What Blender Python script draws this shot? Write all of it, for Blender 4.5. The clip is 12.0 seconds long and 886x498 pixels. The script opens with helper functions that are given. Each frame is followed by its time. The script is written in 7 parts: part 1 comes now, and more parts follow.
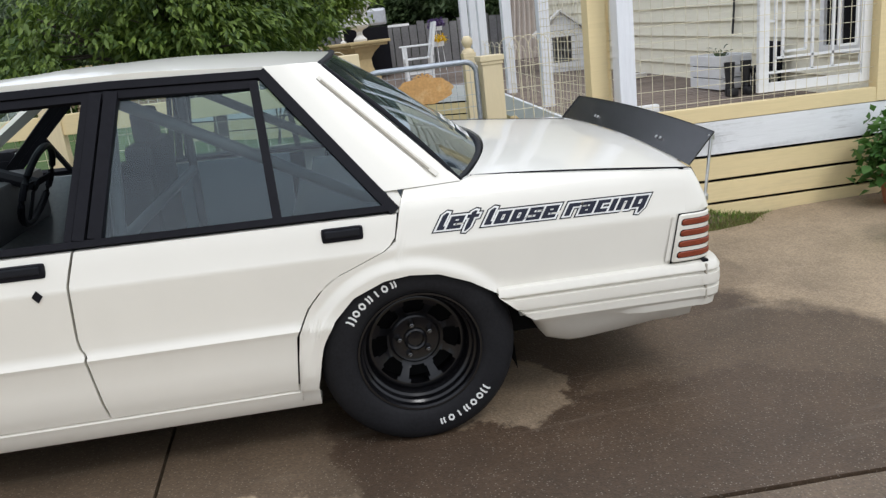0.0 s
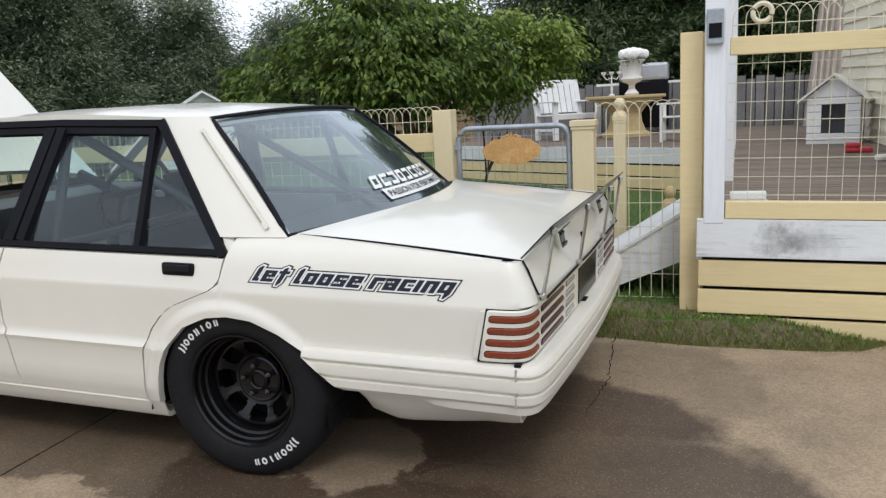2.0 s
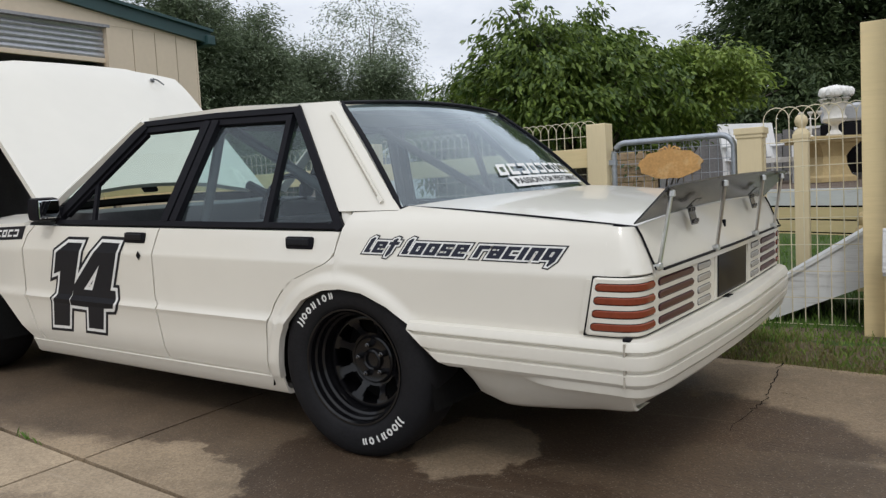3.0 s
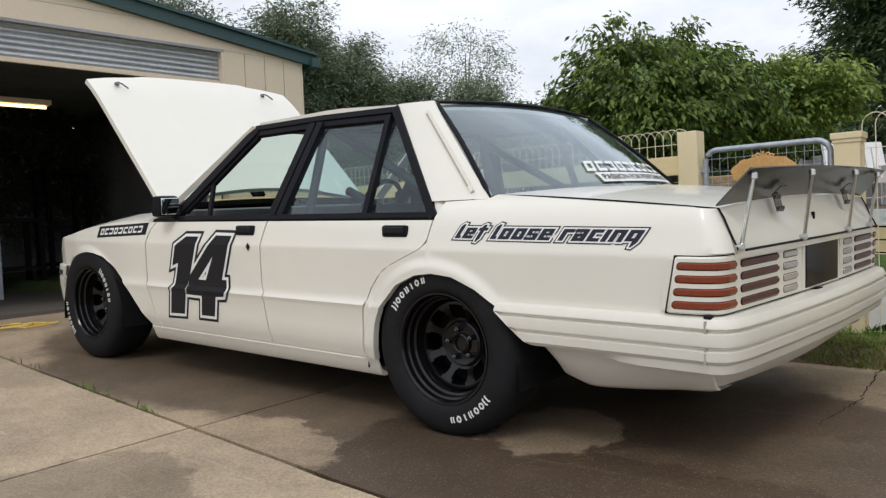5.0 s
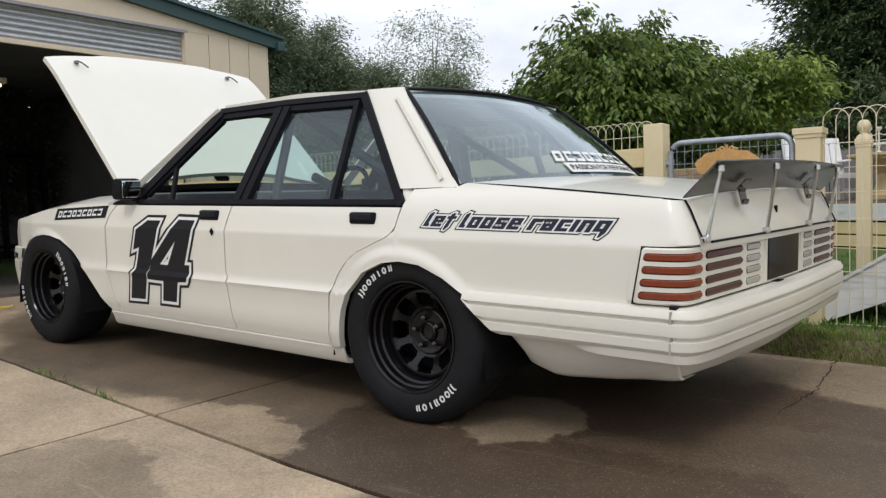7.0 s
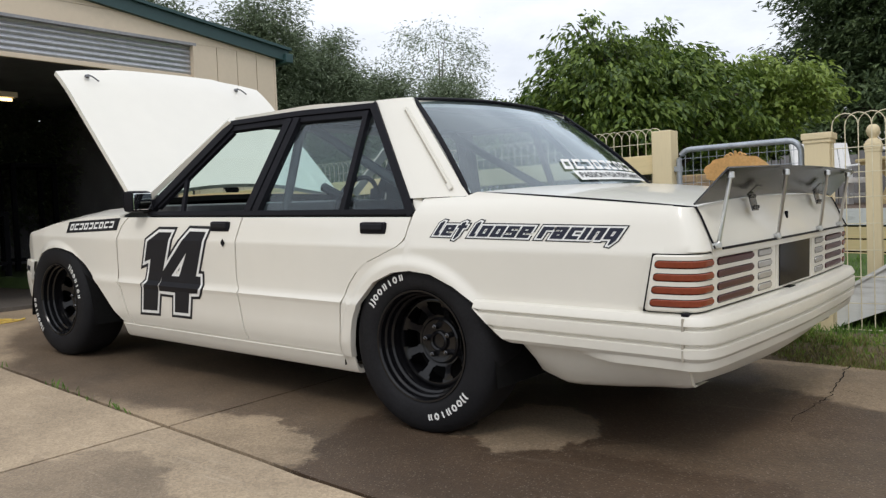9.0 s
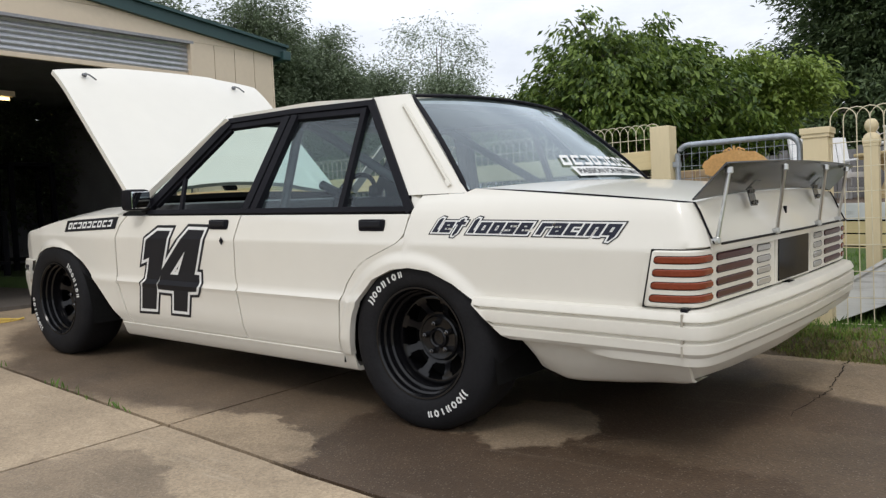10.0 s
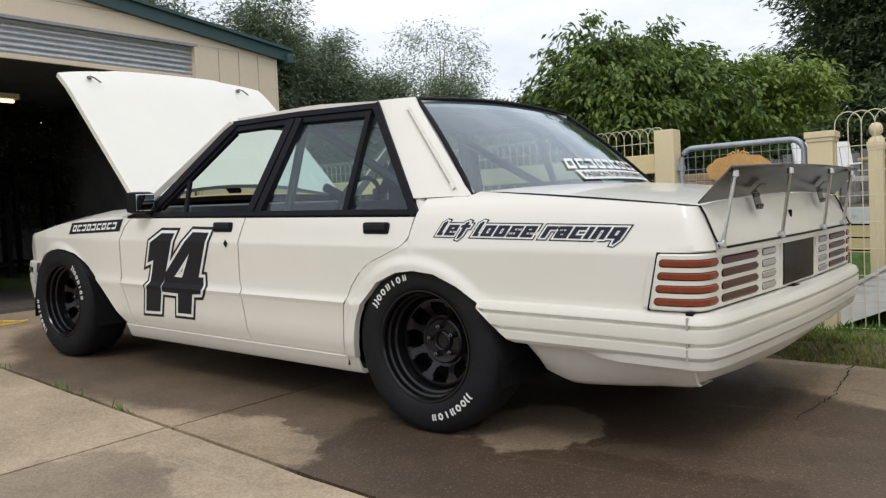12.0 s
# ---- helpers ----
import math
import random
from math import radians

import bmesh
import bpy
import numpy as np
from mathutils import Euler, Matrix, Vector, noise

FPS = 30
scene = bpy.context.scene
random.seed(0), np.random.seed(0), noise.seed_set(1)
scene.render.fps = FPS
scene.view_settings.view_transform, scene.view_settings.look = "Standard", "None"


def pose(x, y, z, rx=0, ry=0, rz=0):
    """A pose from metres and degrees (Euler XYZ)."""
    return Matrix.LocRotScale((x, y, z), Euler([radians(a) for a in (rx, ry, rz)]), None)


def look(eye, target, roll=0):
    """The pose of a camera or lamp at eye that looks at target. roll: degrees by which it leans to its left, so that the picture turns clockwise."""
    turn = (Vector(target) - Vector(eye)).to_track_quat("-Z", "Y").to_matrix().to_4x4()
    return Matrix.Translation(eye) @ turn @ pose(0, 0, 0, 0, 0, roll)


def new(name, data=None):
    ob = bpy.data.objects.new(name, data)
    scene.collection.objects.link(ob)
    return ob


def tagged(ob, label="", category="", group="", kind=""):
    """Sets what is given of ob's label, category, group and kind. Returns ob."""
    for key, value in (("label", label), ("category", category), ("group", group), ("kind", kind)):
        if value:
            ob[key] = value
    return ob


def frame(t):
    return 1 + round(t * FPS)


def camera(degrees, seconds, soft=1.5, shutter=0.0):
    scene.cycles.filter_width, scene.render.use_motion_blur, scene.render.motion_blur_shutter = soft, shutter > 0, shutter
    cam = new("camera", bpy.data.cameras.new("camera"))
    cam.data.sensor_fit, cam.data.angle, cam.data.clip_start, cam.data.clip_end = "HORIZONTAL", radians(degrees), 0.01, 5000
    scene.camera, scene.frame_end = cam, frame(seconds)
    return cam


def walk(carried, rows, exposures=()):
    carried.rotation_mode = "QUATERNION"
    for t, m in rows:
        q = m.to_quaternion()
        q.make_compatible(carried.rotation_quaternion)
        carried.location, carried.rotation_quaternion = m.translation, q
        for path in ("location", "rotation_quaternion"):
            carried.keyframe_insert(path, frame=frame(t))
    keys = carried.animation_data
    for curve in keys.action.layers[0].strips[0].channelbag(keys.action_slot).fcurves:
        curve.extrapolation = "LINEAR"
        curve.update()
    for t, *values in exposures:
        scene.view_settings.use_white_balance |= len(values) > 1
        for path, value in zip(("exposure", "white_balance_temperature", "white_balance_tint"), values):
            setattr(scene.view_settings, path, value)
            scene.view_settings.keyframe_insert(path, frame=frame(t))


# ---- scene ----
cam = camera(59.7, 12.0, soft=1.35, shutter=0.0)
METRES, ORIGIN, TURN = 2.63, (-0.267, -3.315, 1.344), -9.0
ROWS = [
    (0.0, 0.0, 0.0, 0.0, -1.81, -15.8, 6.41),
    (0.5, 0.1713, 0.0338, -0.0104, 2.14, -14.93, 3.33),
    (1.0, 0.3538, 0.0712, -0.0081, 6.27, -12.67, 4.32),
    (1.5, 0.5304, 0.0997, -0.013, 15.09, -13.42, 3.26),
    (2.0, 0.67, 0.159, -0.0261, 27.01, -10.3, 2.92),
    (2.5, 0.737, 0.2055, -0.0649, 40.17, -6.02, 3.36),
    (3.0, 0.7372, 0.2354, -0.1581, 41.5, -4.36, 3.14),
    (3.5, 0.765, 0.2169, -0.2038, 48.27, -0.69, 1.96),
    (5.5, 0.7791, 0.1974, -0.2128, 48.42, -2.06, 2.73),
    (6.0, 0.7753, 0.1979, -0.2128, 47.2, -1.93, 1.76),
    (6.5, 0.7745, 0.1949, -0.2127, 47.45, -2.38, 1.53),
    (7.0, 0.7717, 0.1967, -0.213, 45.8, -2.81, 1.71),
    (9.0, 0.7711, 0.1917, -0.2121, 46.34, -2.15, 2.3),
    (9.5, 0.7706, 0.1931, -0.2124, 46.37, -2.34, 2.4),
    (10.0, 0.7705, 0.1925, -0.2123, 46.25, -2.38, 2.62),
    (10.5, 0.7701, 0.1903, -0.2119, 46.21, -2.1, 2.59),
    (11.0, 0.7685, 0.1915, -0.2122, 46.16, -2.08, 2.53),
    (11.5, 0.769, 0.1904, -0.2123, 46.39, -2.17, 2.41),
    (12.0, 0.7684, 0.1906, -0.2125, 46.44, -2.13, 2.5),
]
walk(cam, [(t, pose(*ORIGIN, 0, 0, TURN) @ pose(METRES * x, METRES * y, METRES * z, 90 + pitch, roll, yaw)) for t, x, y, z, yaw, pitch, roll in ROWS],
     exposures=[(0.0, 0.12, 6200, 10), (1.5, 0.05, 6250, 10), (2.0, 0.05, 6300, 10), (2.5, -0.14, 6380, 10), (3.0, -0.19, 6420, 10), (3.5, -0.24, 6470, 10), (5.5, 0.0, 6480, 10), (12.0, 0.0, 6480, 10)])

# ---- world and light ----
scene.view_settings.exposure = 0.0
world = bpy.data.worlds.new("world")
scene.world = world
world.use_nodes = True
wn, wl = world.node_tree.nodes, world.node_tree.links
wn.clear()
SUN_EL, SUN_ROT = radians(50), radians(157)
w_sky = wn.new("ShaderNodeTexSky")
w_sky.sky_type = "NISHITA"
w_sky.sun_disc = False
w_sky.sun_elevation, w_sky.sun_rotation = SUN_EL, SUN_ROT
w_sky.air_density, w_sky.dust_density, w_sky.ozone_density = 1.0, 3.0, 1.0
w_co = wn.new("ShaderNodeTexCoord")
w_map = wn.new("ShaderNodeMapping")
w_map.inputs["Scale"].default_value = (1.0, 1.0, 2.6)
w_noise = wn.new("ShaderNodeTexNoise")
w_noise.inputs["Scale"].default_value = 3.2
w_noise.inputs["Detail"].default_value = 7.0
w_noise.inputs["Roughness"].default_value = 0.6
w_ramp = wn.new("ShaderNodeValToRGB")
w_ramp.color_ramp.elements[0].position, w_ramp.color_ramp.elements[0].color = 0.36, (9.2, 9.7, 10.6, 1)
w_ramp.color_ramp.elements[1].position, w_ramp.color_ramp.elements[1].color = 0.66, (12.6, 13.0, 13.7, 1)
w_mix = wn.new("ShaderNodeMixRGB")
w_mix.inputs[0].default_value = 0.88
w_bg = wn.new("ShaderNodeBackground")
w_bg.inputs["Strength"].default_value = 0.079
w_out = wn.new("ShaderNodeOutputWorld")
wl.new(w_co.outputs["Generated"], w_map.inputs["Vector"])
wl.new(w_map.outputs["Vector"], w_noise.inputs["Vector"])
wl.new(w_noise.outputs["Fac"], w_ramp.inputs["Fac"])
wl.new(w_sky.outputs["Color"], w_mix.inputs[1])
wl.new(w_ramp.outputs["Color"], w_mix.inputs[2])
w_sep = wn.new("ShaderNodeSeparateXYZ")
w_lift = wn.new("ShaderNodeMapRange")
w_lift.inputs[1].default_value, w_lift.inputs[2].default_value = 0.15, 1.0
w_lift.inputs[3].default_value, w_lift.inputs[4].default_value = 1.18, 1.55
w_mul = wn.new("ShaderNodeVectorMath")
w_mul.operation = "SCALE"
wl.new(w_co.outputs["Generated"], w_sep.inputs[0])
wl.new(w_sep.outputs["Z"], w_lift.inputs[0])
wl.new(w_mix.outputs["Color"], w_mul.inputs[0])
wl.new(w_lift.outputs[0], w_mul.inputs["Scale"])
wl.new(w_mul.outputs[0], w_bg.inputs["Color"])
wl.new(w_bg.outputs["Background"], w_out.inputs["Surface"])

sun_data = bpy.data.lights.new("sun", "SUN")
sun_data.energy, sun_data.angle, sun_data.color = 0.95, radians(14), (1.0, 0.97, 0.92)
sun_ob = new("sun", sun_data)
sun_ob.matrix_basis = look((2.5, -6.0, 8.0), (0, 0, 0))


# ---- materials ----
def node_mat(name):
    m = bpy.data.materials.new(name)
    m.use_nodes = True
    nt = m.node_tree
    return m, nt, nt.nodes["Principled BSDF"]


def rgb(c):
    return (c[0], c[1], c[2], 1.0)


def surf(name, base, rough=0.6, metal=0.0, vary=0.12, scale=6.0, fine=60.0, bump=0.0, dirt=None, dirt_amount=0.0, coat=0.0, spec=0.5, each=0.0):
    """Base colour with broad and fine variation, optional dirt patches, bump and piece-to-piece change."""
    m, nt, b = node_mat(name)
    n, l = nt.nodes, nt.links
    co = n.new("ShaderNodeTexCoord")
    big = n.new("ShaderNodeTexNoise")
    big.inputs["Scale"].default_value, big.inputs["Detail"].default_value = scale, 5.0
    small = n.new("ShaderNodeTexNoise")
    small.inputs["Scale"].default_value, small.inputs["Detail"].default_value = fine, 3.0
    l.new(co.outputs["Object"], big.inputs["Vector"])
    l.new(co.outputs["Object"], small.inputs["Vector"])
    add = n.new("ShaderNodeMath")
    add.operation = "ADD"
    l.new(big.outputs["Fac"], add.inputs[0])
    l.new(small.outputs["Fac"], add.inputs[1])
    ramp = n.new("ShaderNodeMapRange")
    ramp.inputs[1].default_value, ramp.inputs[2].default_value = 0.6, 1.4
    ramp.inputs[3].default_value, ramp.inputs[4].default_value = 1.0 - vary, 1.0 + vary
    l.new(add.outputs[0], ramp.inputs[0])
    last = ramp.outputs[0]
    if each:
        info = n.new("ShaderNodeObjectInfo")
        er = n.new("ShaderNodeMapRange")
        er.inputs[3].default_value, er.inputs[4].default_value = 1.0 - each, 1.0 + each
        l.new(info.outputs["Random"], er.inputs[0])
        mul = n.new("ShaderNodeMath")
        mul.operation = "MULTIPLY"
        l.new(last, mul.inputs[0])
        l.new(er.outputs[0], mul.inputs[1])
        last = mul.outputs[0]
    tint = n.new("ShaderNodeMixRGB")
    tint.blend_type = "MULTIPLY"
    tint.inputs[0].default_value = 1.0
    tint.inputs[1].default_value = rgb(base)
    l.new(last, tint.inputs[2])
    colour = tint.outputs[0]
    if dirt:
        dn = n.new("ShaderNodeTexNoise")
        dn.inputs["Scale"].default_value, dn.inputs["Detail"].default_value, dn.inputs["Roughness"].default_value = scale * 0.6, 8.0, 0.7
        l.new(co.outputs["Object"], dn.inputs["Vector"])
        dr = n.new("ShaderNodeMapRange")
        dr.inputs[1].default_value, dr.inputs[2].default_value = 0.52, 0.72
        dr.inputs[3].default_value, dr.inputs[4].default_value = 0.0, dirt_amount
        l.new(dn.outputs["Fac"], dr.inputs[0])
        dm = n.new("ShaderNodeMixRGB")
        dm.inputs[2].default_value = rgb(dirt)
        l.new(dr.outputs[0], dm.inputs[0])
        l.new(colour, dm.inputs[1])
        colour = dm.outputs[0]
    l.new(colour, b.inputs["Base Color"])
    b.inputs["Roughness"].default_value, b.inputs["Metallic"].default_value = rough, metal
    b.inputs["Specular IOR Level"].default_value = spec
    if coat:
        b.inputs["Coat Weight"].default_value, b.inputs["Coat Roughness"].default_value = coat, 0.06
    if bump:
        bp = n.new("ShaderNodeBump")
        bp.inputs["Strength"].default_value, bp.inputs["Distance"].default_value = bump, 0.01
        l.new(add.outputs[0], bp.inputs["Height"])
        l.new(bp.outputs["Normal"], b.inputs["Normal"])
    return m


def glass_mat(name, tint, face=0.09, power=4.0, haze=0.02):
    """Thin pane: clear, tinted, with a mirror gloss by Fresnel."""
    m, nt, b = node_mat(name)
    n, l = nt.nodes, nt.links
    n.remove(b)
    out = n["Material Output"]
    tr = n.new("ShaderNodeBsdfTransparent")
    tr.inputs["Color"].default_value = rgb(tint)
    gl = n.new("ShaderNodeBsdfGlossy")
    gl.inputs["Roughness"].default_value = 0.015
    gl.inputs["Color"].default_value = (0.86, 0.95, 1.0, 1)
    lw = n.new("ShaderNodeLayerWeight")
    lw.inputs["Blend"].default_value = 0.5
    pw = n.new("ShaderNodeMath")
    pw.operation = "POWER"
    pw.inputs[1].default_value = power
    l.new(lw.outputs["Facing"], pw.inputs[0])
    fr = n.new("ShaderNodeMapRange")
    fr.inputs[3].default_value, fr.inputs[4].default_value = face, 1.0
    l.new(pw.outputs[0], fr.inputs[0])
    mx = n.new("ShaderNodeMixShader")
    l.new(fr.outputs[0], mx.inputs[0])
    l.new(tr.outputs[0], mx.inputs[1])
    l.new(gl.outputs[0], mx.inputs[2])
    # pale blue diffuse haze painted in to lift the pane like reflected sky
    haze_film = n.new("ShaderNodeBsdfDiffuse")
    haze_film.inputs["Color"].default_value = (0.62, 0.70, 0.76, 1)
    co = n.new("ShaderNodeTexCoord")
    dn = n.new("ShaderNodeTexNoise")
    dn.inputs["Scale"].default_value, dn.inputs["Detail"].default_value = 3.0, 6.0
    l.new(co.outputs["Object"], dn.inputs["Vector"])
    dr = n.new("ShaderNodeMapRange")
    dr.inputs[1].default_value, dr.inputs[2].default_value, dr.inputs[3].default_value, dr.inputs[4].default_value = 0.3, 0.75, haze * 0.5, haze * 1.5
    l.new(dn.outputs["Fac"], dr.inputs[0])
    m2 = n.new("ShaderNodeMixShader")
    l.new(dr.outputs[0], m2.inputs[0])
    l.new(mx.outputs[0], m2.inputs[1])
    l.new(haze_film.outputs[0], m2.inputs[2])
    l.new(m2.outputs[0], out.inputs["Surface"])
    return m


def wood_mat(name, base, dirt, amount, stretch=(1.0, 14.0, 14.0), rough=0.55, each=0.05, bump=0.25):
    """Painted or bare board: grain along the local x axis, worn patches."""
    m, nt, b = node_mat(name)
    n, l = nt.nodes, nt.links
    co = n.new("ShaderNodeTexCoord")
    mp = n.new("ShaderNodeMapping")
    mp.inputs["Scale"].default_value = stretch
    l.new(co.outputs["Object"], mp.inputs["Vector"])
    g = n.new("ShaderNodeTexNoise")
    g.inputs["Scale"].default_value, g.inputs["Detail"].default_value, g.inputs["Roughness"].default_value = 5.0, 8.0, 0.7
    l.new(mp.outputs["Vector"], g.inputs["Vector"])
    s = n.new("ShaderNodeTexNoise")
    s.inputs["Scale"].default_value, s.inputs["Detail"].default_value = 2.2, 6.0
    l.new(co.outputs["Object"], s.inputs["Vector"])
    info = n.new("ShaderNodeObjectInfo")
    er = n.new("ShaderNodeMapRange")
    er.inputs[3].default_value, er.inputs[4].default_value = 1.0 - each, 1.0 + each
    l.new(info.outputs["Random"], er.inputs[0])
    gr = n.new("ShaderNodeMapRange")
    gr.inputs[1].default_value, gr.inputs[2].default_value, gr.inputs[3].default_value, gr.inputs[4].default_value = 0.3, 0.7, 0.93, 1.05
    l.new(g.outputs["Fac"], gr.inputs[0])
    mul = n.new("ShaderNodeMath")
    mul.operation = "MULTIPLY"
    l.new(er.outputs[0], mul.inputs[0])
    l.new(gr.outputs[0], mul.inputs[1])
    c1 = n.new("ShaderNodeMixRGB")
    c1.blend_type, c1.inputs[0].default_value, c1.inputs[1].default_value = "MULTIPLY", 1.0, rgb(base)
    l.new(mul.outputs[0], c1.inputs[2])
    both = n.new("ShaderNodeMath")
    both.operation = "MULTIPLY"
    l.new(g.outputs["Fac"], both.inputs[0])
    l.new(s.outputs["Fac"], both.inputs[1])
    dr = n.new("ShaderNodeMapRange")
    dr.inputs[1].default_value, dr.inputs[2].default_value, dr.inputs[3].default_value, dr.inputs[4].default_value = 0.28, 0.42, 0.0, amount
    l.new(both.outputs[0], dr.inputs[0])
    c2 = n.new("ShaderNodeMixRGB")
    c2.inputs[2].default_value = rgb(dirt)
    l.new(dr.outputs[0], c2.inputs[0])
    l.new(c1.outputs[0], c2.inputs[1])
    l.new(c2.outputs[0], b.inputs["Base Color"])
    b.inputs["Roughness"].default_value = rough
    bp = n.new("ShaderNodeBump")
    bp.inputs["Strength"].default_value, bp.inputs["Distance"].default_value = bump, 0.004
    l.new(g.outputs["Fac"], bp.inputs["Height"])
    l.new(bp.outputs["Normal"], b.inputs["Normal"])
    return m


def concrete_mat(name, pale, dark, spots, wet=0.5, scale=1.0, scrape=0.12):
    """Broom-worn aggregate concrete: stains of irregular outline round given places, pebbles, pits."""
    m, nt, b = node_mat(name)
    n, l = nt.nodes, nt.links
    geo = n.new("ShaderNodeNewGeometry")
    warp = n.new("ShaderNodeTexNoise")
    warp.inputs["Scale"].default_value, warp.inputs["Detail"].default_value, warp.inputs["Roughness"].default_value = 1.7, 11.0, 0.66
    l.new(geo.outputs["Position"], warp.inputs["Vector"])
    off = n.new("ShaderNodeVectorMath")
    off.operation = "MULTIPLY_ADD"
    off.inputs[1].default_value, off.inputs[2].default_value = (0.80, 0.80, 0), (-0.40, -0.40, 0)
    l.new(warp.outputs["Color"], off.inputs[0])
    pos = n.new("ShaderNodeVectorMath")
    pos.operation = "ADD"
    l.new(geo.outputs["Position"], pos.inputs[0])
    l.new(off.outputs[0], pos.inputs[1])
    total = None
    for (x, y, rx_, ry_, k) in spots:
        mp = n.new("ShaderNodeMapping")
        mp.vector_type = "TEXTURE"
        mp.inputs["Location"].default_value = (x, y, 0)
        mp.inputs["Scale"].default_value = (rx_, ry_, 50)
        l.new(pos.outputs[0], mp.inputs["Vector"])
        ln = n.new("ShaderNodeVectorMath")
        ln.operation = "LENGTH"
        l.new(mp.outputs["Vector"], ln.inputs[0])
        mr = n.new("ShaderNodeMapRange")
        mr.inputs[1].default_value, mr.inputs[2].default_value, mr.inputs[3].default_value, mr.inputs[4].default_value = 1.03, 0.93, 0.0, k
        l.new(ln.outputs["Value"], mr.inputs[0])
        if total is None:
            total = mr.outputs[0]
        else:
            mx = n.new("ShaderNodeMath")
            mx.operation = "ADD"
            mx.use_clamp = True
            l.new(total, mx.inputs[0])
            l.new(mr.outputs[0], mx.inputs[1])
            total = mx.outputs[0]
    cloud = n.new("ShaderNodeTexNoise")
    cloud.inputs["Scale"].default_value, cloud.inputs["Detail"].default_value, cloud.inputs["Roughness"].default_value = 1.2 * scale, 11.0, 0.70
    l.new(geo.outputs["Position"], cloud.inputs["Vector"])
    cr = n.new("ShaderNodeMapRange")
    cr.inputs[1].default_value, cr.inputs[2].default_value, cr.inputs[3].default_value, cr.inputs[4].default_value = 0.3, 0.7, 0.62, 1.30
    l.new(cloud.outputs["Fac"], cr.inputs[0])
    base = n.new("ShaderNodeMixRGB")
    base.inputs[1].default_value, base.inputs[2].default_value = rgb(pale), rgb(dark)
    if total is not None:
        l.new(total, base.inputs[0])
    else:
        base.inputs[0].default_value = 0.0
    vor = n.new("ShaderNodeTexVoronoi")
    vor.inputs["Scale"].default_value = 130.0
    l.new(geo.outputs["Position"], vor.inputs["Vector"])
    vr = n.new("ShaderNodeMapRange")
    vr.inputs[1].default_value, vr.inputs[2].default_value, vr.inputs[3].default_value, vr.inputs[4].default_value = 0.0, 1.0, 0.82, 1.18
    sep = n.new("ShaderNodeSeparateColor")
    l.new(vor.outputs["Color"], sep.inputs[0])
    l.new(sep.outputs[0], vr.inputs[0])
    mul = n.new("ShaderNodeMath")
    mul.operation = "MULTIPLY"
    l.new(cr.outputs[0], mul.inputs[0])
    l.new(vr.outputs[0], mul.inputs[1])
    c2 = n.new("ShaderNodeMixRGB")
    c2.blend_type, c2.inputs[0].default_value = "MULTIPLY", 1.0
    l.new(base.outputs[0], c2.inputs[1])
    l.new(mul.outputs[0], c2.inputs[2])
    peb = n.new("ShaderNodeTexVoronoi")
    peb.inputs["Scale"].default_value = 105.0
    l.new(geo.outputs["Position"], peb.inputs["Vector"])
    pr = n.new("ShaderNodeMapRange")
    pr.inputs[1].default_value, pr.inputs[2].default_value, pr.inputs[3].default_value, pr.inputs[4].default_value = 0.34, 0.12, 0.0, 0.42
    l.new(peb.outputs["Distance"], pr.inputs[0])
    gate = n.new("ShaderNodeMath")
    gate.operation = "MULTIPLY"
    gs = n.new("ShaderNodeSeparateColor")
    l.new(peb.outputs["Color"], gs.inputs[0])
    gt = n.new("ShaderNodeMath")
    gt.operation = "GREATER_THAN"
    gt.inputs[1].default_value = 0.62
    l.new(gs.outputs[1], gt.inputs[0])
    l.new(pr.outputs[0], gate.inputs[0])
    l.new(gt.outputs[0], gate.inputs[1])
    c3 = n.new("ShaderNodeMixRGB")
    c3.inputs[2].default_value = (0.42, 0.37, 0.30, 1)
    l.new(gate.outputs[0], c3.inputs[0])
    l.new(c2.outputs[0], c3.inputs[1])
    sm = n.new("ShaderNodeMapping")
    sm.inputs["Scale"].default_value, sm.inputs["Rotation"].default_value = (1.0, 11.0, 1.0), (0, 0, radians(24))
    l.new(geo.outputs["Position"], sm.inputs["Vector"])
    sn = n.new("ShaderNodeTexNoise")
    sn.inputs["Scale"].default_value, sn.inputs["Detail"].default_value, sn.inputs["Roughness"].default_value = 1.3, 6.0, 0.6
    l.new(sm.outputs["Vector"], sn.inputs["Vector"])
    sr = n.new("ShaderNodeMapRange")
    sr.inputs[1].default_value, sr.inputs[2].default_value, sr.inputs[3].default_value, sr.inputs[4].default_value = 0.60, 0.74, 0.0, scrape
    l.new(sn.outputs["Fac"], sr.inputs[0])
    c4 = n.new("ShaderNodeMixRGB")
    c4.inputs[2].default_value = (0.52, 0.44, 0.34, 1)
    l.new(sr.outputs[0], c4.inputs[0])
    l.new(c3.outputs[0], c4.inputs[1])
    l.new(c4.outputs[0], b.inputs["Base Color"])
    rr = n.new("ShaderNodeMapRange")
    rr.inputs[3].default_value, rr.inputs[4].default_value = 0.85, 0.85 - wet
    if total is not None:
        l.new(total, rr.inputs[0])
    l.new(rr.outputs[0], b.inputs["Roughness"])
    hsum = n.new("ShaderNodeMath")
    hsum.operation = "ADD"
    l.new(vor.outputs["Distance"], hsum.inputs[0])
    l.new(cloud.outputs["Fac"], hsum.inputs[1])
    bp = n.new("ShaderNodeBump")
    bp.inputs["Strength"].default_value, bp.inputs["Distance"].default_value = 0.34, 0.004
    l.new(hsum.outputs[0], bp.inputs["Height"])
    l.new(bp.outputs["Normal"], b.inputs["Normal"])
    return m


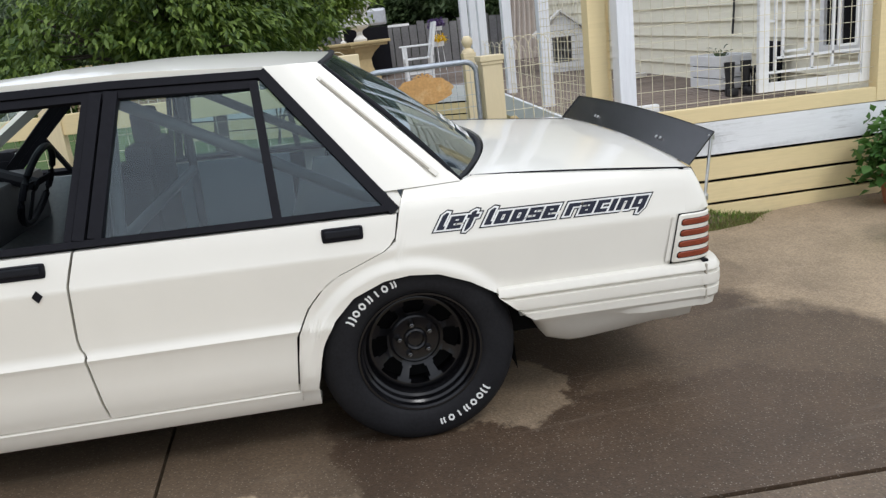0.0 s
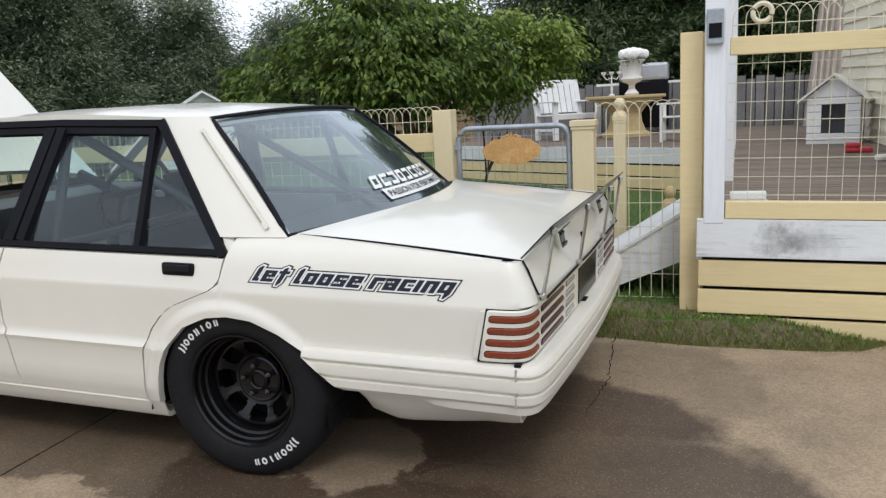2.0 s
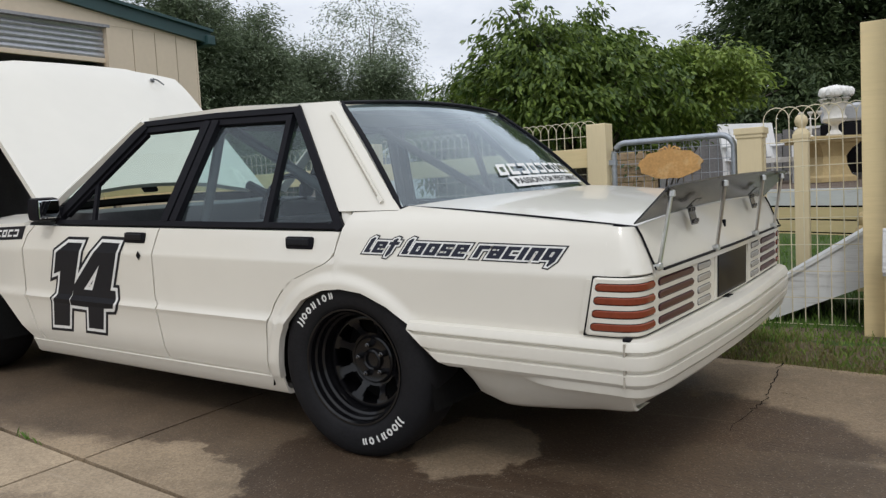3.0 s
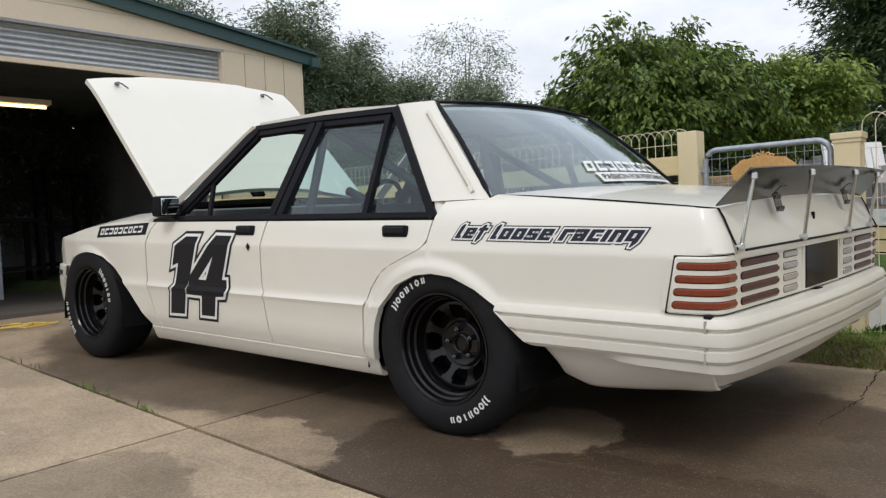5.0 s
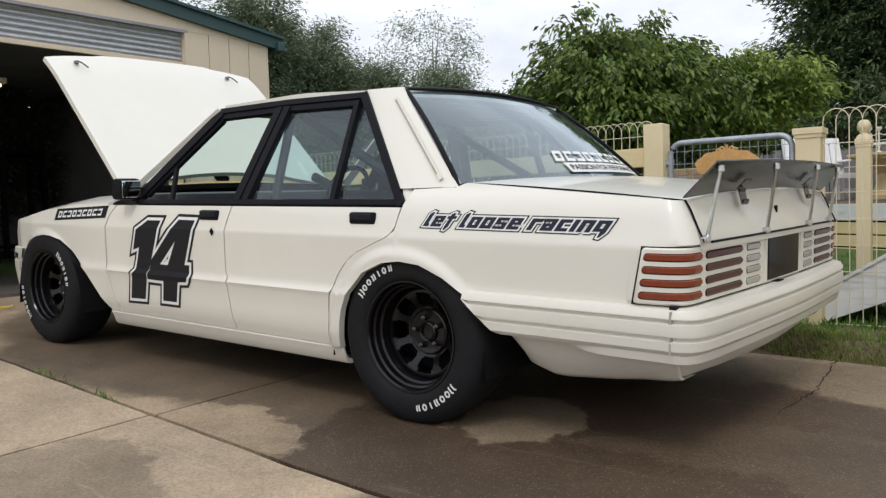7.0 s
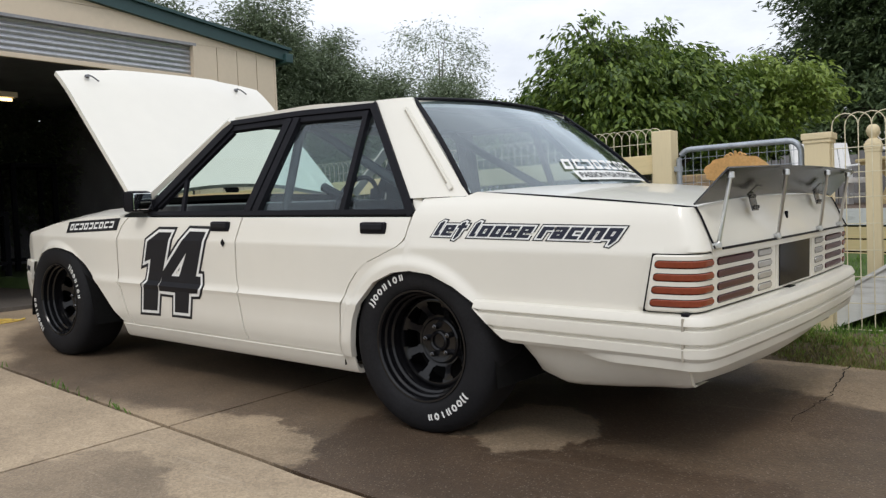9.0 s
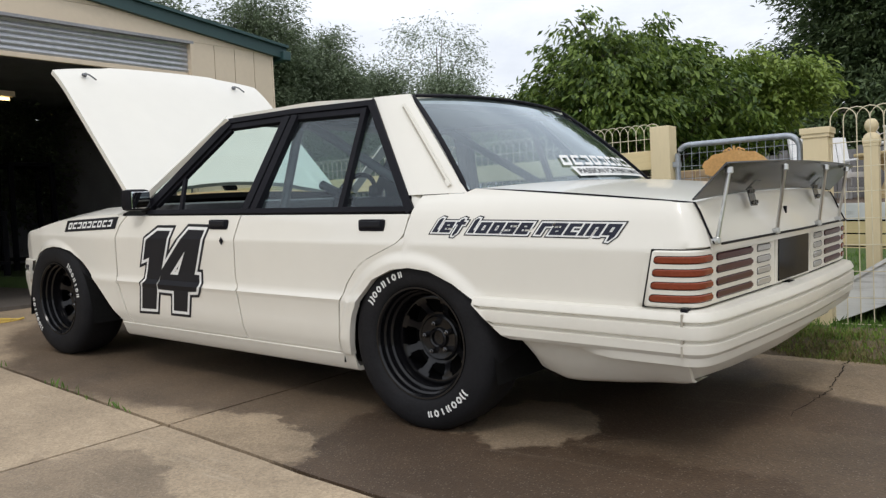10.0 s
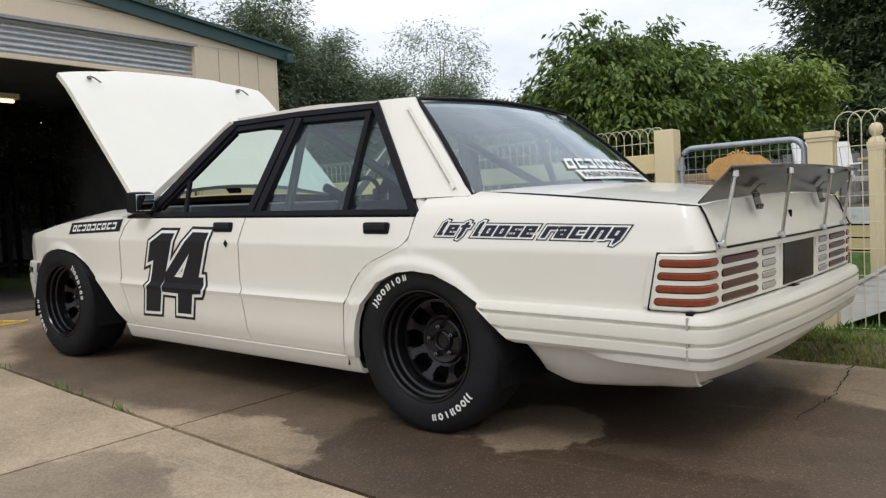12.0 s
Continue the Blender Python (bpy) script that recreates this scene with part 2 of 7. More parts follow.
def leaf_mat(name, base, light, each=0.35):
    m, nt, b = node_mat(name)
    n, l = nt.nodes, nt.links
    geo = n.new("ShaderNodeNewGeometry")
    mix = n.new("ShaderNodeMixRGB")
    mix.inputs[1].default_value, mix.inputs[2].default_value = rgb(base), rgb(light)
    l.new(geo.outputs["Random Per Island"], mix.inputs[0])
    l.new(mix.outputs[0], b.inputs["Base Color"])
    b.inputs["Roughness"].default_value = 0.5
    b.inputs["Specular IOR Level"].default_value = 0.35
    tl = n.new("ShaderNodeBsdfTranslucent")
    l.new(mix.outputs[0], tl.inputs["Color"])
    ms = n.new("ShaderNodeMixShader")
    ms.inputs[0].default_value = 0.3
    l.new(b.outputs[0], ms.inputs[1])
    l.new(tl.outputs[0], ms.inputs[2])
    l.new(ms.outputs[0], n["Material Output"].inputs["Surface"])
    return m


M_PAINT = surf("cream_car_paint", (0.72, 0.693, 0.622), rough=0.36, vary=0.02, scale=2.0, fine=9.0, coat=0.65)
M_BUMPER = surf("cream_bumper_paint", (0.70, 0.672, 0.598), rough=0.42, vary=0.03, scale=4.0, fine=30.0, coat=0.35, dirt=(0.5, 0.46, 0.38), dirt_amount=0.15)
# grey-brown that paints shade into the bumper groove and vent slot
M_JOINT = surf("groove_shade_grey", (0.38, 0.35, 0.29), rough=0.8, vary=0.2, scale=20.0)
M_BLACK = surf("black_trim", (0.010, 0.010, 0.013), rough=0.5, vary=0.2, scale=8.0, spec=0.08)
# near-black for underbody parts; also stands in for shade in gaps and recesses
M_DARK = surf("dark_underbody_and_shade", (0.009, 0.009, 0.009), rough=0.85, vary=0.3, scale=8.0, spec=0.1)
M_RUBBER = surf("tyre_rubber", (0.0125, 0.0125, 0.0140), rough=0.66, vary=0.25, scale=9.0, fine=90.0, bump=0.12, spec=0.14)
M_RIM = surf("black_gloss_steel", (0.005, 0.005, 0.006), rough=0.18, metal=0.0, vary=0.2, scale=12.0, spec=0.36)
M_STEEL = surf("bare_steel", (0.55, 0.55, 0.54), rough=0.28, metal=1.0, vary=0.15, scale=20.0)
M_NUT = surf("dark_steel", (0.16, 0.16, 0.165), rough=0.25, metal=1.0, vary=0.15, scale=20.0)
M_WHITE = surf("white_lettering", (0.72, 0.72, 0.70), rough=0.5, vary=0.06, scale=30.0)
M_INK = surf("black_vinyl", (0.011, 0.012, 0.016), rough=0.4, vary=0.1, scale=20.0, spec=0.2)
M_GREYINK = surf("charcoal_vinyl", (0.020, 0.022, 0.036), rough=0.4, vary=0.1, scale=20.0, spec=0.2)
M_AMBER = surf("amber_lens", (0.20, 0.043, 0.020), rough=0.20, vary=0.18, scale=25.0, fine=140.0, spec=0.3)
M_RED = surf("dark_red_lens", (0.052, 0.009, 0.012), rough=0.28, vary=0.18, scale=25.0, fine=140.0, spec=0.3)
M_GREYLENS = surf("grey_lens", (0.33, 0.32, 0.30), rough=0.25, vary=0.1, scale=25.0, coat=0.3)
M_PLATE = surf("black_plate_panel", (0.014, 0.014, 0.016), rough=0.14, vary=0.2, scale=8.0, spec=0.04)
M_SPOILER = surf("dark_aluminium", (0.085, 0.084, 0.088), rough=0.22, metal=0.85, vary=0.2, scale=5.0, fine=40.0)
M_GLASS = glass_mat("clear_glass", (0.62, 0.75, 0.77), face=0.06, power=4.0, haze=0.012)
M_WINDSCREEN = glass_mat("green_tinted_glass", (0.80, 0.93, 0.88), face=0.06, power=4.0, haze=0.012)
M_SCREEN = glass_mat("rear_screen_glass", (0.58, 0.68, 0.72), face=0.135, power=3.2, haze=0.015)
M_MIRROR = surf("mirror_glass", (0.85, 0.85, 0.85), rough=0.02, metal=1.0, vary=0.01)
M_CAGE = surf("grey_cage_tube", (0.035, 0.037, 0.042), rough=0.5, vary=0.15, scale=9.0)
M_DASH = surf("dark_vinyl_dash", (0.05, 0.052, 0.056), rough=0.55, vary=0.2, scale=9.0)
M_TRIMGREY = surf("grey_door_card", (0.30, 0.33, 0.35), rough=0.6, vary=0.15, scale=6.0)
M_YELLOW = wood_mat("cream_yellow_paint", (0.74, 0.60, 0.335), (0.30, 0.24, 0.16), 0.28)
M_POSTCREAM = wood_mat("pale_cream_paint", (0.68, 0.57, 0.36), (0.34, 0.28, 0.2), 0.25, stretch=(14.0, 14.0, 1.0))
M_WHITEWOOD = wood_mat("worn_white_paint", (0.74, 0.75, 0.76), (0.20, 0.19, 0.17), 0.5)


def mould(m, places, colour):
    """Adds dark ragged growth round given places on a board material."""
    n, l = m.node_tree.nodes, m.node_tree.links
    b = n["Principled BSDF"]
    was = b.inputs["Base Color"].links[0].from_socket
    geo, nz = n.new("ShaderNodeNewGeometry"), n.new("ShaderNodeTexNoise")
    nz.inputs["Scale"].default_value, nz.inputs["Detail"].default_value, nz.inputs["Roughness"].default_value = 9.0, 9.0, 0.75
    l.new(geo.outputs["Position"], nz.inputs["Vector"])
    for (x, y, z, rx_, rz_, k) in places:
        mp = n.new("ShaderNodeMapping")
        mp.vector_type = "TEXTURE"
        mp.inputs["Location"].default_value, mp.inputs["Scale"].default_value = (x, y, z), (rx_, 3.0, rz_)
        ln = n.new("ShaderNodeVectorMath")
        ln.operation = "LENGTH"
        l.new(geo.outputs["Position"], mp.inputs["Vector"])
        l.new(mp.outputs["Vector"], ln.inputs[0])
        sub = n.new("ShaderNodeMath")
        sub.operation = "SUBTRACT"
        l.new(nz.outputs["Fac"], sub.inputs[0])
        half_ = n.new("ShaderNodeMath")
        half_.operation = "MULTIPLY"
        half_.inputs[1].default_value = 0.30
        l.new(ln.outputs["Value"], half_.inputs[0])
        l.new(half_.outputs[0], sub.inputs[1])
        mr = n.new("ShaderNodeMapRange")
        mr.inputs[1].default_value, mr.inputs[2].default_value, mr.inputs[3].default_value, mr.inputs[4].default_value = 0.16, 0.50, 0.0, k
        l.new(sub.outputs[0], mr.inputs[0])
        mx = n.new("ShaderNodeMixRGB")
        mx.inputs[2].default_value = rgb(colour)
        l.new(mr.outputs[0], mx.inputs[0])
        l.new(was, mx.inputs[1])
        was = mx.outputs[0]
    l.new(was, b.inputs["Base Color"])


mould(M_WHITEWOOD, [(1.93, 1.11, 0.535, 0.12, 0.11, 0.62), (2.06, 1.11, 0.535, 0.17, 0.11, 0.38), (2.6, 1.11, 0.44, 0.4, 0.02, 0.22)], (0.05, 0.05, 0.048))
M_WHITEPOST = wood_mat("white_post_paint", (0.74, 0.75, 0.78), (0.35, 0.34, 0.32), 0.25, stretch=(14.0, 14.0, 1.0))
M_DECK = wood_mat("weathered_decking", (0.20, 0.155, 0.125), (0.09, 0.075, 0.065), 0.6, rough=0.75, each=0.16)
M_WEATHER = wood_mat("cream_weatherboard", (0.84, 0.79, 0.635), (0.45, 0.4, 0.3), 0.15, stretch=(12.0, 1.0, 12.0), each=0.02)
M_WIRE = surf("cream_coated_wire", (0.66, 0.60, 0.44), rough=0.5, vary=0.15, scale=20.0)
M_GALV = surf("galvanised_tube", (0.36, 0.39, 0.43), rough=0.5, metal=0.6, vary=0.2, scale=9.0, fine=60.0)
M_SHED = surf("tan_steel_cladding", (0.65, 0.545, 0.415), rough=0.55, vary=0.04, scale=1.5, fine=25.0, dirt=(0.36, 0.3, 0.22), dirt_amount=0.2)
M_ROLLER = surf("silver_roller_curtain", (0.46, 0.47, 0.50), rough=0.42, metal=0.55, vary=0.16, scale=3.0, fine=20.0)
M_BARGE = surf("dark_green_barge", (0.022, 0.060, 0.062), rough=0.5, vary=0.1, scale=4.0)
M_SIGNWOOD = surf("orange_timber_sign", (0.52, 0.29, 0.10), rough=0.7, vary=0.25, scale=14.0, fine=70.0, dirt=(0.62, 0.5, 0.3), dirt_amount=0.6)
M_BARK = surf("dark_bark", (0.07, 0.055, 0.045), rough=0.9, vary=0.4, scale=9.0, fine=50.0, bump=0.6)
M_LEAF = leaf_mat("cherry_leaf", (0.034, 0.072, 0.014), (0.19, 0.265, 0.050))
# cherry leaf again, its colour lightened as if sunlit
M_LEAFSUNLIT = leaf_mat("sunlit_cherry_leaf", (0.13, 0.20, 0.035), (0.30, 0.38, 0.085))
M_LEAFDARK = leaf_mat("dark_leaf", (0.050, 0.080, 0.036), (0.125, 0.170, 0.070))
M_LEAFGREY = leaf_mat("grey_green_leaf", (0.135, 0.175, 0.105), (0.215, 0.265, 0.160))
M_GRASS = leaf_mat("lawn_blade", (0.060, 0.135, 0.022), (0.17, 0.29, 0.055))
M_VERGE = leaf_mat("verge_blade", (0.085, 0.150, 0.026), (0.25, 0.36, 0.07))
M_DRYGRASS = leaf_mat("dry_grass_blade", (0.16, 0.15, 0.05), (0.30, 0.26, 0.12))
M_SOIL = surf("dry_verge_soil", (0.13, 0.10, 0.065), rough=0.95, vary=0.3, scale=5.0, fine=80.0, bump=0.6)
M_LAWN = surf("lawn_soil", (0.062, 0.105, 0.026), rough=0.95, vary=0.35, scale=3.0, fine=90.0, bump=0.6)
M_STONE = surf("cast_sandstone", (0.50, 0.385, 0.20), rough=0.85, vary=0.18, scale=9.0, fine=60.0, bump=0.3)
M_URN = surf("white_cast_stone", (0.68, 0.66, 0.62), rough=0.75, vary=0.12, scale=12.0, bump=0.2)
M_WHITEPAINT = surf("white_furniture_paint", (0.78, 0.78, 0.78), rough=0.45, vary=0.05, scale=8.0)
M_PETAL = surf("white_petals", (0.80, 0.79, 0.76), rough=0.7, vary=0.1, scale=30.0)
M_REDTOY = surf("red_plastic", (0.45, 0.03, 0.04), rough=0.35, vary=0.1)
M_LIME = surf("lime_green_plastic", (0.24, 0.72, 0.05), rough=0.4, vary=0.06, scale=5.0)
M_TERRA = surf("terracotta", (0.42, 0.17, 0.10), rough=0.85, vary=0.2, scale=9.0)
M_PALING = surf("grey_timber_paling", (0.17, 0.165, 0.165), rough=0.85, vary=0.3, scale=5.0, fine=40.0, each=0.2)
M_BRICKISH = surf("tan_rubble_wall", (0.30, 0.21, 0.13), rough=0.9, vary=0.3, scale=6.0, fine=40.0, bump=0.4, each=0.15)
M_BOOT = surf("black_rubber_boot", (0.02, 0.02, 0.022), rough=0.45, vary=0.2)
M_CURTAIN = surf("grey_cloth", (0.55, 0.49, 0.44), rough=0.9, vary=0.15, scale=6.0)
M_DARKIN = surf("dark_shed_lining", (0.29, 0.29, 0.31), rough=0.85, vary=0.3, scale=2.0)
M_SHEDFLOOR = surf("dark_brown_shed_floor", (0.085, 0.072, 0.060), rough=0.8, vary=0.3, scale=2.5, fine=30.0)
M_CORD = surf("yellow_cord", (0.62, 0.42, 0.08), rough=0.6, vary=0.1)
# real stains; those under car and tail also paint in the car's shadow
M_CONC = concrete_mat("stained_shaded_driveway", (0.300, 0.226, 0.147), (0.070, 0.044, 0.026),
                      [(-1.6, 0.0, 2.6, 1.36, 0.80), (0.80, -0.85, 1.15, 1.10, 0.90), (0.8, -2.1, 1.7, 1.25, 0.76), (1.1, 0.25, 0.75, 0.6, 0.35), (0.31, -0.66, 0.26, 0.30, -0.62), (-0.60, -1.36, 0.40, 0.24, -0.66)], wet=0.27)
M_CONC2 = concrete_mat("pale_slab", (0.365, 0.283, 0.192), (0.105, 0.073, 0.048), [(-0.55, -2.0, 0.5, 0.3, 0.45), (1.75, -1.9, 1.55, 0.95, 0.95)], wet=0.3, scrape=0.6)
M_TUBE, _nt, _b = node_mat("lit_fluorescent_tube")
_b.inputs["Emission Color"].default_value = (1.0, 0.72, 0.32, 1)
_b.inputs["Emission Strength"].default_value = 3.2


# ---- building helpers ----
def link_mesh(name, bm, material, smooth=False):
    me = bpy.data.meshes.new(name)
    bm.normal_update()
    bm.to_mesh(me)
    bm.free()
    if smooth:
        me.polygons.foreach_set("use_smooth", [True] * len(me.polygons))
        me.set_sharp_from_angle(angle=radians(smooth if smooth is not True else 40))
    me.materials.append(material)
    return new(name, me)


def part(name, bm, material, parent, label="", smooth=False):
    ob = link_mesh(name, bm, material, smooth)
    ob.parent = parent
    if label:
        ob["label"] = label
    return ob


def root(name, m, label, category, group="", kind=""):
    ob = new(name)
    ob.empty_display_size = 0.1
    ob.matrix_basis = m
    return tagged(ob, label, category, group, kind)


def solo(name, bm, material, m, label, category, group="", kind="", smooth=False):
    ob = link_mesh(name, bm, material, smooth)
    ob.matrix_basis = m
    return tagged(ob, label, category, group, kind)


def box(bm, x0, x1, y0, y1, z0, z1, bevel=0.0):
    r = bmesh.ops.create_cube(bm, size=1.0, matrix=Matrix.Translation(((x0 + x1) / 2, (y0 + y1) / 2, (z0 + z1) / 2)) @ Matrix.Diagonal((x1 - x0, y1 - y0, z1 - z0, 1)))
    if bevel:
        es = {e for v in r["verts"] for e in v.link_edges}
        bmesh.ops.bevel(bm, geom=list(es), offset=bevel, segments=2, affect="EDGES", profile=0.6)
    return bm


def boxes(*specs, bevel=0.0):
    bm = bmesh.new()
    for s in specs:
        box(bm, *s, bevel=bevel)
    return bm


def tube(bm, pts, r, seg=8, closed=False, flat=1.0):
    """A round bar along a line of points."""
    pts = [Vector(p) for p in pts]
    rings = []
    k = len(pts)
    for i, p in enumerate(pts):
        a = pts[(i - 1) % k] if (closed or i > 0) else p
        b = pts[(i + 1) % k] if (closed or i < k - 1) else p
        d = (b - a).normalized()
        up = Vector((0, 0, 1)) if abs(d.z) < 0.9 else Vector((1, 0, 0))
        u = d.cross(up).normalized()
        v = u.cross(d).normalized()
        rings.append([bm.verts.new(p + u * (r * math.cos(2 * math.pi * j / seg)) + v * (r * flat * math.sin(2 * math.pi * j / seg))) for j in range(seg)])
    for i in range(k if closed else k - 1):
        a, b = rings[i], rings[(i + 1) % k]
        for j in range(seg):
            bm.faces.new((a[j], a[(j + 1) % seg], b[(j + 1) % seg], b[j]))
    if not closed:
        bm.faces.new(rings[0][::-1])
        bm.faces.new(rings[-1])
    return bm


def strip(bm, pts, width, depth, normal):
    """A rectangular bar along a line of points: width across, depth along the normal."""
    pts, nrm = [Vector(p) for p in pts], Vector(normal).normalized()
    rings = []
    for i, p in enumerate(pts):
        d = pts[min(i + 1, len(pts) - 1)] - pts[max(i - 1, 0)]
        side = d.normalized().cross(nrm).normalized()
        w, h = side * (width / 2), nrm * (depth / 2)
        rings.append([bm.verts.new(q) for q in (p - w - h, p + w - h, p + w + h, p - w + h)])
    for a, b in zip(rings, rings[1:]):
        for j in range(4):
            bm.faces.new((a[j], a[(j + 1) % 4], b[(j + 1) % 4], b[j]))
    bm.faces.new(rings[0][::-1])
    bm.faces.new(rings[-1])
    return bm


def lathe(bm, profile, axis="z", seg=32, m=Matrix.Identity(4)):
    """Turn a profile of (radius, along) about an axis."""
    rings = []
    for r, h in profile:
        ring = []
        for j in range(seg):
            a = 2 * math.pi * j / seg
            c, s = r * math.cos(a), r * math.sin(a)
            p = (c, s, h) if axis == "z" else (c, h, s)
            ring.append(bm.verts.new(m @ Vector(p)))
        rings.append(ring)
    for a, b in zip(rings, rings[1:]):
        for j in range(seg):
            bm.faces.new((a[j], a[(j + 1) % seg], b[(j + 1) % seg], b[j]))
    return bm


def grid(bm, rows):
    """Faces over rows of points."""
    vs = [[bm.verts.new(p) for p in row] for row in rows]
    for a, b in zip(vs, vs[1:]):
        for j in range(len(a) - 1):
            bm.faces.new((a[j], a[j + 1], b[j + 1], b[j]))
    return vs


def shell(bm, rows, depth):
    """A sheet over rows of points with its edge turned in along depth (a vector)."""
    vs = grid(bm, rows)
    ring = vs[0][:] + [r[-1] for r in vs[1:]] + vs[-1][-2::-1] + [r[0] for r in vs[-2:0:-1]]
    low = [bm.verts.new(v.co + Vector(depth)) for v in ring]
    k = len(ring)
    for i in range(k):
        bm.faces.new((ring[i], low[i], low[(i + 1) % k], ring[(i + 1) % k]))
    bmesh.ops.recalc_face_normals(bm, faces=bm.faces[:])
    return bm


def lerp(a, b, t):
    return a + (b - a) * t


def curve_at(x, xs, vs):
    return float(np.interp(x, xs, vs))


def ground_z(x, y):
    """Height of the drive: nearly level behind the car, rising towards the garage and the house side."""
    rise = 0.033 * max(0.0, min(-x, 6.0))
    side = 0.0175 * (max(-3.0, min(y, 1.6)) + 0.93)
    return rise + side - 0.010

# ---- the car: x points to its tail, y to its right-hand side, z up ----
# width squeezed to 0.925 to fit the camera's view
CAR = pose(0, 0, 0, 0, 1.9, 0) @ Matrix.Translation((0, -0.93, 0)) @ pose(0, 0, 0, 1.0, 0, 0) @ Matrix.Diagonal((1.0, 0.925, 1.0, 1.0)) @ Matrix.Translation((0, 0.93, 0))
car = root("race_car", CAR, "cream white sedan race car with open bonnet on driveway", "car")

WZ = [0.15, 0.20, 0.245, 0.30, 0.44, 0.462, 0.484, 0.53, 0.69, 0.706, 0.78, 0.81, 0.84, 0.873, 0.90]
WV = [0.845, 0.875, 0.905, 0.925, 0.936, 0.944, 0.931, 0.930, 0.937, 0.932, 0.913, 0.902, 0.885, 0.856, 0.845]
REAR_C, FRONT_C = (-0.05, 0.20), (-2.735, 0.20)


def flare(x, z):
    """How far the wheel-arch lips stand out."""
    out = 0.0
    for (cx, cz), ax, ax2, az in ((REAR_C, 0.394, 0.455, 0.468), (FRONT_C, 0.42, 0.46, 0.475)):
        r = math.hypot((x - cx) / (ax if x < cx else ax2), (z - cz) / az)
        t = max(0.0, min(1.0, (1.0 - r) / 0.10))
        out = max(out, 0.018 * t * t * (3 - 2 * t))
    return out


def half(x, z):
    """Half width of the body side."""
    w = curve_at(z, WZ, WV)
    if x < -2.0:
        w *= curve_at(x, [-3.37, -3.27, -3.11, -2.9, -2.5, -2.0], [0.82, 0.875, 0.935, 0.968, 0.99, 1.0])
    elif x > 0.82:
        w *= curve_at(x, [0.82, 1.0, 1.08], [1.0, 0.995, 0.97])
    return w + flare(x, z)


R_ARCH_X = [-0.372, -0.362, -0.343, -0.328, -0.284, -0.216, -0.115, -0.03, 0.065, 0.168, 0.25, 0.32, 0.386]
R_ARCH_Z = [0.17, 0.244, 0.345, 0.406, 0.481, 0.551, 0.594, 0.604, 0.595, 0.554, 0.504, 0.44, 0.385]
F_ARCH_X = [-3.14, -3.11, -3.02, -2.92, -2.82, -2.72, -2.63, -2.53, -2.41, -2.31, -2.22, -2.14, -2.055]
F_ARCH_Z = [0.36, 0.43, 0.53, 0.585, 0.615, 0.628, 0.624, 0.605, 0.545, 0.47, 0.385, 0.31, 0.24]
REAR_DOOR_Z = [0.245, 0.26, 0.439, 0.53, 0.61, 0.631, 0.69, 0.717, 0.80]
REAR_DOOR_X = [-0.424, -0.423, -0.405, -0.36, -0.291, -0.243, -0.10, -0.062, -0.045]


def spread(a, b, n):
    return [a + (b - a) * i / (n - 1) for i in range(n)]


Z_MARKS = [0.245, 0.27, 0.30, 0.36, 0.44, 0.451, 0.462, 0.473, 0.484, 0.50, 0.53, 0.58, 0.63, 0.68, 0.69, 0.698, 0.706, 0.73, 0.755, 0.78, 0.80]


def body_panel(name, cols, zb, zt, s, n=26, extra=None):
    """A side panel of columns in x between two heights; s is -1 for the left-hand side."""
    bm = bmesh.new()
    rows = []
    for x in cols:
        lo, hi = zb(x), zt(x)
        col = [(x, s * half(x, z), z) for z in spread(lo, hi, n)]
        if extra:
            col += extra(x, s, col[-1])
        rows.append(col)
    shell(bm, rows, (0, -s * 0.03, 0))
    return part(name, bm, M_PAINT, car, smooth=30)


def door_panel(name, left, right, s):
    bm = bmesh.new()
    rows = []
    for i in range(25):
        u = i / 24
        rows.append([(lerp(left(z), right(z), u), s * half(lerp(left(z), right(z), u), z), z) for z in Z_MARKS])
    shell(bm, rows, (0, -s * 0.03, 0))
    return part(name, bm, M_PAINT, car, smooth=30)


def fender_top(x):
    return curve_at(x, [-3.45, -3.2, -3.0, -2.76, -2.42, -1.95], [0.66, 0.70, 0.725, 0.765, 0.80, 0.815])


def fender_roll(x, s, last):
    _, y, z = last
    y1, z1 = s * curve_at(x, [-3.45, -3.0, -2.0], [0.70, 0.73, 0.745]), z + curve_at(x, [-3.45, -3.0, -1.95], [0.02, 0.035, 0.046])
    return [(x, lerp(y, y1, math.sin(a)), lerp(z, z1, math.sin(a * 0.9) ** 0.8)) for a in spread(0.2, math.pi / 2, 7)]


def quarter_top(x):
    if x < -0.045:
        return float(np.interp(x, REAR_DOOR_X, REAR_DOOR_Z)) - 0.0
    return curve_at(x, [-0.045, -0.02, 0.168, 0.212, 0.93, 0.985], [0.80, 0.868, 0.872, 0.888, 0.832, 0.822])


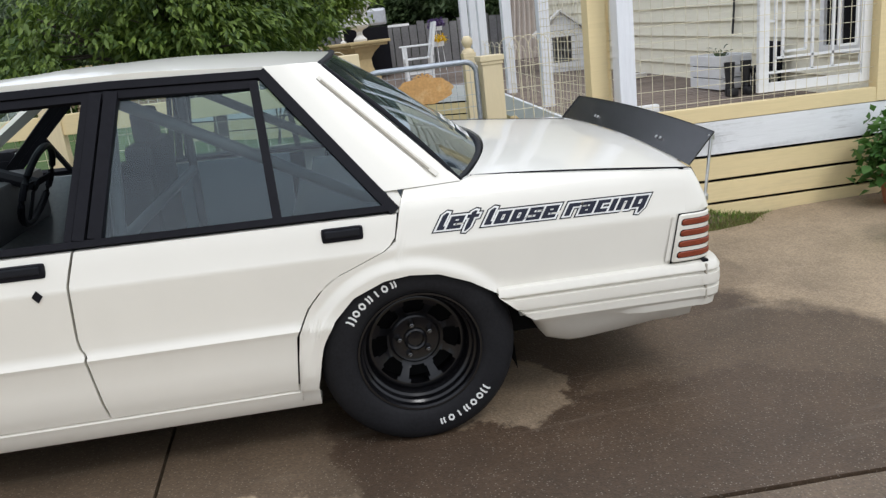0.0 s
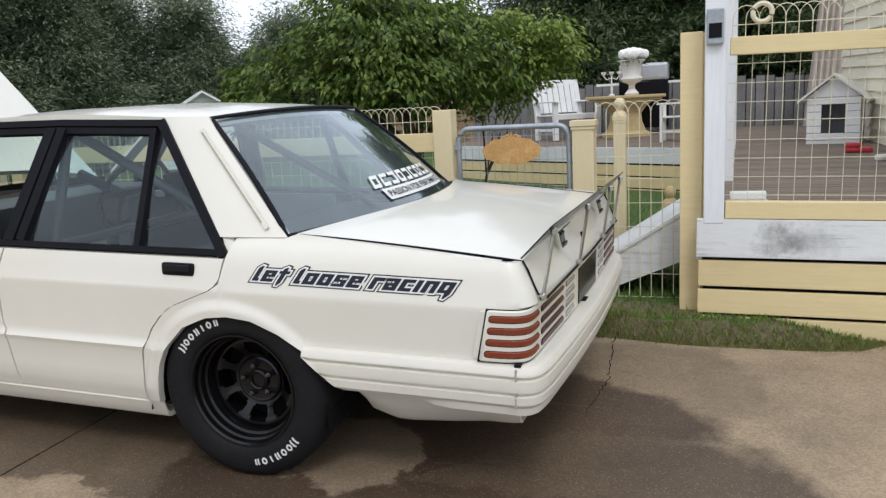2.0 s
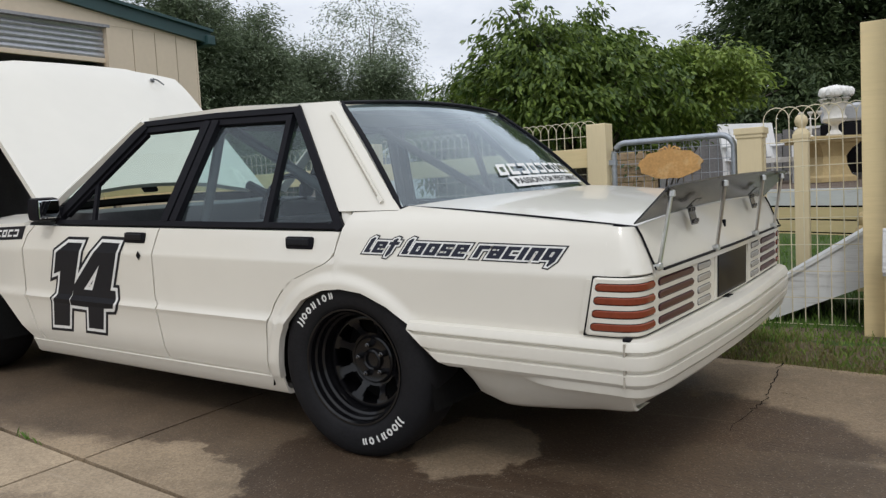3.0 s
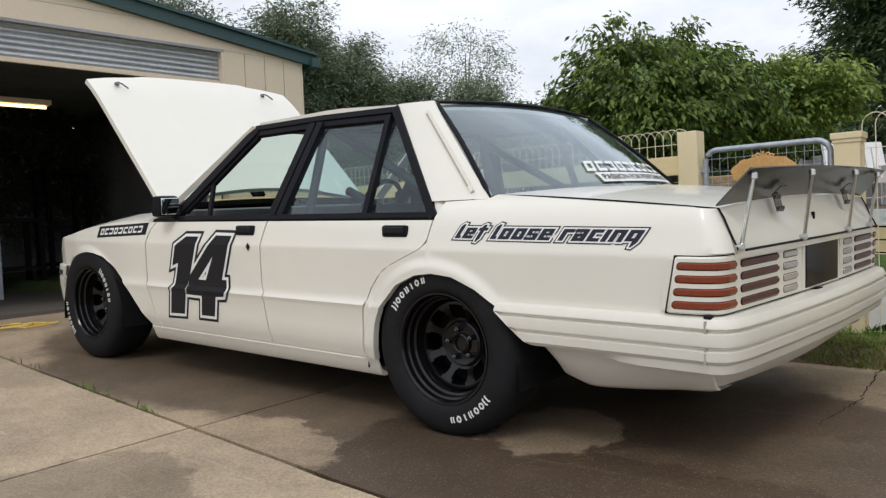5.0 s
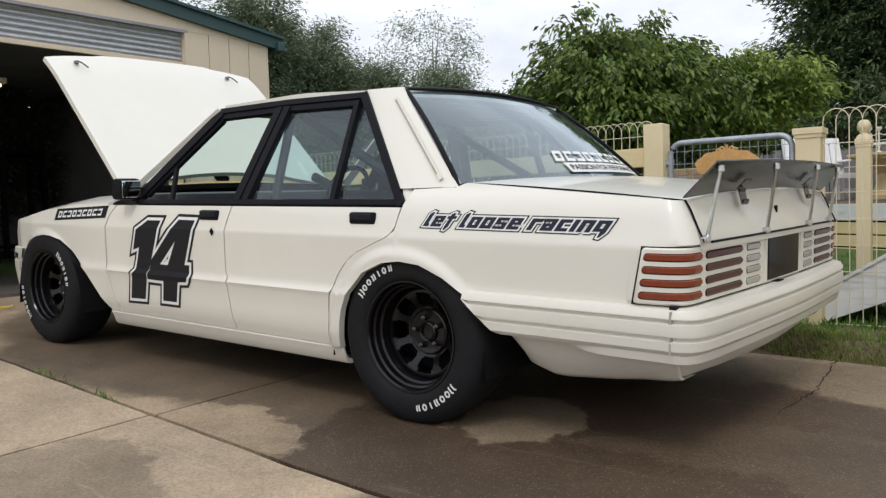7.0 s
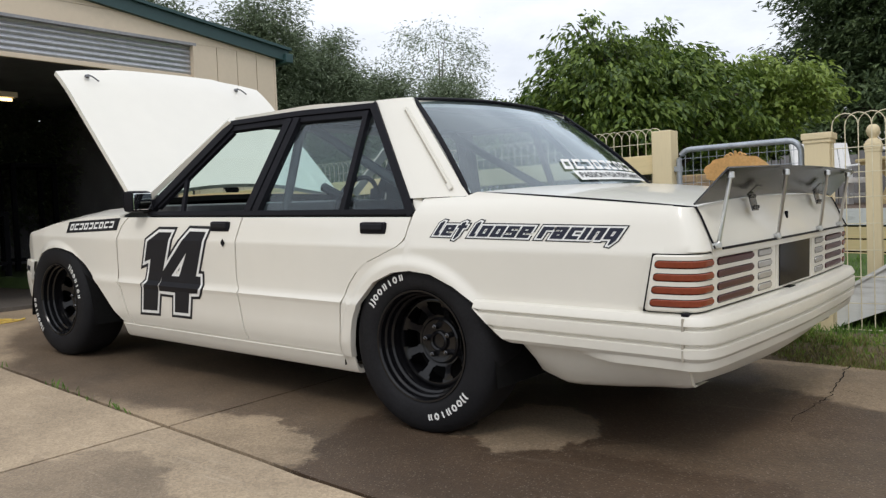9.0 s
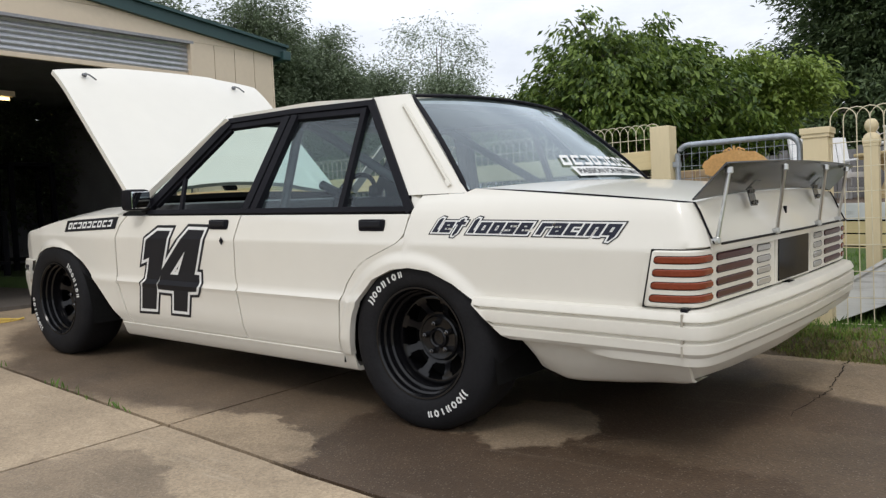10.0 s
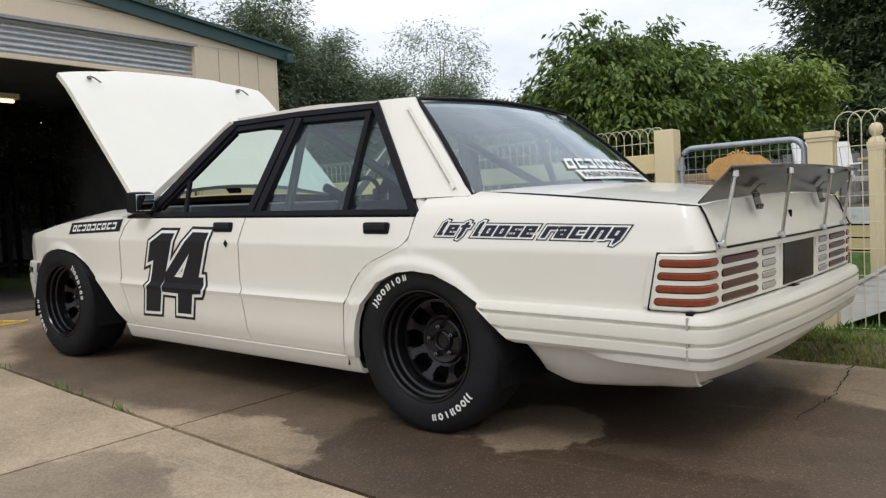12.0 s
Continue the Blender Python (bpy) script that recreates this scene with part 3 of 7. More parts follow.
door_a = lambda z: curve_at(z, [0.245, 0.31, 0.49, 0.69, 0.76, 0.80], [-1.960, -1.992, -2.054, -2.042, -2.012, -1.965])
door_b = lambda z: curve_at(z, [0.245, 0.31, 0.455, 0.475, 0.51, 0.71, 0.80], [-1.022, -1.032, -1.050, -1.046, -1.064, -1.054, -1.030])
door_c = lambda z: curve_at(z, REAR_DOOR_Z, REAR_DOOR_X)
LEFT, RIGHT = -1, 1
for s in (LEFT, RIGHT):
    body_panel("front_wing", [v for v in spread(-3.27, -2.056, 64)], lambda x: max(0.245, curve_at(x, F_ARCH_X, F_ARCH_Z)), lambda x: fender_top(x) if x > -3.17 else lerp(0.62, fender_top(-3.17), (x + 3.27) / 0.1), s, extra=fender_roll)
    door_panel("wing_tail", lambda z: -2.058, lambda z: max(-2.056, door_a(z) - 0.005), s)
    door_panel("front_door", lambda z: door_a(z) + 0.005, lambda z: door_b(z) - 0.004, s)
    door_panel("rear_door", lambda z: door_b(z) + 0.004, lambda z: door_c(z) - 0.006, s)
    cols = sorted(set([round(v, 4) for v in spread(-0.4235, 0.26, 60)] + [round(v, 4) for v in spread(0.26, 0.93, 24)]))
    body_panel("rear_quarter", cols, lambda x: (max(0.24, curve_at(x, R_ARCH_X, R_ARCH_Z)) if x < 0.25 else 0.497) if x > -0.366 else 0.24, lambda x: max(quarter_top(x), 0.26), s, n=30)
    # wrap of the quarter into the tail
    bm = bmesh.new()
    rows = []
    for z in spread(0.497, 0.832, 16):
        lx = curve_at(z, [0.49, 0.688, 0.697, 0.74, 0.80, 0.826], [1.004, 1.004, 1.040, 1.027, 0.998, 0.984])
        y0 = half(0.93, z)
        y1 = curve_at(z, [0.49, 0.70, 0.83], [0.86, 0.84, 0.832])
        col = []
        for a in spread(0, math.pi / 2, 9):
            col.append((lerp(0.93, lx, math.sin(a) ** 0.9), s * lerp(y0, y1, (1 - math.cos(a)) ** 1.6), min(z, 0.832 - 0.006 * math.sin(a))))
        rows.append(col)
    shell(bm, rows, (-0.02, -s * 0.02, 0))
    part("quarter_corner", bm, M_PAINT, car, smooth=40)
    # sill
    bm = bmesh.new()
    rows = [[(x, s * w, z) for w, z in ((0.80, 0.165), (0.872, 0.168), (0.885, 0.18), (0.898, 0.215), (0.908, 0.236), (0.896, 0.242))] for x in spread(-2.06, -0.362, 12)]
    shell(bm, rows, (0, 0, 0.02))
    part("sill", bm, M_PAINT, car, smooth=40)
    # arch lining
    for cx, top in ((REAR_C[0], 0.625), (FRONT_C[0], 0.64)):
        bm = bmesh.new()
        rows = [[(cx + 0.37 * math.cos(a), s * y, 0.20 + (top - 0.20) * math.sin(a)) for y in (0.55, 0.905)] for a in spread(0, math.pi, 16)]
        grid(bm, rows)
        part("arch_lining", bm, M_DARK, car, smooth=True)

# floor pan, bulkheads: near-black masses painting the shade behind the gaps and below
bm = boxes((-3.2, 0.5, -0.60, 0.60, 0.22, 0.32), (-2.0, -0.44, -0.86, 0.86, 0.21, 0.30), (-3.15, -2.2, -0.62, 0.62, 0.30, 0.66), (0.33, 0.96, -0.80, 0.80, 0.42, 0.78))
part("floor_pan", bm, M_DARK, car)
for s in (LEFT, RIGHT):
    # near-black sheet behind the doors paints the shade in their gaps
    bm = bmesh.new()
    shell(bm, [[(x, s * 0.885, z) for z in (0.25, 0.5, 0.79)] for x in spread(-2.1, -0.40, 5)], (0, -s * 0.02, 0))
    part("door_inner", bm, M_DARK, car)
    bm = bmesh.new()
    shell(bm, [[(x, s * 0.80, z) for z in (0.32, 0.5, 0.74, 0.80)] for x in spread(-1.95, -0.47, 5)], (0, s * 0.02, 0))
    part("door_card", bm, M_TRIMGREY, car)
bm = boxes((-0.9, -0.3, -0.02, 0.02, 0.2, 0.26), (-1.2, 0.2, 0.1, 0.18, 0.16, 0.22))
tube(bm, [(-2.4, 0.3, 0.17), (-0.6, 0.3, 0.16), (0.2, 0.35, 0.19), (0.6, 0.4, 0.27)], 0.035)
part("exhaust", bm, M_DARK, car)
bm = tube(bmesh.new(), [(0, -0.7, 0.325), (0, 0.7, 0.325)], 0.05)
part("rear_axle", bm, M_DARK, car)

# roof and pillars
bm = bmesh.new()
rows = []
for x in spread(-1.375, -0.238, 14):
    e = curve_at(x, [-1.375, -0.8, -0.225], [1.284, 1.297, 1.271])
    c = curve_at(x, [-1.375, -1.2, -0.8, -0.4, -0.225], [1.292, 1.309, 1.321, 1.309, 1.290])
    w = curve_at(x, [-1.375, -0.8, -0.225], [0.646, 0.664, 0.642])
    row = []
    for v in spread(-1, 1, 21):
        row.append((x + (0.03 if x > -0.3 else 0) * (1 - v * v) - (0.05 if x < -1.3 else 0) * (1 - v * v), w * v, lerp(e, c, 1 - abs(v) ** 2.6)))
    rows.append(row)
shell(bm, rows, (0, 0, -0.035))
part("roof", bm, M_PAINT, car, smooth=35)
bm = bmesh.new()
grid(bm, [[(x, y, 1.235) for y in (-0.61, 0, 0.61)] for x in (-1.36, -0.25)])
part("headlining", bm, M_DASH, car)


def pane_y(z):
    """Half width of the glass-house at a height."""
    return curve_at(z, [0.80, 0.81, 1.265], [0.885, 0.88, 0.652])


for s in (LEFT, RIGHT):
    # rear roof pillar
    bm = bmesh.new()
    rows = []
    for t in spread(0, 1, 12):
        a = Vector((lerp(-0.428, -0.082, t), 0, lerp(1.282, 0.870, t)))
        b = Vector((lerp(-0.250, 0.172, t), 0, lerp(1.280, 0.874, t)))
        ya, yb = lerp(0.652, 0.866, t), lerp(0.640, 0.846, t)
        row = []
        for u in spread(0, 1, 9):
            p = a.lerp(b, u)
            row.append((p.x, s * (lerp(ya, yb, u) + 0.005 * math.sin(math.pi * u)), p.z))
        rows.append(row)
    shell(bm, rows, (0, -s * 0.03, 0))
    part("roof_pillar", bm, M_PAINT, car, smooth=40)
    bm = bmesh.new()
    shell(bm, [[(-0.105, s * 0.842, 0.902), (-0.04, s * 0.848, 0.868)], [(-0.074, s * 0.860, 0.862), (-0.03, s * 0.864, 0.845)], [(-0.052, s * 0.886, 0.80), (-0.03, s * 0.888, 0.80)]], (0, -s * 0.02, 0))
    part("pillar_foot", bm, M_PAINT, car)
    bm = bmesh.new()
    y0 = lambda z: s * (curve_at(z, [0.874, 1.28], [0.856, 0.648]) + 0.006)
    strip(bm, [(lerp(-0.252, 0.096, t), y0(lerp(1.235, 0.902, t)), lerp(1.235, 0.902, t)) for t in spread(0, 1, 6)], 0.015, 0.007, (0, s, 0.4))
    part("pillar_vent", bm, M_BUMPER, car, "long cream vent strip")
    # thin grey strip painting the shadow in the vent
    bm = bmesh.new()
    strip(bm, [(lerp(-0.240, 0.075, t) - 0.004, y0(lerp(1.224, 0.922, t)) + s * 0.004, lerp(1.224, 0.922, t)) for t in spread(0, 1, 6)], 0.006, 0.004, (0, s, 0.4))
    part("vent_slot", bm, M_JOINT, car)

    def pt(x, z, out=0.004):
        return (x, s * (pane_y(z) + out), z)

    # window surround
    bm = bmesh.new()
    strip(bm, [pt(-1.796, 0.845), pt(-1.362, 1.246)], 0.050, 0.03, (0, s, 0.45))
    part("front_window_frame", bm, M_BLACK, car)
    bm = bmesh.new()
    strip(bm, [pt(-1.755, 0.85, -0.006), pt(-1.352, 1.212, -0.006)], 0.03, 0.02, (0, s, 0.45))
    part("front_window_channel", bm, M_BLACK, car)
    bm = bmesh.new()
    strip(bm, [pt(-1.382, 1.250), pt(-0.9, 1.259), pt(-0.428, 1.254)], 0.026, 0.030, (0, s, 0.45))
    part("drip_rail", bm, M_BLACK, car)
    bm = bmesh.new()
    strip(bm, [pt(-1.372, 1.222, -0.004), pt(-0.9, 1.231, -0.004), pt(-0.45, 1.225, -0.004)], 0.026, 0.026, (0, s, 0.45))
    part("door_top_frame", bm, M_BLACK, car)
    bm = bmesh.new()
    strip(bm, [pt(-0.434, 1.262), pt(-0.054, 0.804)], 0.034, 0.032, (0, s, 0.45))
    part("rear_window_frame", bm, M_BLACK, car)
    bm = bmesh.new()
    strip(bm, [pt(-1.80, 0.814), pt(-0.072, 0.815)], 0.021, 0.03, (0, s, 0.45))
    part("waist_moulding", bm, M_BLACK, car)
    bm = bmesh.new()
    strip(bm, [pt(-1.012, 0.825, 0.008), pt(-0.934, 1.24, 0.008)], 0.034, 0.03, (0, s, 0.45))
    part("front_door_frame", bm, M_BLACK, car)
    bm = bmesh.new()
    strip(bm, [pt(-0.966, 0.825, 0.004), pt(-0.890, 1.24, 0.004)], 0.040, 0.03, (0, s, 0.45))
    part("rear_door_frame", bm, M_BLACK, car)
    bm = bmesh.new()
    strip(bm, [pt(-1.045, 0.825, 0.0), pt(-0.966, 1.24, 0.0)], 0.022, 0.022, (0, s, 0.45))
    part("window_channel", bm, M_BLACK, car)
    bm = bmesh.new()
    strip(bm, [pt(-0.424, 0.82, 0.006), pt(-0.458, 1.235, 0.006)], 0.027, 0.026, (0, s, 0.45))
    part("quarter_light_bar", bm, M_BLACK, car)
    bm = bmesh.new()
    strip(bm, [pt(-1.530, 0.82, -0.004), pt(-1.600, 1.00, -0.004)], 0.022, 0.016, (0, s, 0.45))
    part("front_light_bar", bm, M_BLACK, car)

    def pane(name, corners):
        bm = bmesh.new()
        (a, b, c, d) = corners
        rows = []
        for t in spread(0, 1, 5):
            l0, l1 = (lerp(a[0], d[0], t), lerp(a[1], d[1], t)), (lerp(b[0], c[0], t), lerp(b[1], c[1], t))
            rows.append([(lerp(l0[0], l1[0], u), s * (pane_y(lerp(l0[1], l1[1], u)) - 0.008 + 0.012 * math.sin(math.pi * t)), lerp(l0[1], l1[1], u)) for u in (0, 0.5, 1)])
        grid(bm, rows)
        ob = part(name, bm, M_GLASS, car, smooth=True)
        ob.visible_shadow = False
        return ob

    pane("rear_door_glass", ((-0.95, 0.82), (-0.428, 0.82), (-0.466, 1.225), (-0.88, 1.225)))
    pane("quarter_glass", ((-0.428, 0.82), (-0.075, 0.82), (-0.42, 1.225), (-0.466, 1.225)))
    # windscreen pillar
    bm = bmesh.new()
    strip(bm, [(-1.93, s * 0.80, 0.90), (-1.385, s * 0.66, 1.272)], 0.05, 0.03, (-0.6, s * 0.7, 0.5))
    part("windscreen_pillar", bm, M_PAINT, car)


def screen_rows(base, top, wb, wt, bow_b, bow_t, zc_b, zc_t, n=9, lift=0.0):
    rows = []
    for t in spread(0, 1, n):
        row = []
        for v in spread(-1, 1, 17):
            k = 1 - v * v
            x = lerp(base[0] + bow_b * k, top[0] + bow_t * k, t)
            z = lerp(base[1] + zc_b * k, top[1] + zc_t * k, t) + 0.02 * math.sin(math.pi * t) + lift
            row.append((x, v * lerp(wb, wt, t), z))
        rows.append(row)
    return rows


def screen_point(v, t, lift=0.004):
    k = 1 - v * v
    x = lerp(0.165 + 0.185 * k, -0.248 + 0.045 * k, t)
    z = lerp(0.873 + 0.022 * k, 1.268 + 0.02 * k, t) + 0.02 * math.sin(math.pi * t)
    return Vector((x + lift * 0.7, v * lerp(0.836, 0.622, t), z + lift * 0.7))


bm = bmesh.new()
grid(bm, [[screen_point(v, t, 0) for v in spread(-1, 1, 25)] for t in spread(0, 1, 11)])
rear_screen = part("rear_screen", bm, M_SCREEN, car, smooth=True)
rear_screen.visible_shadow = False
bm = bmesh.new()
loop = [screen_point(v, 0.0, 0.006) for v in spread(-1, 1, 25)] + [screen_point(1, t, 0.006) for t in spread(0.08, 1, 10)] + [screen_point(v, 1.0, 0.006) for v in spread(0.95, -1, 24)] + [screen_point(-1, t, 0.006) for t in spread(0.92, 0.08, 10)]
tube(bm, loop, 0.0115, 8, closed=True, flat=0.7)
part("rear_screen_seal", bm, M_BLACK, car, smooth=True)
bm = bmesh.new()
grid(bm, screen_rows((-1.98, 0.90), (-1.39, 1.262), 0.78, 0.64, -0.12, -0.06, 0.02, 0.018))
windscreen = part("windscreen", bm, M_WINDSCREEN, car, smooth=True)
windscreen.visible_shadow = False

# boot lid
bm = bmesh.new()
rows = []
for t in spread(0, 1, 15):
    row = []
    for v in spread(-1, 1, 21):
        k = 1 - v * v
        x = lerp(0.20 + 0.17 * k, 0.985 + 0.02 * k, t)
        edge = lerp(0.886, 0.826, t ** 1.3)
        row.append((x, v * lerp(0.835, 0.828, t), edge + 0.024 * (1 - abs(v) ** 3.0)))
    rows.append(row)
for dz, dx in ((0.010, 0.008), (0.03, 0.016), (0.07, 0.035), (0.118, 0.055)):
    rows.append([(0.985 + 0.02 * (1 - v * v) + dx, v * 0.828, 0.826 + 0.024 * (1 - abs(v) ** 3.0) * (1 - dz / 0.13) - dz) for v in spread(-1, 1, 21)])
shell(bm, rows, (0, 0, -0.03))
part("boot_lid", bm, M_PAINT, car, smooth=28)
bm = bmesh.new()
rows = [[(x, s_, z) for s_ in spread(-0.85, 0.85, 9)] for x, z in ((0.985, 0.71), (1.012, 0.70), (1.018, 0.52), (1.02, 0.50))]
shell(bm, rows, (-0.05, 0, 0))
part("rear_panel", bm, M_PAINT, car, smooth=30)
for s in (LEFT, RIGHT):
    # black strips paint the shade in the lid's side gaps
    bm = bmesh.new()
    strip(bm, [(lerp(0.205, 0.985, t), s * lerp(0.842, 0.831, t), lerp(0.883, 0.8235, t ** 1.3)) for t in spread(0, 1, 9)], 0.005, 0.010, (0, 0, 1))
    strip(bm, [(0.988, s * 0.831, 0.828), (1.004, s * 0.831, 0.80), (1.03, s * 0.832, 0.74), (1.048, s * 0.834, 0.704)], 0.005, 0.005, (1, 0, 0.4))
    part("boot_gap", bm, M_BLACK, car)
# black strip painting the thin shadow under the lid
bm = bmesh.new()
strip(bm, [(1.058, -0.80, 0.703), (1.068, 0, 0.703), (1.058, 0.80, 0.703)], 0.006, 0.007, (0, 0, 1))
part("boot_seam", bm, M_BLACK, car)
part("boot_lock", boxes((1.032, 1.0435, -0.072, -0.058, 0.765, 0.792), bevel=0.004), M_BLACK, car)


def corner_plan(u):
    """Plan of the lamp clusters round one corner: u runs from the side to the middle."""
    pts = [(0.893, 0.938), (0.95, 0.937), (0.992, 0.932), (1.012, 0.921), (1.023, 0.898), (1.027, 0.86), (1.034, 0.6), (1.039, 0.40), (1.042, 0.235)]
    acc = [0.0]
    for a, b in zip(pts, pts[1:]):
        acc.append(acc[-1] + math.hypot(b[0] - a[0], b[1] - a[1]))
    L = u * acc[-1]
    x, y = float(np.interp(L, acc, [p[0] for p in pts])), float(np.interp(L, acc, [p[1] for p in pts]))
    return x, y


def tail_path(u, d=0.0):
    """The plan with its corner rounded, moved out by d."""
    def soft_plan(v):
        ps = [corner_plan(max(0.0, min(1.0, v + k * 0.009))) for k in range(-4, 5)]
        return sum(p[0] for p in ps) / 9, sum(p[1] for p in ps) / 9
    (x, y), (xa, ya), (xb, yb) = soft_plan(u), soft_plan(max(0.0, u - 0.02)), soft_plan(min(1.0, u + 0.02))
    tx, ty = xb - xa, yb - ya
    k = math.hypot(tx, ty) or 1.0
    return x - ty / k * d, y + tx / k * d


LAMP_ROWS = (0.662, 0.624, 0.586, 0.548)


def lamp_point(u, z, d, s):
    """The clusters' outer ends lean forward towards the bottom."""
    x, y = tail_path(u, d)
    return (x - 0.030 * (0.69 - z) / 0.17 * max(0.0, 1 - u / 0.16), s * y, z)


for s in (LEFT, RIGHT):
    us = [0, 0.006, 0.012] + spread(0.024, 1, 60)
    bm = bmesh.new()
    rows = []
    for i, u in enumerate(us):
        out = (0.0, 0.005, 0.0075)[i] if i < 3 else 0.0085
        cut = (0.008, 0.003, 0.001)[i] if i < 3 else 0.0
        rows.append([lamp_point(u, z, d, s) for z, d in ((0.520 + cut, -0.02), (0.522 + cut, out * 0.4), (0.527 + cut, out), (0.60, out), (0.685 - cut, out), (0.690 - cut, out * 0.4), (0.692 - cut, -0.02))])
    shell(bm, rows, (-0.02, 0, 0))
    lamp = part("tail_lamp", bm, M_BUMPER, car, "cream louvred tail lamp surround", smooth=35)
    # near-black sheet painting the shadow line round the surround
    bm = bmesh.new()
    rows = []
    for i, u in enumerate(us):
        x0 = 0.0025 if i == 0 else 0.0
        rows.append([(lamp_point(u, z, 0.0035, s)[0] - x0, lamp_point(u, z, 0.0035, s)[1], z) for z in (0.5195, 0.60, 0.6938)])
    grid(bm, rows)
    part("lamp_recess", bm, M_DARK, car)

    def lens(name, u0, u1, z, mat, h, edge, crown_):
        bm = bmesh.new()
        rows = []
        n = 56
        for i, u in enumerate(spread(u0, u1, n)):
            e = min(i, n - 1 - i)
            hh = h * (0.45, 0.8, 0.95)[e] if e < 3 else h
            rows.append([lamp_point(u, z + k * hh, d, s) for k, d in ((-1, edge), (-0.7, crown_), (0.7, crown_), (1, edge))])
        shell(bm, rows, (-0.006, 0, 0))
        return part(name, bm, mat, lamp, smooth=40)

    for i, z in enumerate(LAMP_ROWS):
        for name, u0, u1, mat in (("indicator_lens", 0.034, 0.275, M_AMBER), ("brake_lens", 0.318, 0.705, M_RED), ("reverse_lens", 0.765, 0.930, M_GREYLENS)):
            # near-black outline proud of the surround paints a recess's shade
            lens("lens_recess", u0 - 0.003, u1 + 0.003, z, M_DARK, 0.0122, 0.0088, 0.0094)
            lens(name, u0, u1, z, mat, 0.0103, 0.0098, 0.0128)

bm = bmesh.new()
box(bm, 1.012, 1.050, -0.228, 0.228, 0.522, 0.692, bevel=0.006)
part("plate_frame", bm, M_BUMPER, car)
bm = bmesh.new()
box(bm, 1.047, 1.054, -0.200, 0.200, 0.530, 0.680, bevel=0.003)
part("plate_panel", bm, M_PLATE, car, "glossy black blank plate panel")


def bumper_path(n=40):
    pts = [(1.000, 0.955), (1.022, 0.952), (1.046, 0.938), (1.063, 0.908), (1.072, 0.86), (1.078, 0.80), (1.092, 0.5), (1.100, 0.2), (1.102, 0.0)]
    full = [(x, -y) for x, y in pts] + [(x, y) for x, y in pts[-2::-1]]
    return full


SECTION = ((0.516, -0.075), (0.516, -0.018), (0.511, -0.003), (0.492, 0.008), (0.486, 0.0085), (0.482, -0.006), (0.475, -0.006), (0.471, 0.009), (0.438, 0.011), (0.434, 0.010), (0.430, -0.005), (0.423, -0.005), (0.419, 0.009), (0.392, 0.006), (0.380, -0.004), (0.372, -0.03))


def normal_at(pts, i):
    a, b = pts[max(i - 1, 0)], pts[min(i + 1, len(pts) - 1)]
    tx, ty = b[0] - a[0], b[1] - a[1]
    k = math.hypot(tx, ty)
    return ty / k, -tx / k


bm = bmesh.new()
bp_ = bumper_path()
rows = []
for i, (x, y) in enumerate(bp_):
    nx, ny = normal_at(bp_, i)
    rows.append([(x + nx * d, y + ny * d, z) for z, d in SECTION])
shell(bm, rows, (-0.02, 0, 0))
part("rear_bumper", bm, M_BUMPER, car, smooth=30)
for s in (LEFT, RIGHT):
    # strip in the joint, coloured for the groove's shade
    part("bumper_joint", boxes((0.9945, 1.0005, s * 0.9545 - 0.009, s * 0.9545 + 0.009, 0.382, 0.508)), M_JOINT, car)
    part("bumper_clip", boxes((0.988, 1.010, s * 0.938 - 0.012, s * 0.938 + 0.012, 0.512, 0.5215), bevel=0.003), M_BLACK, car)
bm = boxes((1.035, 1.062, -0.10, -0.03, 0.5155, 0.519))
part("bumper_slot", bm, M_DARK, car)
for s in (LEFT, RIGHT):
    bm = bmesh.new()
    rows = []
    for x in spread(0.258, 0.994, 26):
        low = curve_at(x, [0.256, 0.386, 1.0], [0.490, 0.378, 0.370])
        rows.append([(x, s * (0.953 + d), max(z, lerp(low, z, 0.0) if z < low else z)) for z, d in SECTION])
    shell(bm, rows, (0, -s * 0.02, 0))
    part("bumper_side", bm, M_BUMPER, car, smooth=30)
    bm = bmesh.new()
    rows = []
    for x in spread(0.34, 0.985, 24):
        zb = curve_at(x, [0.34, 0.386, 0.41, 0.45, 0.53, 0.58, 0.75, 0.95, 1.02], [0.42, 0.365, 0.315, 0.258, 0.232, 0.230, 0.245, 0.270, 0.288])
        bulge = curve_at(x, [0.5, 0.62, 0.9, 1.0], [0.0, 0.0, 0.012, 0.012])
        rows.append([(x, s * (w + (bulge if w > 0.86 else curve_at(x, [0.86, 1.0], [0.0, 0.035]))), lerp(zb, 0.392, t)) for w, t in ((0.70, 0.0), (0.795, 0.01), (0.818, 0.10), (0.866, 0.5), (0.890, 0.8), (0.900, 1.0))])
    shell(bm, rows, (0, -s * 0.02, 0))
    part("rear_valance_side", bm, M_BUMPER, car, smooth=40)
bm = bmesh.new()
rows = []
vp = [(x - 0.040, y * 0.960) for x, y in bp_]
for i, (x, y) in enumerate(vp):
    nx, ny = normal_at(vp, i)
    zb = 0.286 - 0.026 * (1 - (y / 0.93) ** 2)
    tuck = lerp(1.75, 1.0, min(1.0, min(i, len(vp) - 1 - i) / 4))
    rows.append([(x + nx * d * tuck, y + ny * d * tuck, lerp(zb, 0.392, t)) for d, t in ((-0.11, 0.03), (-0.070, 0.02), (-0.05, 0.2), (-0.014, 0.7), (0.0, 1.0))])
shell(bm, rows, (-0.02, 0, 0))
part("rear_valance", bm, M_BUMPER, car, smooth=40)
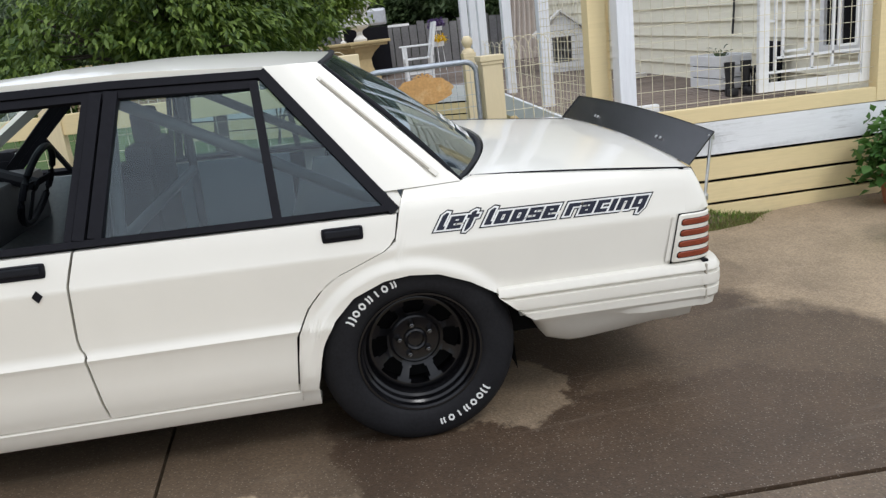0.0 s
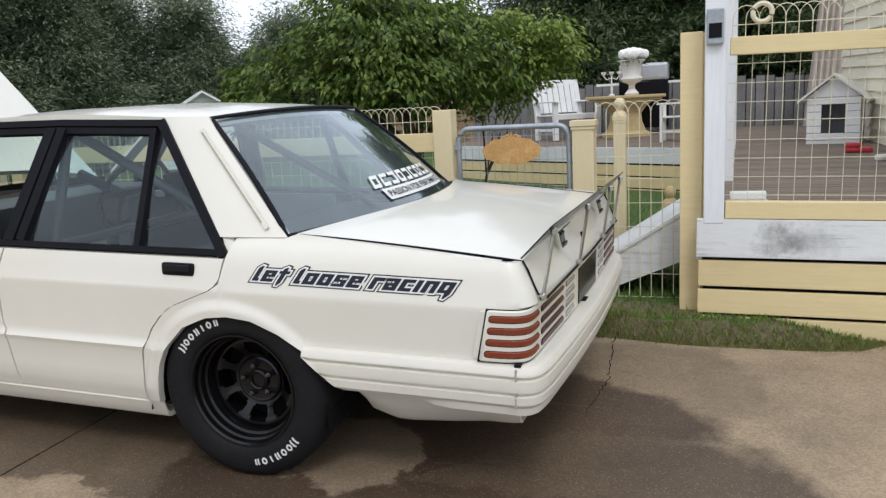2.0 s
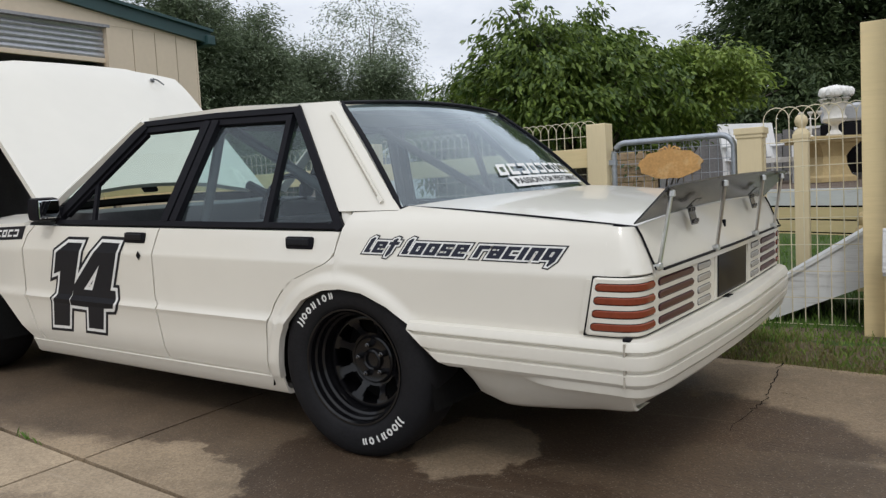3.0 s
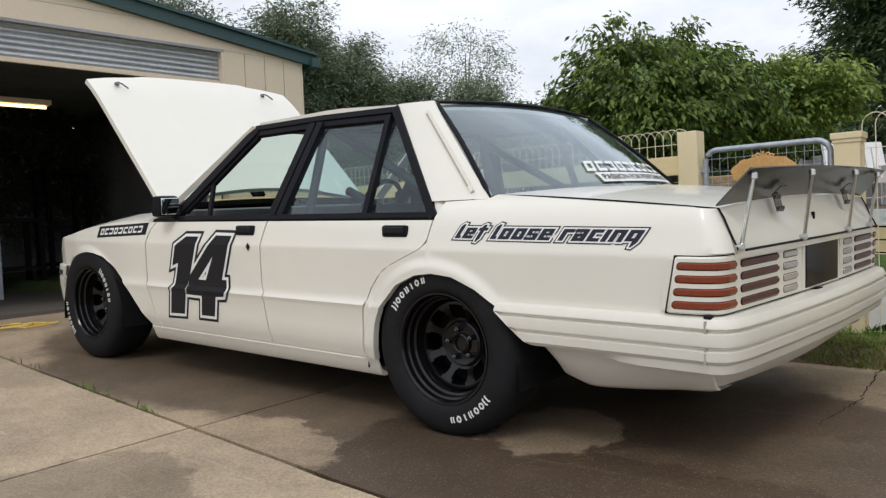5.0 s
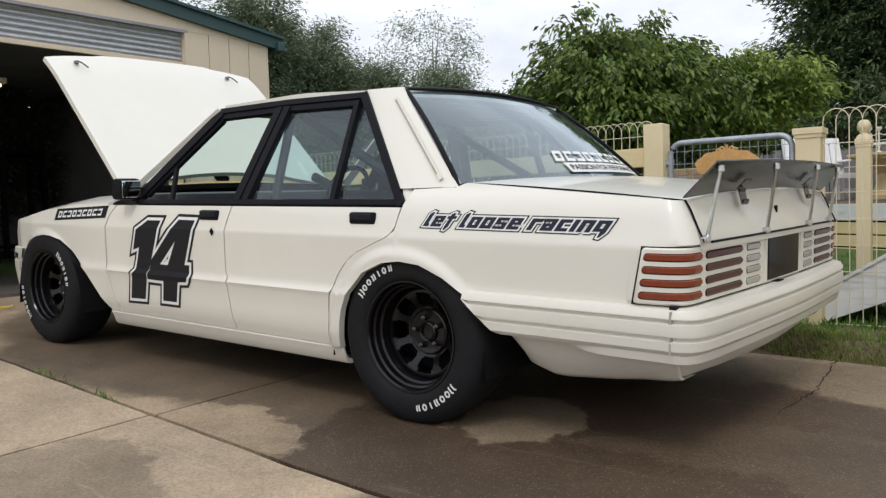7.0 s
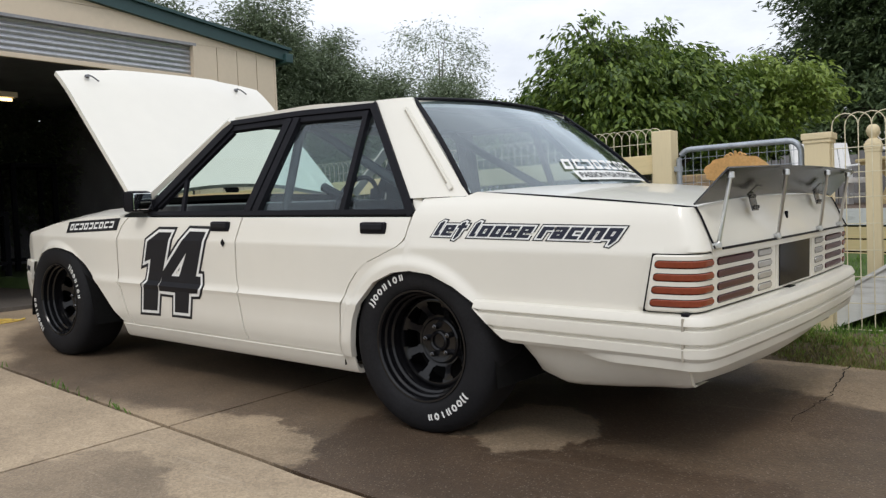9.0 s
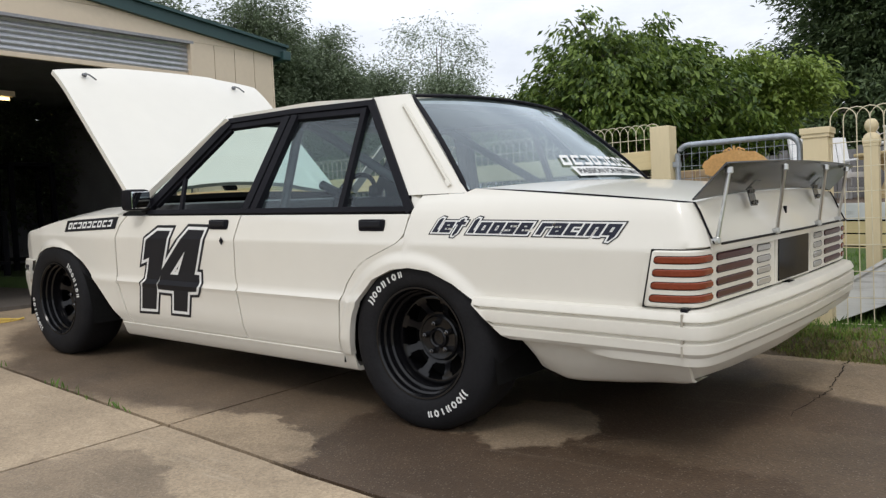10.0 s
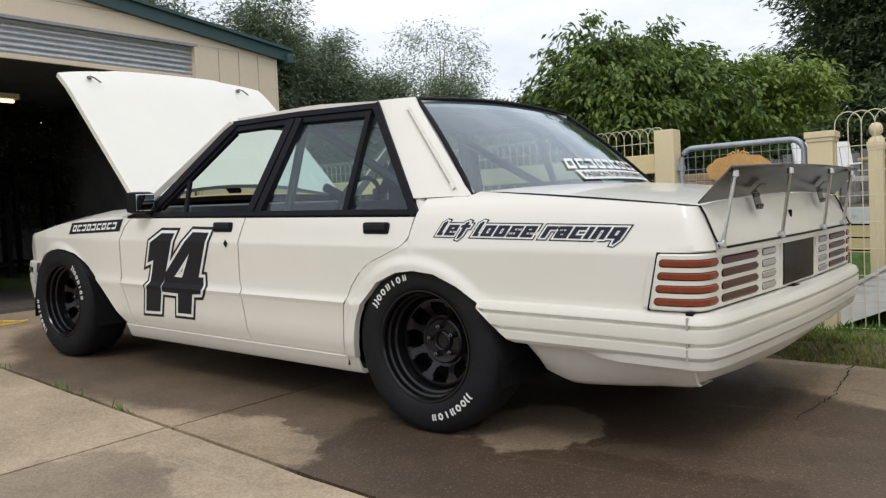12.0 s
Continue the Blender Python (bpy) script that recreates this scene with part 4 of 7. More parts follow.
# lip under the bumper, tapering out along the flanks
for s in (LEFT, RIGHT):
    bm = bmesh.new()
    rows = []
    lip = [(0.60, 0.918), (0.66, 0.928), (0.72, 0.940)] + [(x, 0.944) for x in spread(0.78, 0.98, 4)] + [(x - 0.006, abs(y) * 0.992) for x, y in bp_[:9]]
    for i, (x, y) in enumerate(lip):
        nx, ny = normal_at(lip, i)
        deep = curve_at(x, [0.60, 0.70, 0.74], [0.004, 0.022, 0.032]) if i < 7 else 0.032
        rows.append([(x - nx * d, s * (y - ny * d), 0.380 - deep * t) for d, t in ((0.004, 0.0), (0.001, 0.4), (-0.003, 0.85), (-0.03, 1.0))])
    shell(bm, rows, (0, -s * 0.01, 0))
    part("bumper_lip", bm, M_BUMPER, car, smooth=40)

# nose
bm = boxes((-3.30, -3.24, -0.70, 0.70, 0.50, 0.685), bevel=0.012)
part("grille", bm, M_BLACK, car)
bm = boxes((-3.35, -3.21, -0.78, 0.78, 0.34, 0.49), bevel=0.02)
part("front_bumper", bm, M_BUMPER, car)
for s in (LEFT, RIGHT):
    bm = bmesh.new()
    rows = []
    for x in spread(-3.31, -3.05, 10):
        low = curve_at(x, [-3.31, -3.14, -3.05], [0.30, 0.30, 0.42])
        rows.append([(x, s * (half(x, 0.45) + d + 0.014), max(z, low)) for z, d in ((0.535, -0.02), (0.532, 0.0), (0.475, 0.008), (0.468, 0.0), (0.46, 0.0), (0.452, 0.008), (0.40, 0.006), (0.30, -0.01))])
    shell(bm, rows, (0, -s * 0.02, 0))
    part("front_bumper_side", bm, M_BUMPER, car, smooth=30)
    bm = bmesh.new()
    rows = [[(x, s * (half(x, 0.45) + 0.026), z) for z in (0.475, 0.503)] for x in spread(-3.205, -3.105, 4)]
    shell(bm, rows, (0, -s * 0.01, 0))
    part("side_marker", bm, M_INK, car)

# cowl and open bonnet
bm = bmesh.new()
rows = [[(x + (-0.10 * (1 - v * v)), v * 0.75, z + 0.02 * (1 - v * v)) for v in spread(-1, 1, 13)] for x, z in ((-2.17, 0.868), (-2.05, 0.88), (-1.96, 0.892))]
shell(bm, rows, (0, 0, -0.03))
part("cowl", bm, M_DARK, car)
BON = Matrix.Translation((-2.17, 0, 0.885)) @ pose(0, 0, 0, 0, 45.3, 0)
bm = bmesh.new()
rows = []
for t in spread(0, 1, 17):
    row = []
    for v in spread(-1, 1, 25):
        w = lerp(0.742, 0.725, t)
        front = 1 - 0.035 * t * abs(v) ** 4
        crown = 0.02 * (1 - v * v) - 0.045 * max(0, t - 0.8) ** 2 / 0.04 * 0.45
        rise = 0.010 if abs(v) < 0.55 else 0.010 * max(0, 1 - (abs(v) - 0.55) / 0.04)
        row.append(BON @ Vector((-1.19 * t * front - (0.10 * (1 - v * v) if t == 0 else 0.10 * (1 - v * v) * (1 - t)), w * v + 0.045 * (v + 1), crown + rise)))
    rows.append(row)
down = (BON.to_3x3() @ Vector((0, 0, -0.03)))
shell(bm, rows, down)
bonnet = part("bonnet", bm, M_PAINT, car, "raised cream bonnet", smooth=25)
bm = bmesh.new()
for y in (-0.62, 0.62, 0.0):
    strip(bm, [BON @ Vector((-0.1, y, -0.035)), BON @ Vector((-1.12, y, -0.035))], 0.09, 0.02, BON.to_3x3() @ Vector((0, 0, 1)))
strip(bm, [BON @ Vector((-1.1, -0.68, -0.037)), BON @ Vector((-1.1, 0.68, -0.037))], 0.09, 0.02, BON.to_3x3() @ Vector((0, 0, 1)))
part("bonnet_frame", bm, M_DARK, bonnet)
for y in (-0.565, 0.565):
    bm = bmesh.new()
    lathe(bm, [(0.0, 0.010), (0.014, 0.009), (0.016, 0.005), (0.016, 0.0)], seg=14, m=BON @ Matrix.Translation((-1.075, y, 0.012)))
    tube(bm, [BON @ Vector((-1.075, y, 0.03)), BON @ Vector((-1.04, y + 0.01, 0.045)), BON @ Vector((-1.01, y + 0.045, 0.035))], 0.005)
    part("bonnet_pin", bm, M_NUT, bonnet, smooth=True)

# door mirrors, handles, locks
for s in (LEFT, RIGHT):
    bm = bmesh.new()
    box(bm, -1.862, -1.776, s * 0.940 - 0.062, s * 0.940 + 0.062, 0.828, 0.936, bevel=0.022)
    box(bm, -1.85, -1.77, s * 0.880 - 0.012, s * 0.880 + 0.012, 0.82, 0.89, bevel=0.005)
    mirror = part("door_mirror", bm, M_BLACK, car, smooth=40)
    bm = boxes((-0.004, 0.004, -0.050, 0.050, -0.042, 0.042), bevel=0.003)
    bm.transform(Matrix.Translation((-1.775, s * 0.940, 0.882)) @ pose(0, 0, 0, 0, 0, s * 8))
    part("mirror_glass", bm, M_MIRROR, mirror)
    for x0, x1 in ((-1.245, -1.11), (-0.295, -0.163)):
        y = s * (half(x0, 0.76))
        bm = bmesh.new()
        box(bm, x0, x1, y - 0.012, y + 0.012, 0.735, 0.782, bevel=0.011)
        handle = part("door_handle", bm, M_BLACK, car, smooth=40)
        bm = boxes((x0 + 0.012, x1 - 0.012, y + s * 0.012 - 0.006, y + s * 0.012 + 0.006, 0.752, 0.776), bevel=0.004)
        part("pull", bm, M_INK, handle)
    bm = bmesh.new()
    y = s * (half(-1.15, 0.685) + 0.003)
    grid(bm, [[(-1.158, y, 0.685), (-1.142, y, 0.705)], [(-1.142, y, 0.665), (-1.126, y, 0.685)]])
    part("door_lock", bm, M_BLACK, car)

# rear spoiler
bm = bmesh.new()
SP_A, SP_B = (0.985, 0.832), (1.082, 0.938)
rows = []
for v in spread(-1, 1, 21):
    k = 1 - v * v
    rows.append([(lerp(SP_A[0], SP_B[0], t) + 0.016 * k, v * lerp(0.835, 0.825, t), lerp(SP_A[1], SP_B[1], t) + 0.022 * k * (1 - t) + 0.012 * k * t) for t in spread(0, 1, 4)])
shell(bm, rows, (-0.003, 0, 0.004))
spoiler = part("spoiler", bm, M_SPOILER, car, "dark sheet aluminium spoiler plate", smooth=30)
for y, y_foot in ((-0.80, -0.822), (-0.315, -0.275), (0.231, 0.290), (0.657, 0.673)):
    k = 1 - (y / 0.83) ** 2
    bm = bmesh.new()
    top, low = Vector((1.078 + 0.03 * k, y, 0.918 + 0.012 * k)), Vector((1.050 + 0.02 * k, y_foot, 0.714))
    tube(bm, [top, top.lerp(low, 0.06), top.lerp(low, 0.94), low], 0.0062, 8)
    lathe(bm, [(0.0, 0.012), (0.011, 0.008), (0.012, -0.008), (0.0, -0.012)], seg=10, m=Matrix.Translation(top))
    lathe(bm, [(0.0, 0.012), (0.011, 0.008), (0.012, -0.008), (0.0, -0.012)], seg=10, m=Matrix.Translation(low))
    box(bm, low.x - 0.014, low.x + 0.006, low.y - 0.014, low.y + 0.014, low.z - 0.012, low.z + 0.006, bevel=0.002)
    part("strut", bm, M_STEEL, spoiler, "thin steel strut", smooth=True)
for y in (-0.45, 0.35):
    k = 1 - (y / 0.83) ** 2
    bm = bmesh.new()
    a = Vector((0.99 + 0.03 * k, y, 0.835 + 0.022 * k))
    strip(bm, [a + Vector((0.020, 0, 0.012)), a + Vector((0.022, 0, 0.0)), a + Vector((0.034, 0, -0.046))], 0.062, 0.004, (1, 0, 0.1))
    strip(bm, [a + Vector((0.016, 0, 0.006)), a + Vector((0.046, 0, 0.036))], 0.062, 0.004, (0.7, 0, -0.7))
    for q in (-0.02, 0.0, 0.02):
        for w in ((0.020, 0.002), (0.031, -0.034)):
            lathe(bm, [(0.0, 0.006), (0.006, 0.005), (0.006, 0.0)], axis="z", seg=8, m=Matrix.Translation(a + Vector((w[0] + 0.004, q, w[1]))) @ pose(0, 0, 0, 0, 90, 0))
    part("bracket", bm, M_NUT, spoiler)
    for q in (-0.02, 0.02):
        bm = bmesh.new()
        lathe(bm, [(0.0, 0.005), (0.006, 0.004), (0.007, 0.0)], seg=8, m=Matrix.Translation(a + Vector((0.012, q, 0.03))) @ pose(0, 0, 0, 0, -45, 0))
        part("bolt", bm, M_STEEL, spoiler)


# wheels
def wheel(cx, s, turn=6.0):
    w = root("wheel", Matrix.Identity(4), "", "")
    w.name = "wheel"
    w.parent = car
    w.matrix_basis = Matrix.Translation((cx, s * 0.790, 0.320)) @ pose(0, 0, 0, 0, 0, (0 if s < 0 else 180))
    R = 0.334
    bm = bmesh.new()
    prof = [(0.190, 0.15), (0.215, 0.155), (0.255, 0.152), (0.300, 0.137), (0.322, 0.105), (0.332, 0.06), (R, 0.0), (R, -0.07), (0.333, -0.090), (0.326, -0.111), (0.311, -0.128), (0.292, -0.138), (0.268, -0.142), (0.244, -0.141), (0.226, -0.136), (0.214, -0.128), (0.205, -0.116)]
    lathe(bm, prof, axis="y", seg=72)
    bmesh.ops.recalc_face_normals(bm, faces=bm.faces[:])
    part("tyre", bm, M_RUBBER, w, "wide black slick tyre with white lettering", smooth=35)
    bm = bmesh.new()
    prof = [(0.203, -0.112), (0.212, -0.124), (0.211, -0.131), (0.204, -0.130), (0.199, -0.122), (0.197, -0.100), (0.190, -0.094), (0.188, -0.082), (0.187, -0.070), (0.179, -0.064), (0.177, -0.045), (0.176, -0.01), (0.174, 0.02), (0.172, 0.12)]
    lathe(bm, prof, axis="y", seg=64)
    rim = part("rim", bm, M_RIM, w, "gloss black steel rim", smooth=25)
    # dished centre disc with eight windows
    bm = bmesh.new()
    n, per = 8, 14
    seg = n * per
    radii = ((0.177, -0.022), (0.171, -0.029), (0.164, -0.032), (0.156, -0.031), (0.142, -0.025), (0.124, -0.013), (0.108, -0.001), (0.100, 0.007), (0.086, 0.012), (0.070, 0.013))
    vs = []
    for r, h in radii:
        vs.append([bm.verts.new((r * math.cos(2 * math.pi * (j + 7) / seg), h, r * math.sin(2 * math.pi * (j + 7) / seg))) for j in range(seg)])
    for i in range(len(radii) - 1):
        lo = {3: 3, 4: 2, 5: 2, 6: 3}.get(i, 99)
        for j in range(seg):
            if lo <= j % per <= 13 - lo:
                continue
            bm.faces.new((vs[i][j], vs[i][(j + 1) % seg], vs[i + 1][(j + 1) % seg], vs[i + 1][j]))
    edges = [e for e in bm.edges if e.is_boundary and 0.095 < math.hypot(e.verts[0].co.x, e.verts[0].co.z) < 0.165]
    ext = bmesh.ops.extrude_edge_only(bm, edges=edges)
    for v in [g for g in ext["geom"] if isinstance(g, bmesh.types.BMVert)]:
        v.co.y += 0.014
        v.co.x *= 0.99
        v.co.z *= 0.99
    part("slotted_disc", bm, M_RIM, w, smooth=35)
    bm = bmesh.new()
    lathe(bm, [(0.090, 0.018), (0.088, 0.004), (0.082, 0.000), (0.074, 0.003), (0.042, 0.004), (0.040, -0.006), (0.034, -0.010), (0.028, -0.006), (0.026, 0.004), (0.0, 0.006)], axis="y", seg=36)
    part("hub", bm, M_RIM, w, smooth=30)
    for k in range(5):
        a = 2 * math.pi * k / 5 + 0.5
        bm = bmesh.new()
        lathe(bm, [(0.006, -0.019), (0.009, -0.018), (0.0115, -0.014), (0.0115, 0.008)], axis="y", seg=6, m=Matrix.Translation((0.057 * math.cos(a), 0, 0.057 * math.sin(a))))
        lathe(bm, [(0.0, -0.026), (0.005, -0.025), (0.006, -0.018)], axis="y", seg=8, m=Matrix.Translation((0.057 * math.cos(a), 0, 0.057 * math.sin(a))))
        part("wheel_nut", bm, M_NUT, w)
    bm = bmesh.new()
    lathe(bm, [(0.0, 0.085), (0.173, 0.085)], axis="y", seg=32)
    part("brake_backing", bm, M_DARK, w)
    # white sidewall marks: plain lozenges and bars in two runs of seven
    for start in (126 + turn, 302 + turn):
        for k in range(7):
            bm = bmesh.new()
            a0 = radians(start + (20 - k * 6.7))
            hw = (0.0140, 0.0100, 0.0100, 0.0095, 0.0055, 0.0095, 0.0090)[k]
            tall = (1.25, 0.9, 0.9, 1.0, 1.1, 0.9, 0.9)[k]
            thick = 0.0044
            if k in (1, 2, 5):
                runs = [[(-0.1, 1.0), (-0.8, 0.4), (-0.8, -0.45), (0.1, -1.0)], [(0.1, -1.0), (0.8, -0.4), (0.8, 0.45), (-0.1, 1.0)]]
            elif k == 4:
                runs = [[(-0.5, 0.8), (0.0, 0.6), (0.0, -0.6), (0.5, -0.8)]]
            else:
                runs = [[(-0.75, 0.95), (-0.45, 0.6), (-0.45, -0.6), (-0.75, -0.95)], [(0.45, 0.95), (0.75, 0.6), (0.75, -0.6), (0.45, -0.95)]]
            for n_, run in enumerate(runs):
                pts = []
                for q, zz in run:
                    ang = a0 - q * hw / 0.263
                    r = 0.264 + zz * 0.0125 * tall
                    y = curve_at(r, [0.244, 0.268, 0.292, 0.311], [-0.141, -0.142, -0.138, -0.128]) - 0.0022 - 0.0003 * n_
                    pts.append((r * math.cos(ang), y, r * math.sin(ang)))
                strip(bm, pts, thick * 1.35, 0.002, (0, -1, 0))
            part("sidewall_mark", bm, M_WHITE, w, "plain white sidewall stroke")
    return w


wheel(-0.014, LEFT, 0.0)
wheel(-0.014, RIGHT, 0.0)
wheel(-2.735, LEFT, -98.0)
wheel(-2.735, RIGHT, -98.0)


# lettering and stickers on the flanks
def outline(polys, grow=0.0, res=2):
    """Filled flat shapes from closed outlines in (x, z), grown by an offset."""
    cu = bpy.data.curves.new("shape", "CURVE")
    cu.dimensions, cu.fill_mode, cu.offset = "2D", "BOTH", grow
    for p in polys:
        sp = cu.splines.new("POLY")
        sp.points.add(len(p) - 1)
        for q, (x, z) in zip(sp.points, p):
            q.co = (x, z, 0, 1)
        sp.use_cyclic_u = True
    ob = bpy.data.objects.new("shape", cu)
    me = bpy.data.meshes.new_from_object(ob)
    bpy.data.objects.remove(ob)
    bm = bmesh.new()
    bm.from_mesh(me)
    bpy.data.meshes.remove(me)
    return bm


def words(text, size, shear=0.0, grow=0.0, spacing=1.0, align="LEFT"):
    cu = bpy.data.curves.new("text", "FONT")
    cu.body, cu.size, cu.shear, cu.offset, cu.space_character, cu.align_x = text, size, shear, grow, spacing, align
    cu.resolution_u = 3
    ob = bpy.data.objects.new("text", cu)
    me = bpy.data.meshes.new_from_object(ob)
    bpy.data.objects.remove(ob)
    bm = bmesh.new()
    bm.from_mesh(me)
    bpy.data.meshes.remove(me)
    return bm


def on_flank(bm, m2, s, lift, cuts=True):
    """Lays a flat shape on the body side; m2 maps its (x, y) to the car's (x, z)."""
    for v in bm.verts:
        p = m2 @ Vector((v.co.x, v.co.y, 0))
        v.co = Vector((p.x, 0, p.y))
    if cuts:
        for z in (0.44, 0.451, 0.462, 0.473, 0.484, 0.53, 0.61, 0.69, 0.698, 0.706, 0.73, 0.755, 0.78):
            bmesh.ops.bisect_plane(bm, geom=bm.verts[:] + bm.edges[:] + bm.faces[:], plane_co=(0, 0, z), plane_no=(0, 0, 1))
    for v in bm.verts:
        v.co.y = s * (half(v.co.x, v.co.z) + lift)
    return bm


# team name in squared italic letters
def block(w):
    return [(0, 0), (w, 0), (w, 1), (0, 1)]


GLYPHS = {
    "l": (0.50, [[(0, 0), (0.50, 0), (0.50, 0.26), (0.36, 0.26), (0.36, 1.30), (0.20, 1.34), (0, 1.14)]]),
    "e": (0.95, [[(0, 0), (0.95, 0), (0.95, 0.27), (0.38, 0.27), (0.38, 0.42), (0.95, 0.42), (0.95, 1), (0, 1)], [(0.38, 0.62), (0.38, 0.74), (0.60, 0.74), (0.60, 0.62)]]),
    "t": (0.80, [[(0.20, 1.0), (0.20, 1.18), (0.40, 1.30), (0.54, 1.26), (0.54, 1.0), (0.80, 1.0), (0.80, 0.74), (0.54, 0.74), (0.54, 0.0), (0.36, -0.30), (0.24, -0.28), (0.20, 0.0), (0.20, 0.74), (0, 0.74), (0, 1.0)]]),
    "o": (0.95, [block(0.95), [(0.38, 0.28), (0.38, 0.72), (0.58, 0.72), (0.58, 0.28)]]),
    "s": (0.95, [[(0, 0), (0.95, 0), (0.95, 0.60), (0.38, 0.60), (0.38, 0.76), (0.95, 0.76), (0.95, 1), (0, 1), (0, 0.40), (0.57, 0.40), (0.57, 0.24), (0, 0.24)]]),
    "r": (0.85, [[(0, 0), (0.38, 0), (0.38, 0.70), (0.85, 0.70), (0.85, 1), (0, 1)]]),
    "a": (0.95, [[(0, 0), (0.95, 0), (0.95, 1), (0, 1), (0, 0.75), (0.57, 0.75), (0.57, 0.62), (0, 0.62)], [(0.38, 0.27), (0.38, 0.38), (0.57, 0.38), (0.57, 0.27)]]),
    "c": (0.90, [[(0, 0), (0.9, 0), (0.9, 0.28), (0.38, 0.28), (0.38, 0.72), (0.9, 0.72), (0.9, 1), (0, 1)]]),
    "i": (0.38, [block(0.38)]),
    "n": (0.95, [[(0, 0), (0.38, 0), (0.38, 0.72), (0.58, 0.72), (0.58, 0), (0.95, 0), (0.95, 1), (0, 1)]]),
    "g": (0.95, [[(0, 1), (0.95, 1), (0.95, 0.0), (0.72, -0.40), (0.60, -0.38), (0.56, 0.08), (0, 0.08)], [(0.38, 0.34), (0.38, 0.72), (0.58, 0.72), (0.58, 0.34)]]),
}


def letters(bm_text):
    xs = [v.co.x for v in bm_text.verts]
    ys = [v.co.y for v in bm_text.verts]
    return min(xs), max(xs), min(ys), max(ys)


TEAM = "let loose racing"
total = sum(0.5 if ch == " " else GLYPHS[ch][0] + 0.15 for ch in TEAM) - 0.15
for s in (LEFT, RIGHT):
    kx, kz = 0.710 / total, 0.0380
    for grow, mat, lift, nm in ((0.23, M_INK, 0.0015, "letter_outline"), (0.135, M_WHITE, 0.0026, "letter_keyline"), (0.0, M_GREYINK, 0.0037, "letter")):
        at = 0.0
        for i, ch in enumerate(TEAM):
            if ch == " ":
                at += 0.5
                continue
            w, polys = GLYPHS[ch]
            if s < 0:
                m2 = Matrix(((kx, kz * 0.64, 0, 0.069 + at * kx), (-0.0004, kz, 0, 0.7355 - at * kx * 0.010), (0, 0, 1, 0), (0, 0, 0, 1)))
            else:
                m2 = Matrix(((-kx, -kz * 0.64, 0, 0.800 - at * kx), (0.0004, kz, 0, 0.7285 + at * kx * 0.010), (0, 0, 1, 0), (0, 0, 0, 1)))
            part(nm, on_flank(outline(polys, grow), m2, s, lift + 0.0002 * (i % 2)), mat, car)
            at += w + 0.15

# race number
ONE = [(-1.659, 0.728), (-1.549, 0.728), (-1.664, 0.470), (-1.705, 0.332), (-1.832, 0.328), (-1.803, 0.450), (-1.776, 0.475), (-1.735, 0.592), (-1.790, 0.577), (-1.752, 0.679)]
FOUR = [(-1.402, 0.735), (-1.276, 0.733), (-1.365, 0.521), (-1.327, 0.521), (-1.328, 0.471), (-1.351, 0.440), (-1.416, 0.436), (-1.4415, 0.337), (-1.553, 0.336), (-1.533, 0.434), (-1.668, 0.436), (-1.640, 0.530)]
HOLE = [(-1.563, 0.515), (-1.500, 0.514), (-1.427, 0.632)]
for s in (LEFT, RIGHT):
    for grow, mat, lift, nm in ((0.027, M_INK, 0.0015, "outline_vinyl"), (0.014, M_WHITE, 0.0026, "keyline_vinyl"), (0.0, M_INK, 0.0037, "race_number")):
        m2 = Matrix.Identity(4) if s < 0 else Matrix.Translation((-3.06, 0, 0)) @ Matrix.Diagonal((-1, 1, 1, 1))
        for i, shapes in enumerate(([ONE], [FOUR, HOLE])):
            part(nm, on_flank(outline(shapes, grow), m2, s, lift + 0.0003 * i), mat, car)

# sponsor stickers: plain bars in their colours
def bar_word(x0, x1, z0, z1, n=9, lean=0.0):
    """Plain hollow bars, one for each letter."""
    step = (x1 - x0) / n
    out = []
    for i in range(n):
        a, b = x0 + i * step + step * 0.12, x0 + (i + 1) * step - step * 0.12
        bm = bmesh.new()
        k, e = (b - a) * 0.24, (z1 - z0) * 0.27
        sh = (z1 - z0) * lean
        grid(bm, [[(a, z0, 0), (a + k, z0, 0), (b - k, z0, 0), (b, z0, 0)], [(a + sh * 0.3, z0 + e, 0), (a + k + sh * 0.3, z0 + e, 0), (b - k + sh * 0.3, z0 + e, 0), (b + sh * 0.3, z0 + e, 0)], [(a + sh * 0.7, z1 - e, 0), (a + k + sh * 0.7, z1 - e, 0), (b - k + sh * 0.7, z1 - e, 0), (b + sh * 0.7, z1 - e, 0)], [(a + sh, z1, 0), (a + k + sh, z1, 0), (b - k + sh, z1, 0), (b + sh, z1, 0)]])
        bm.faces.ensure_lookup_table()
        bmesh.ops.delete(bm, geom=[bm.faces[4]] + ([bm.faces[5 if i % 2 else 3]] if i % 3 else []), context="FACES")
        out.append(bm)
    return out


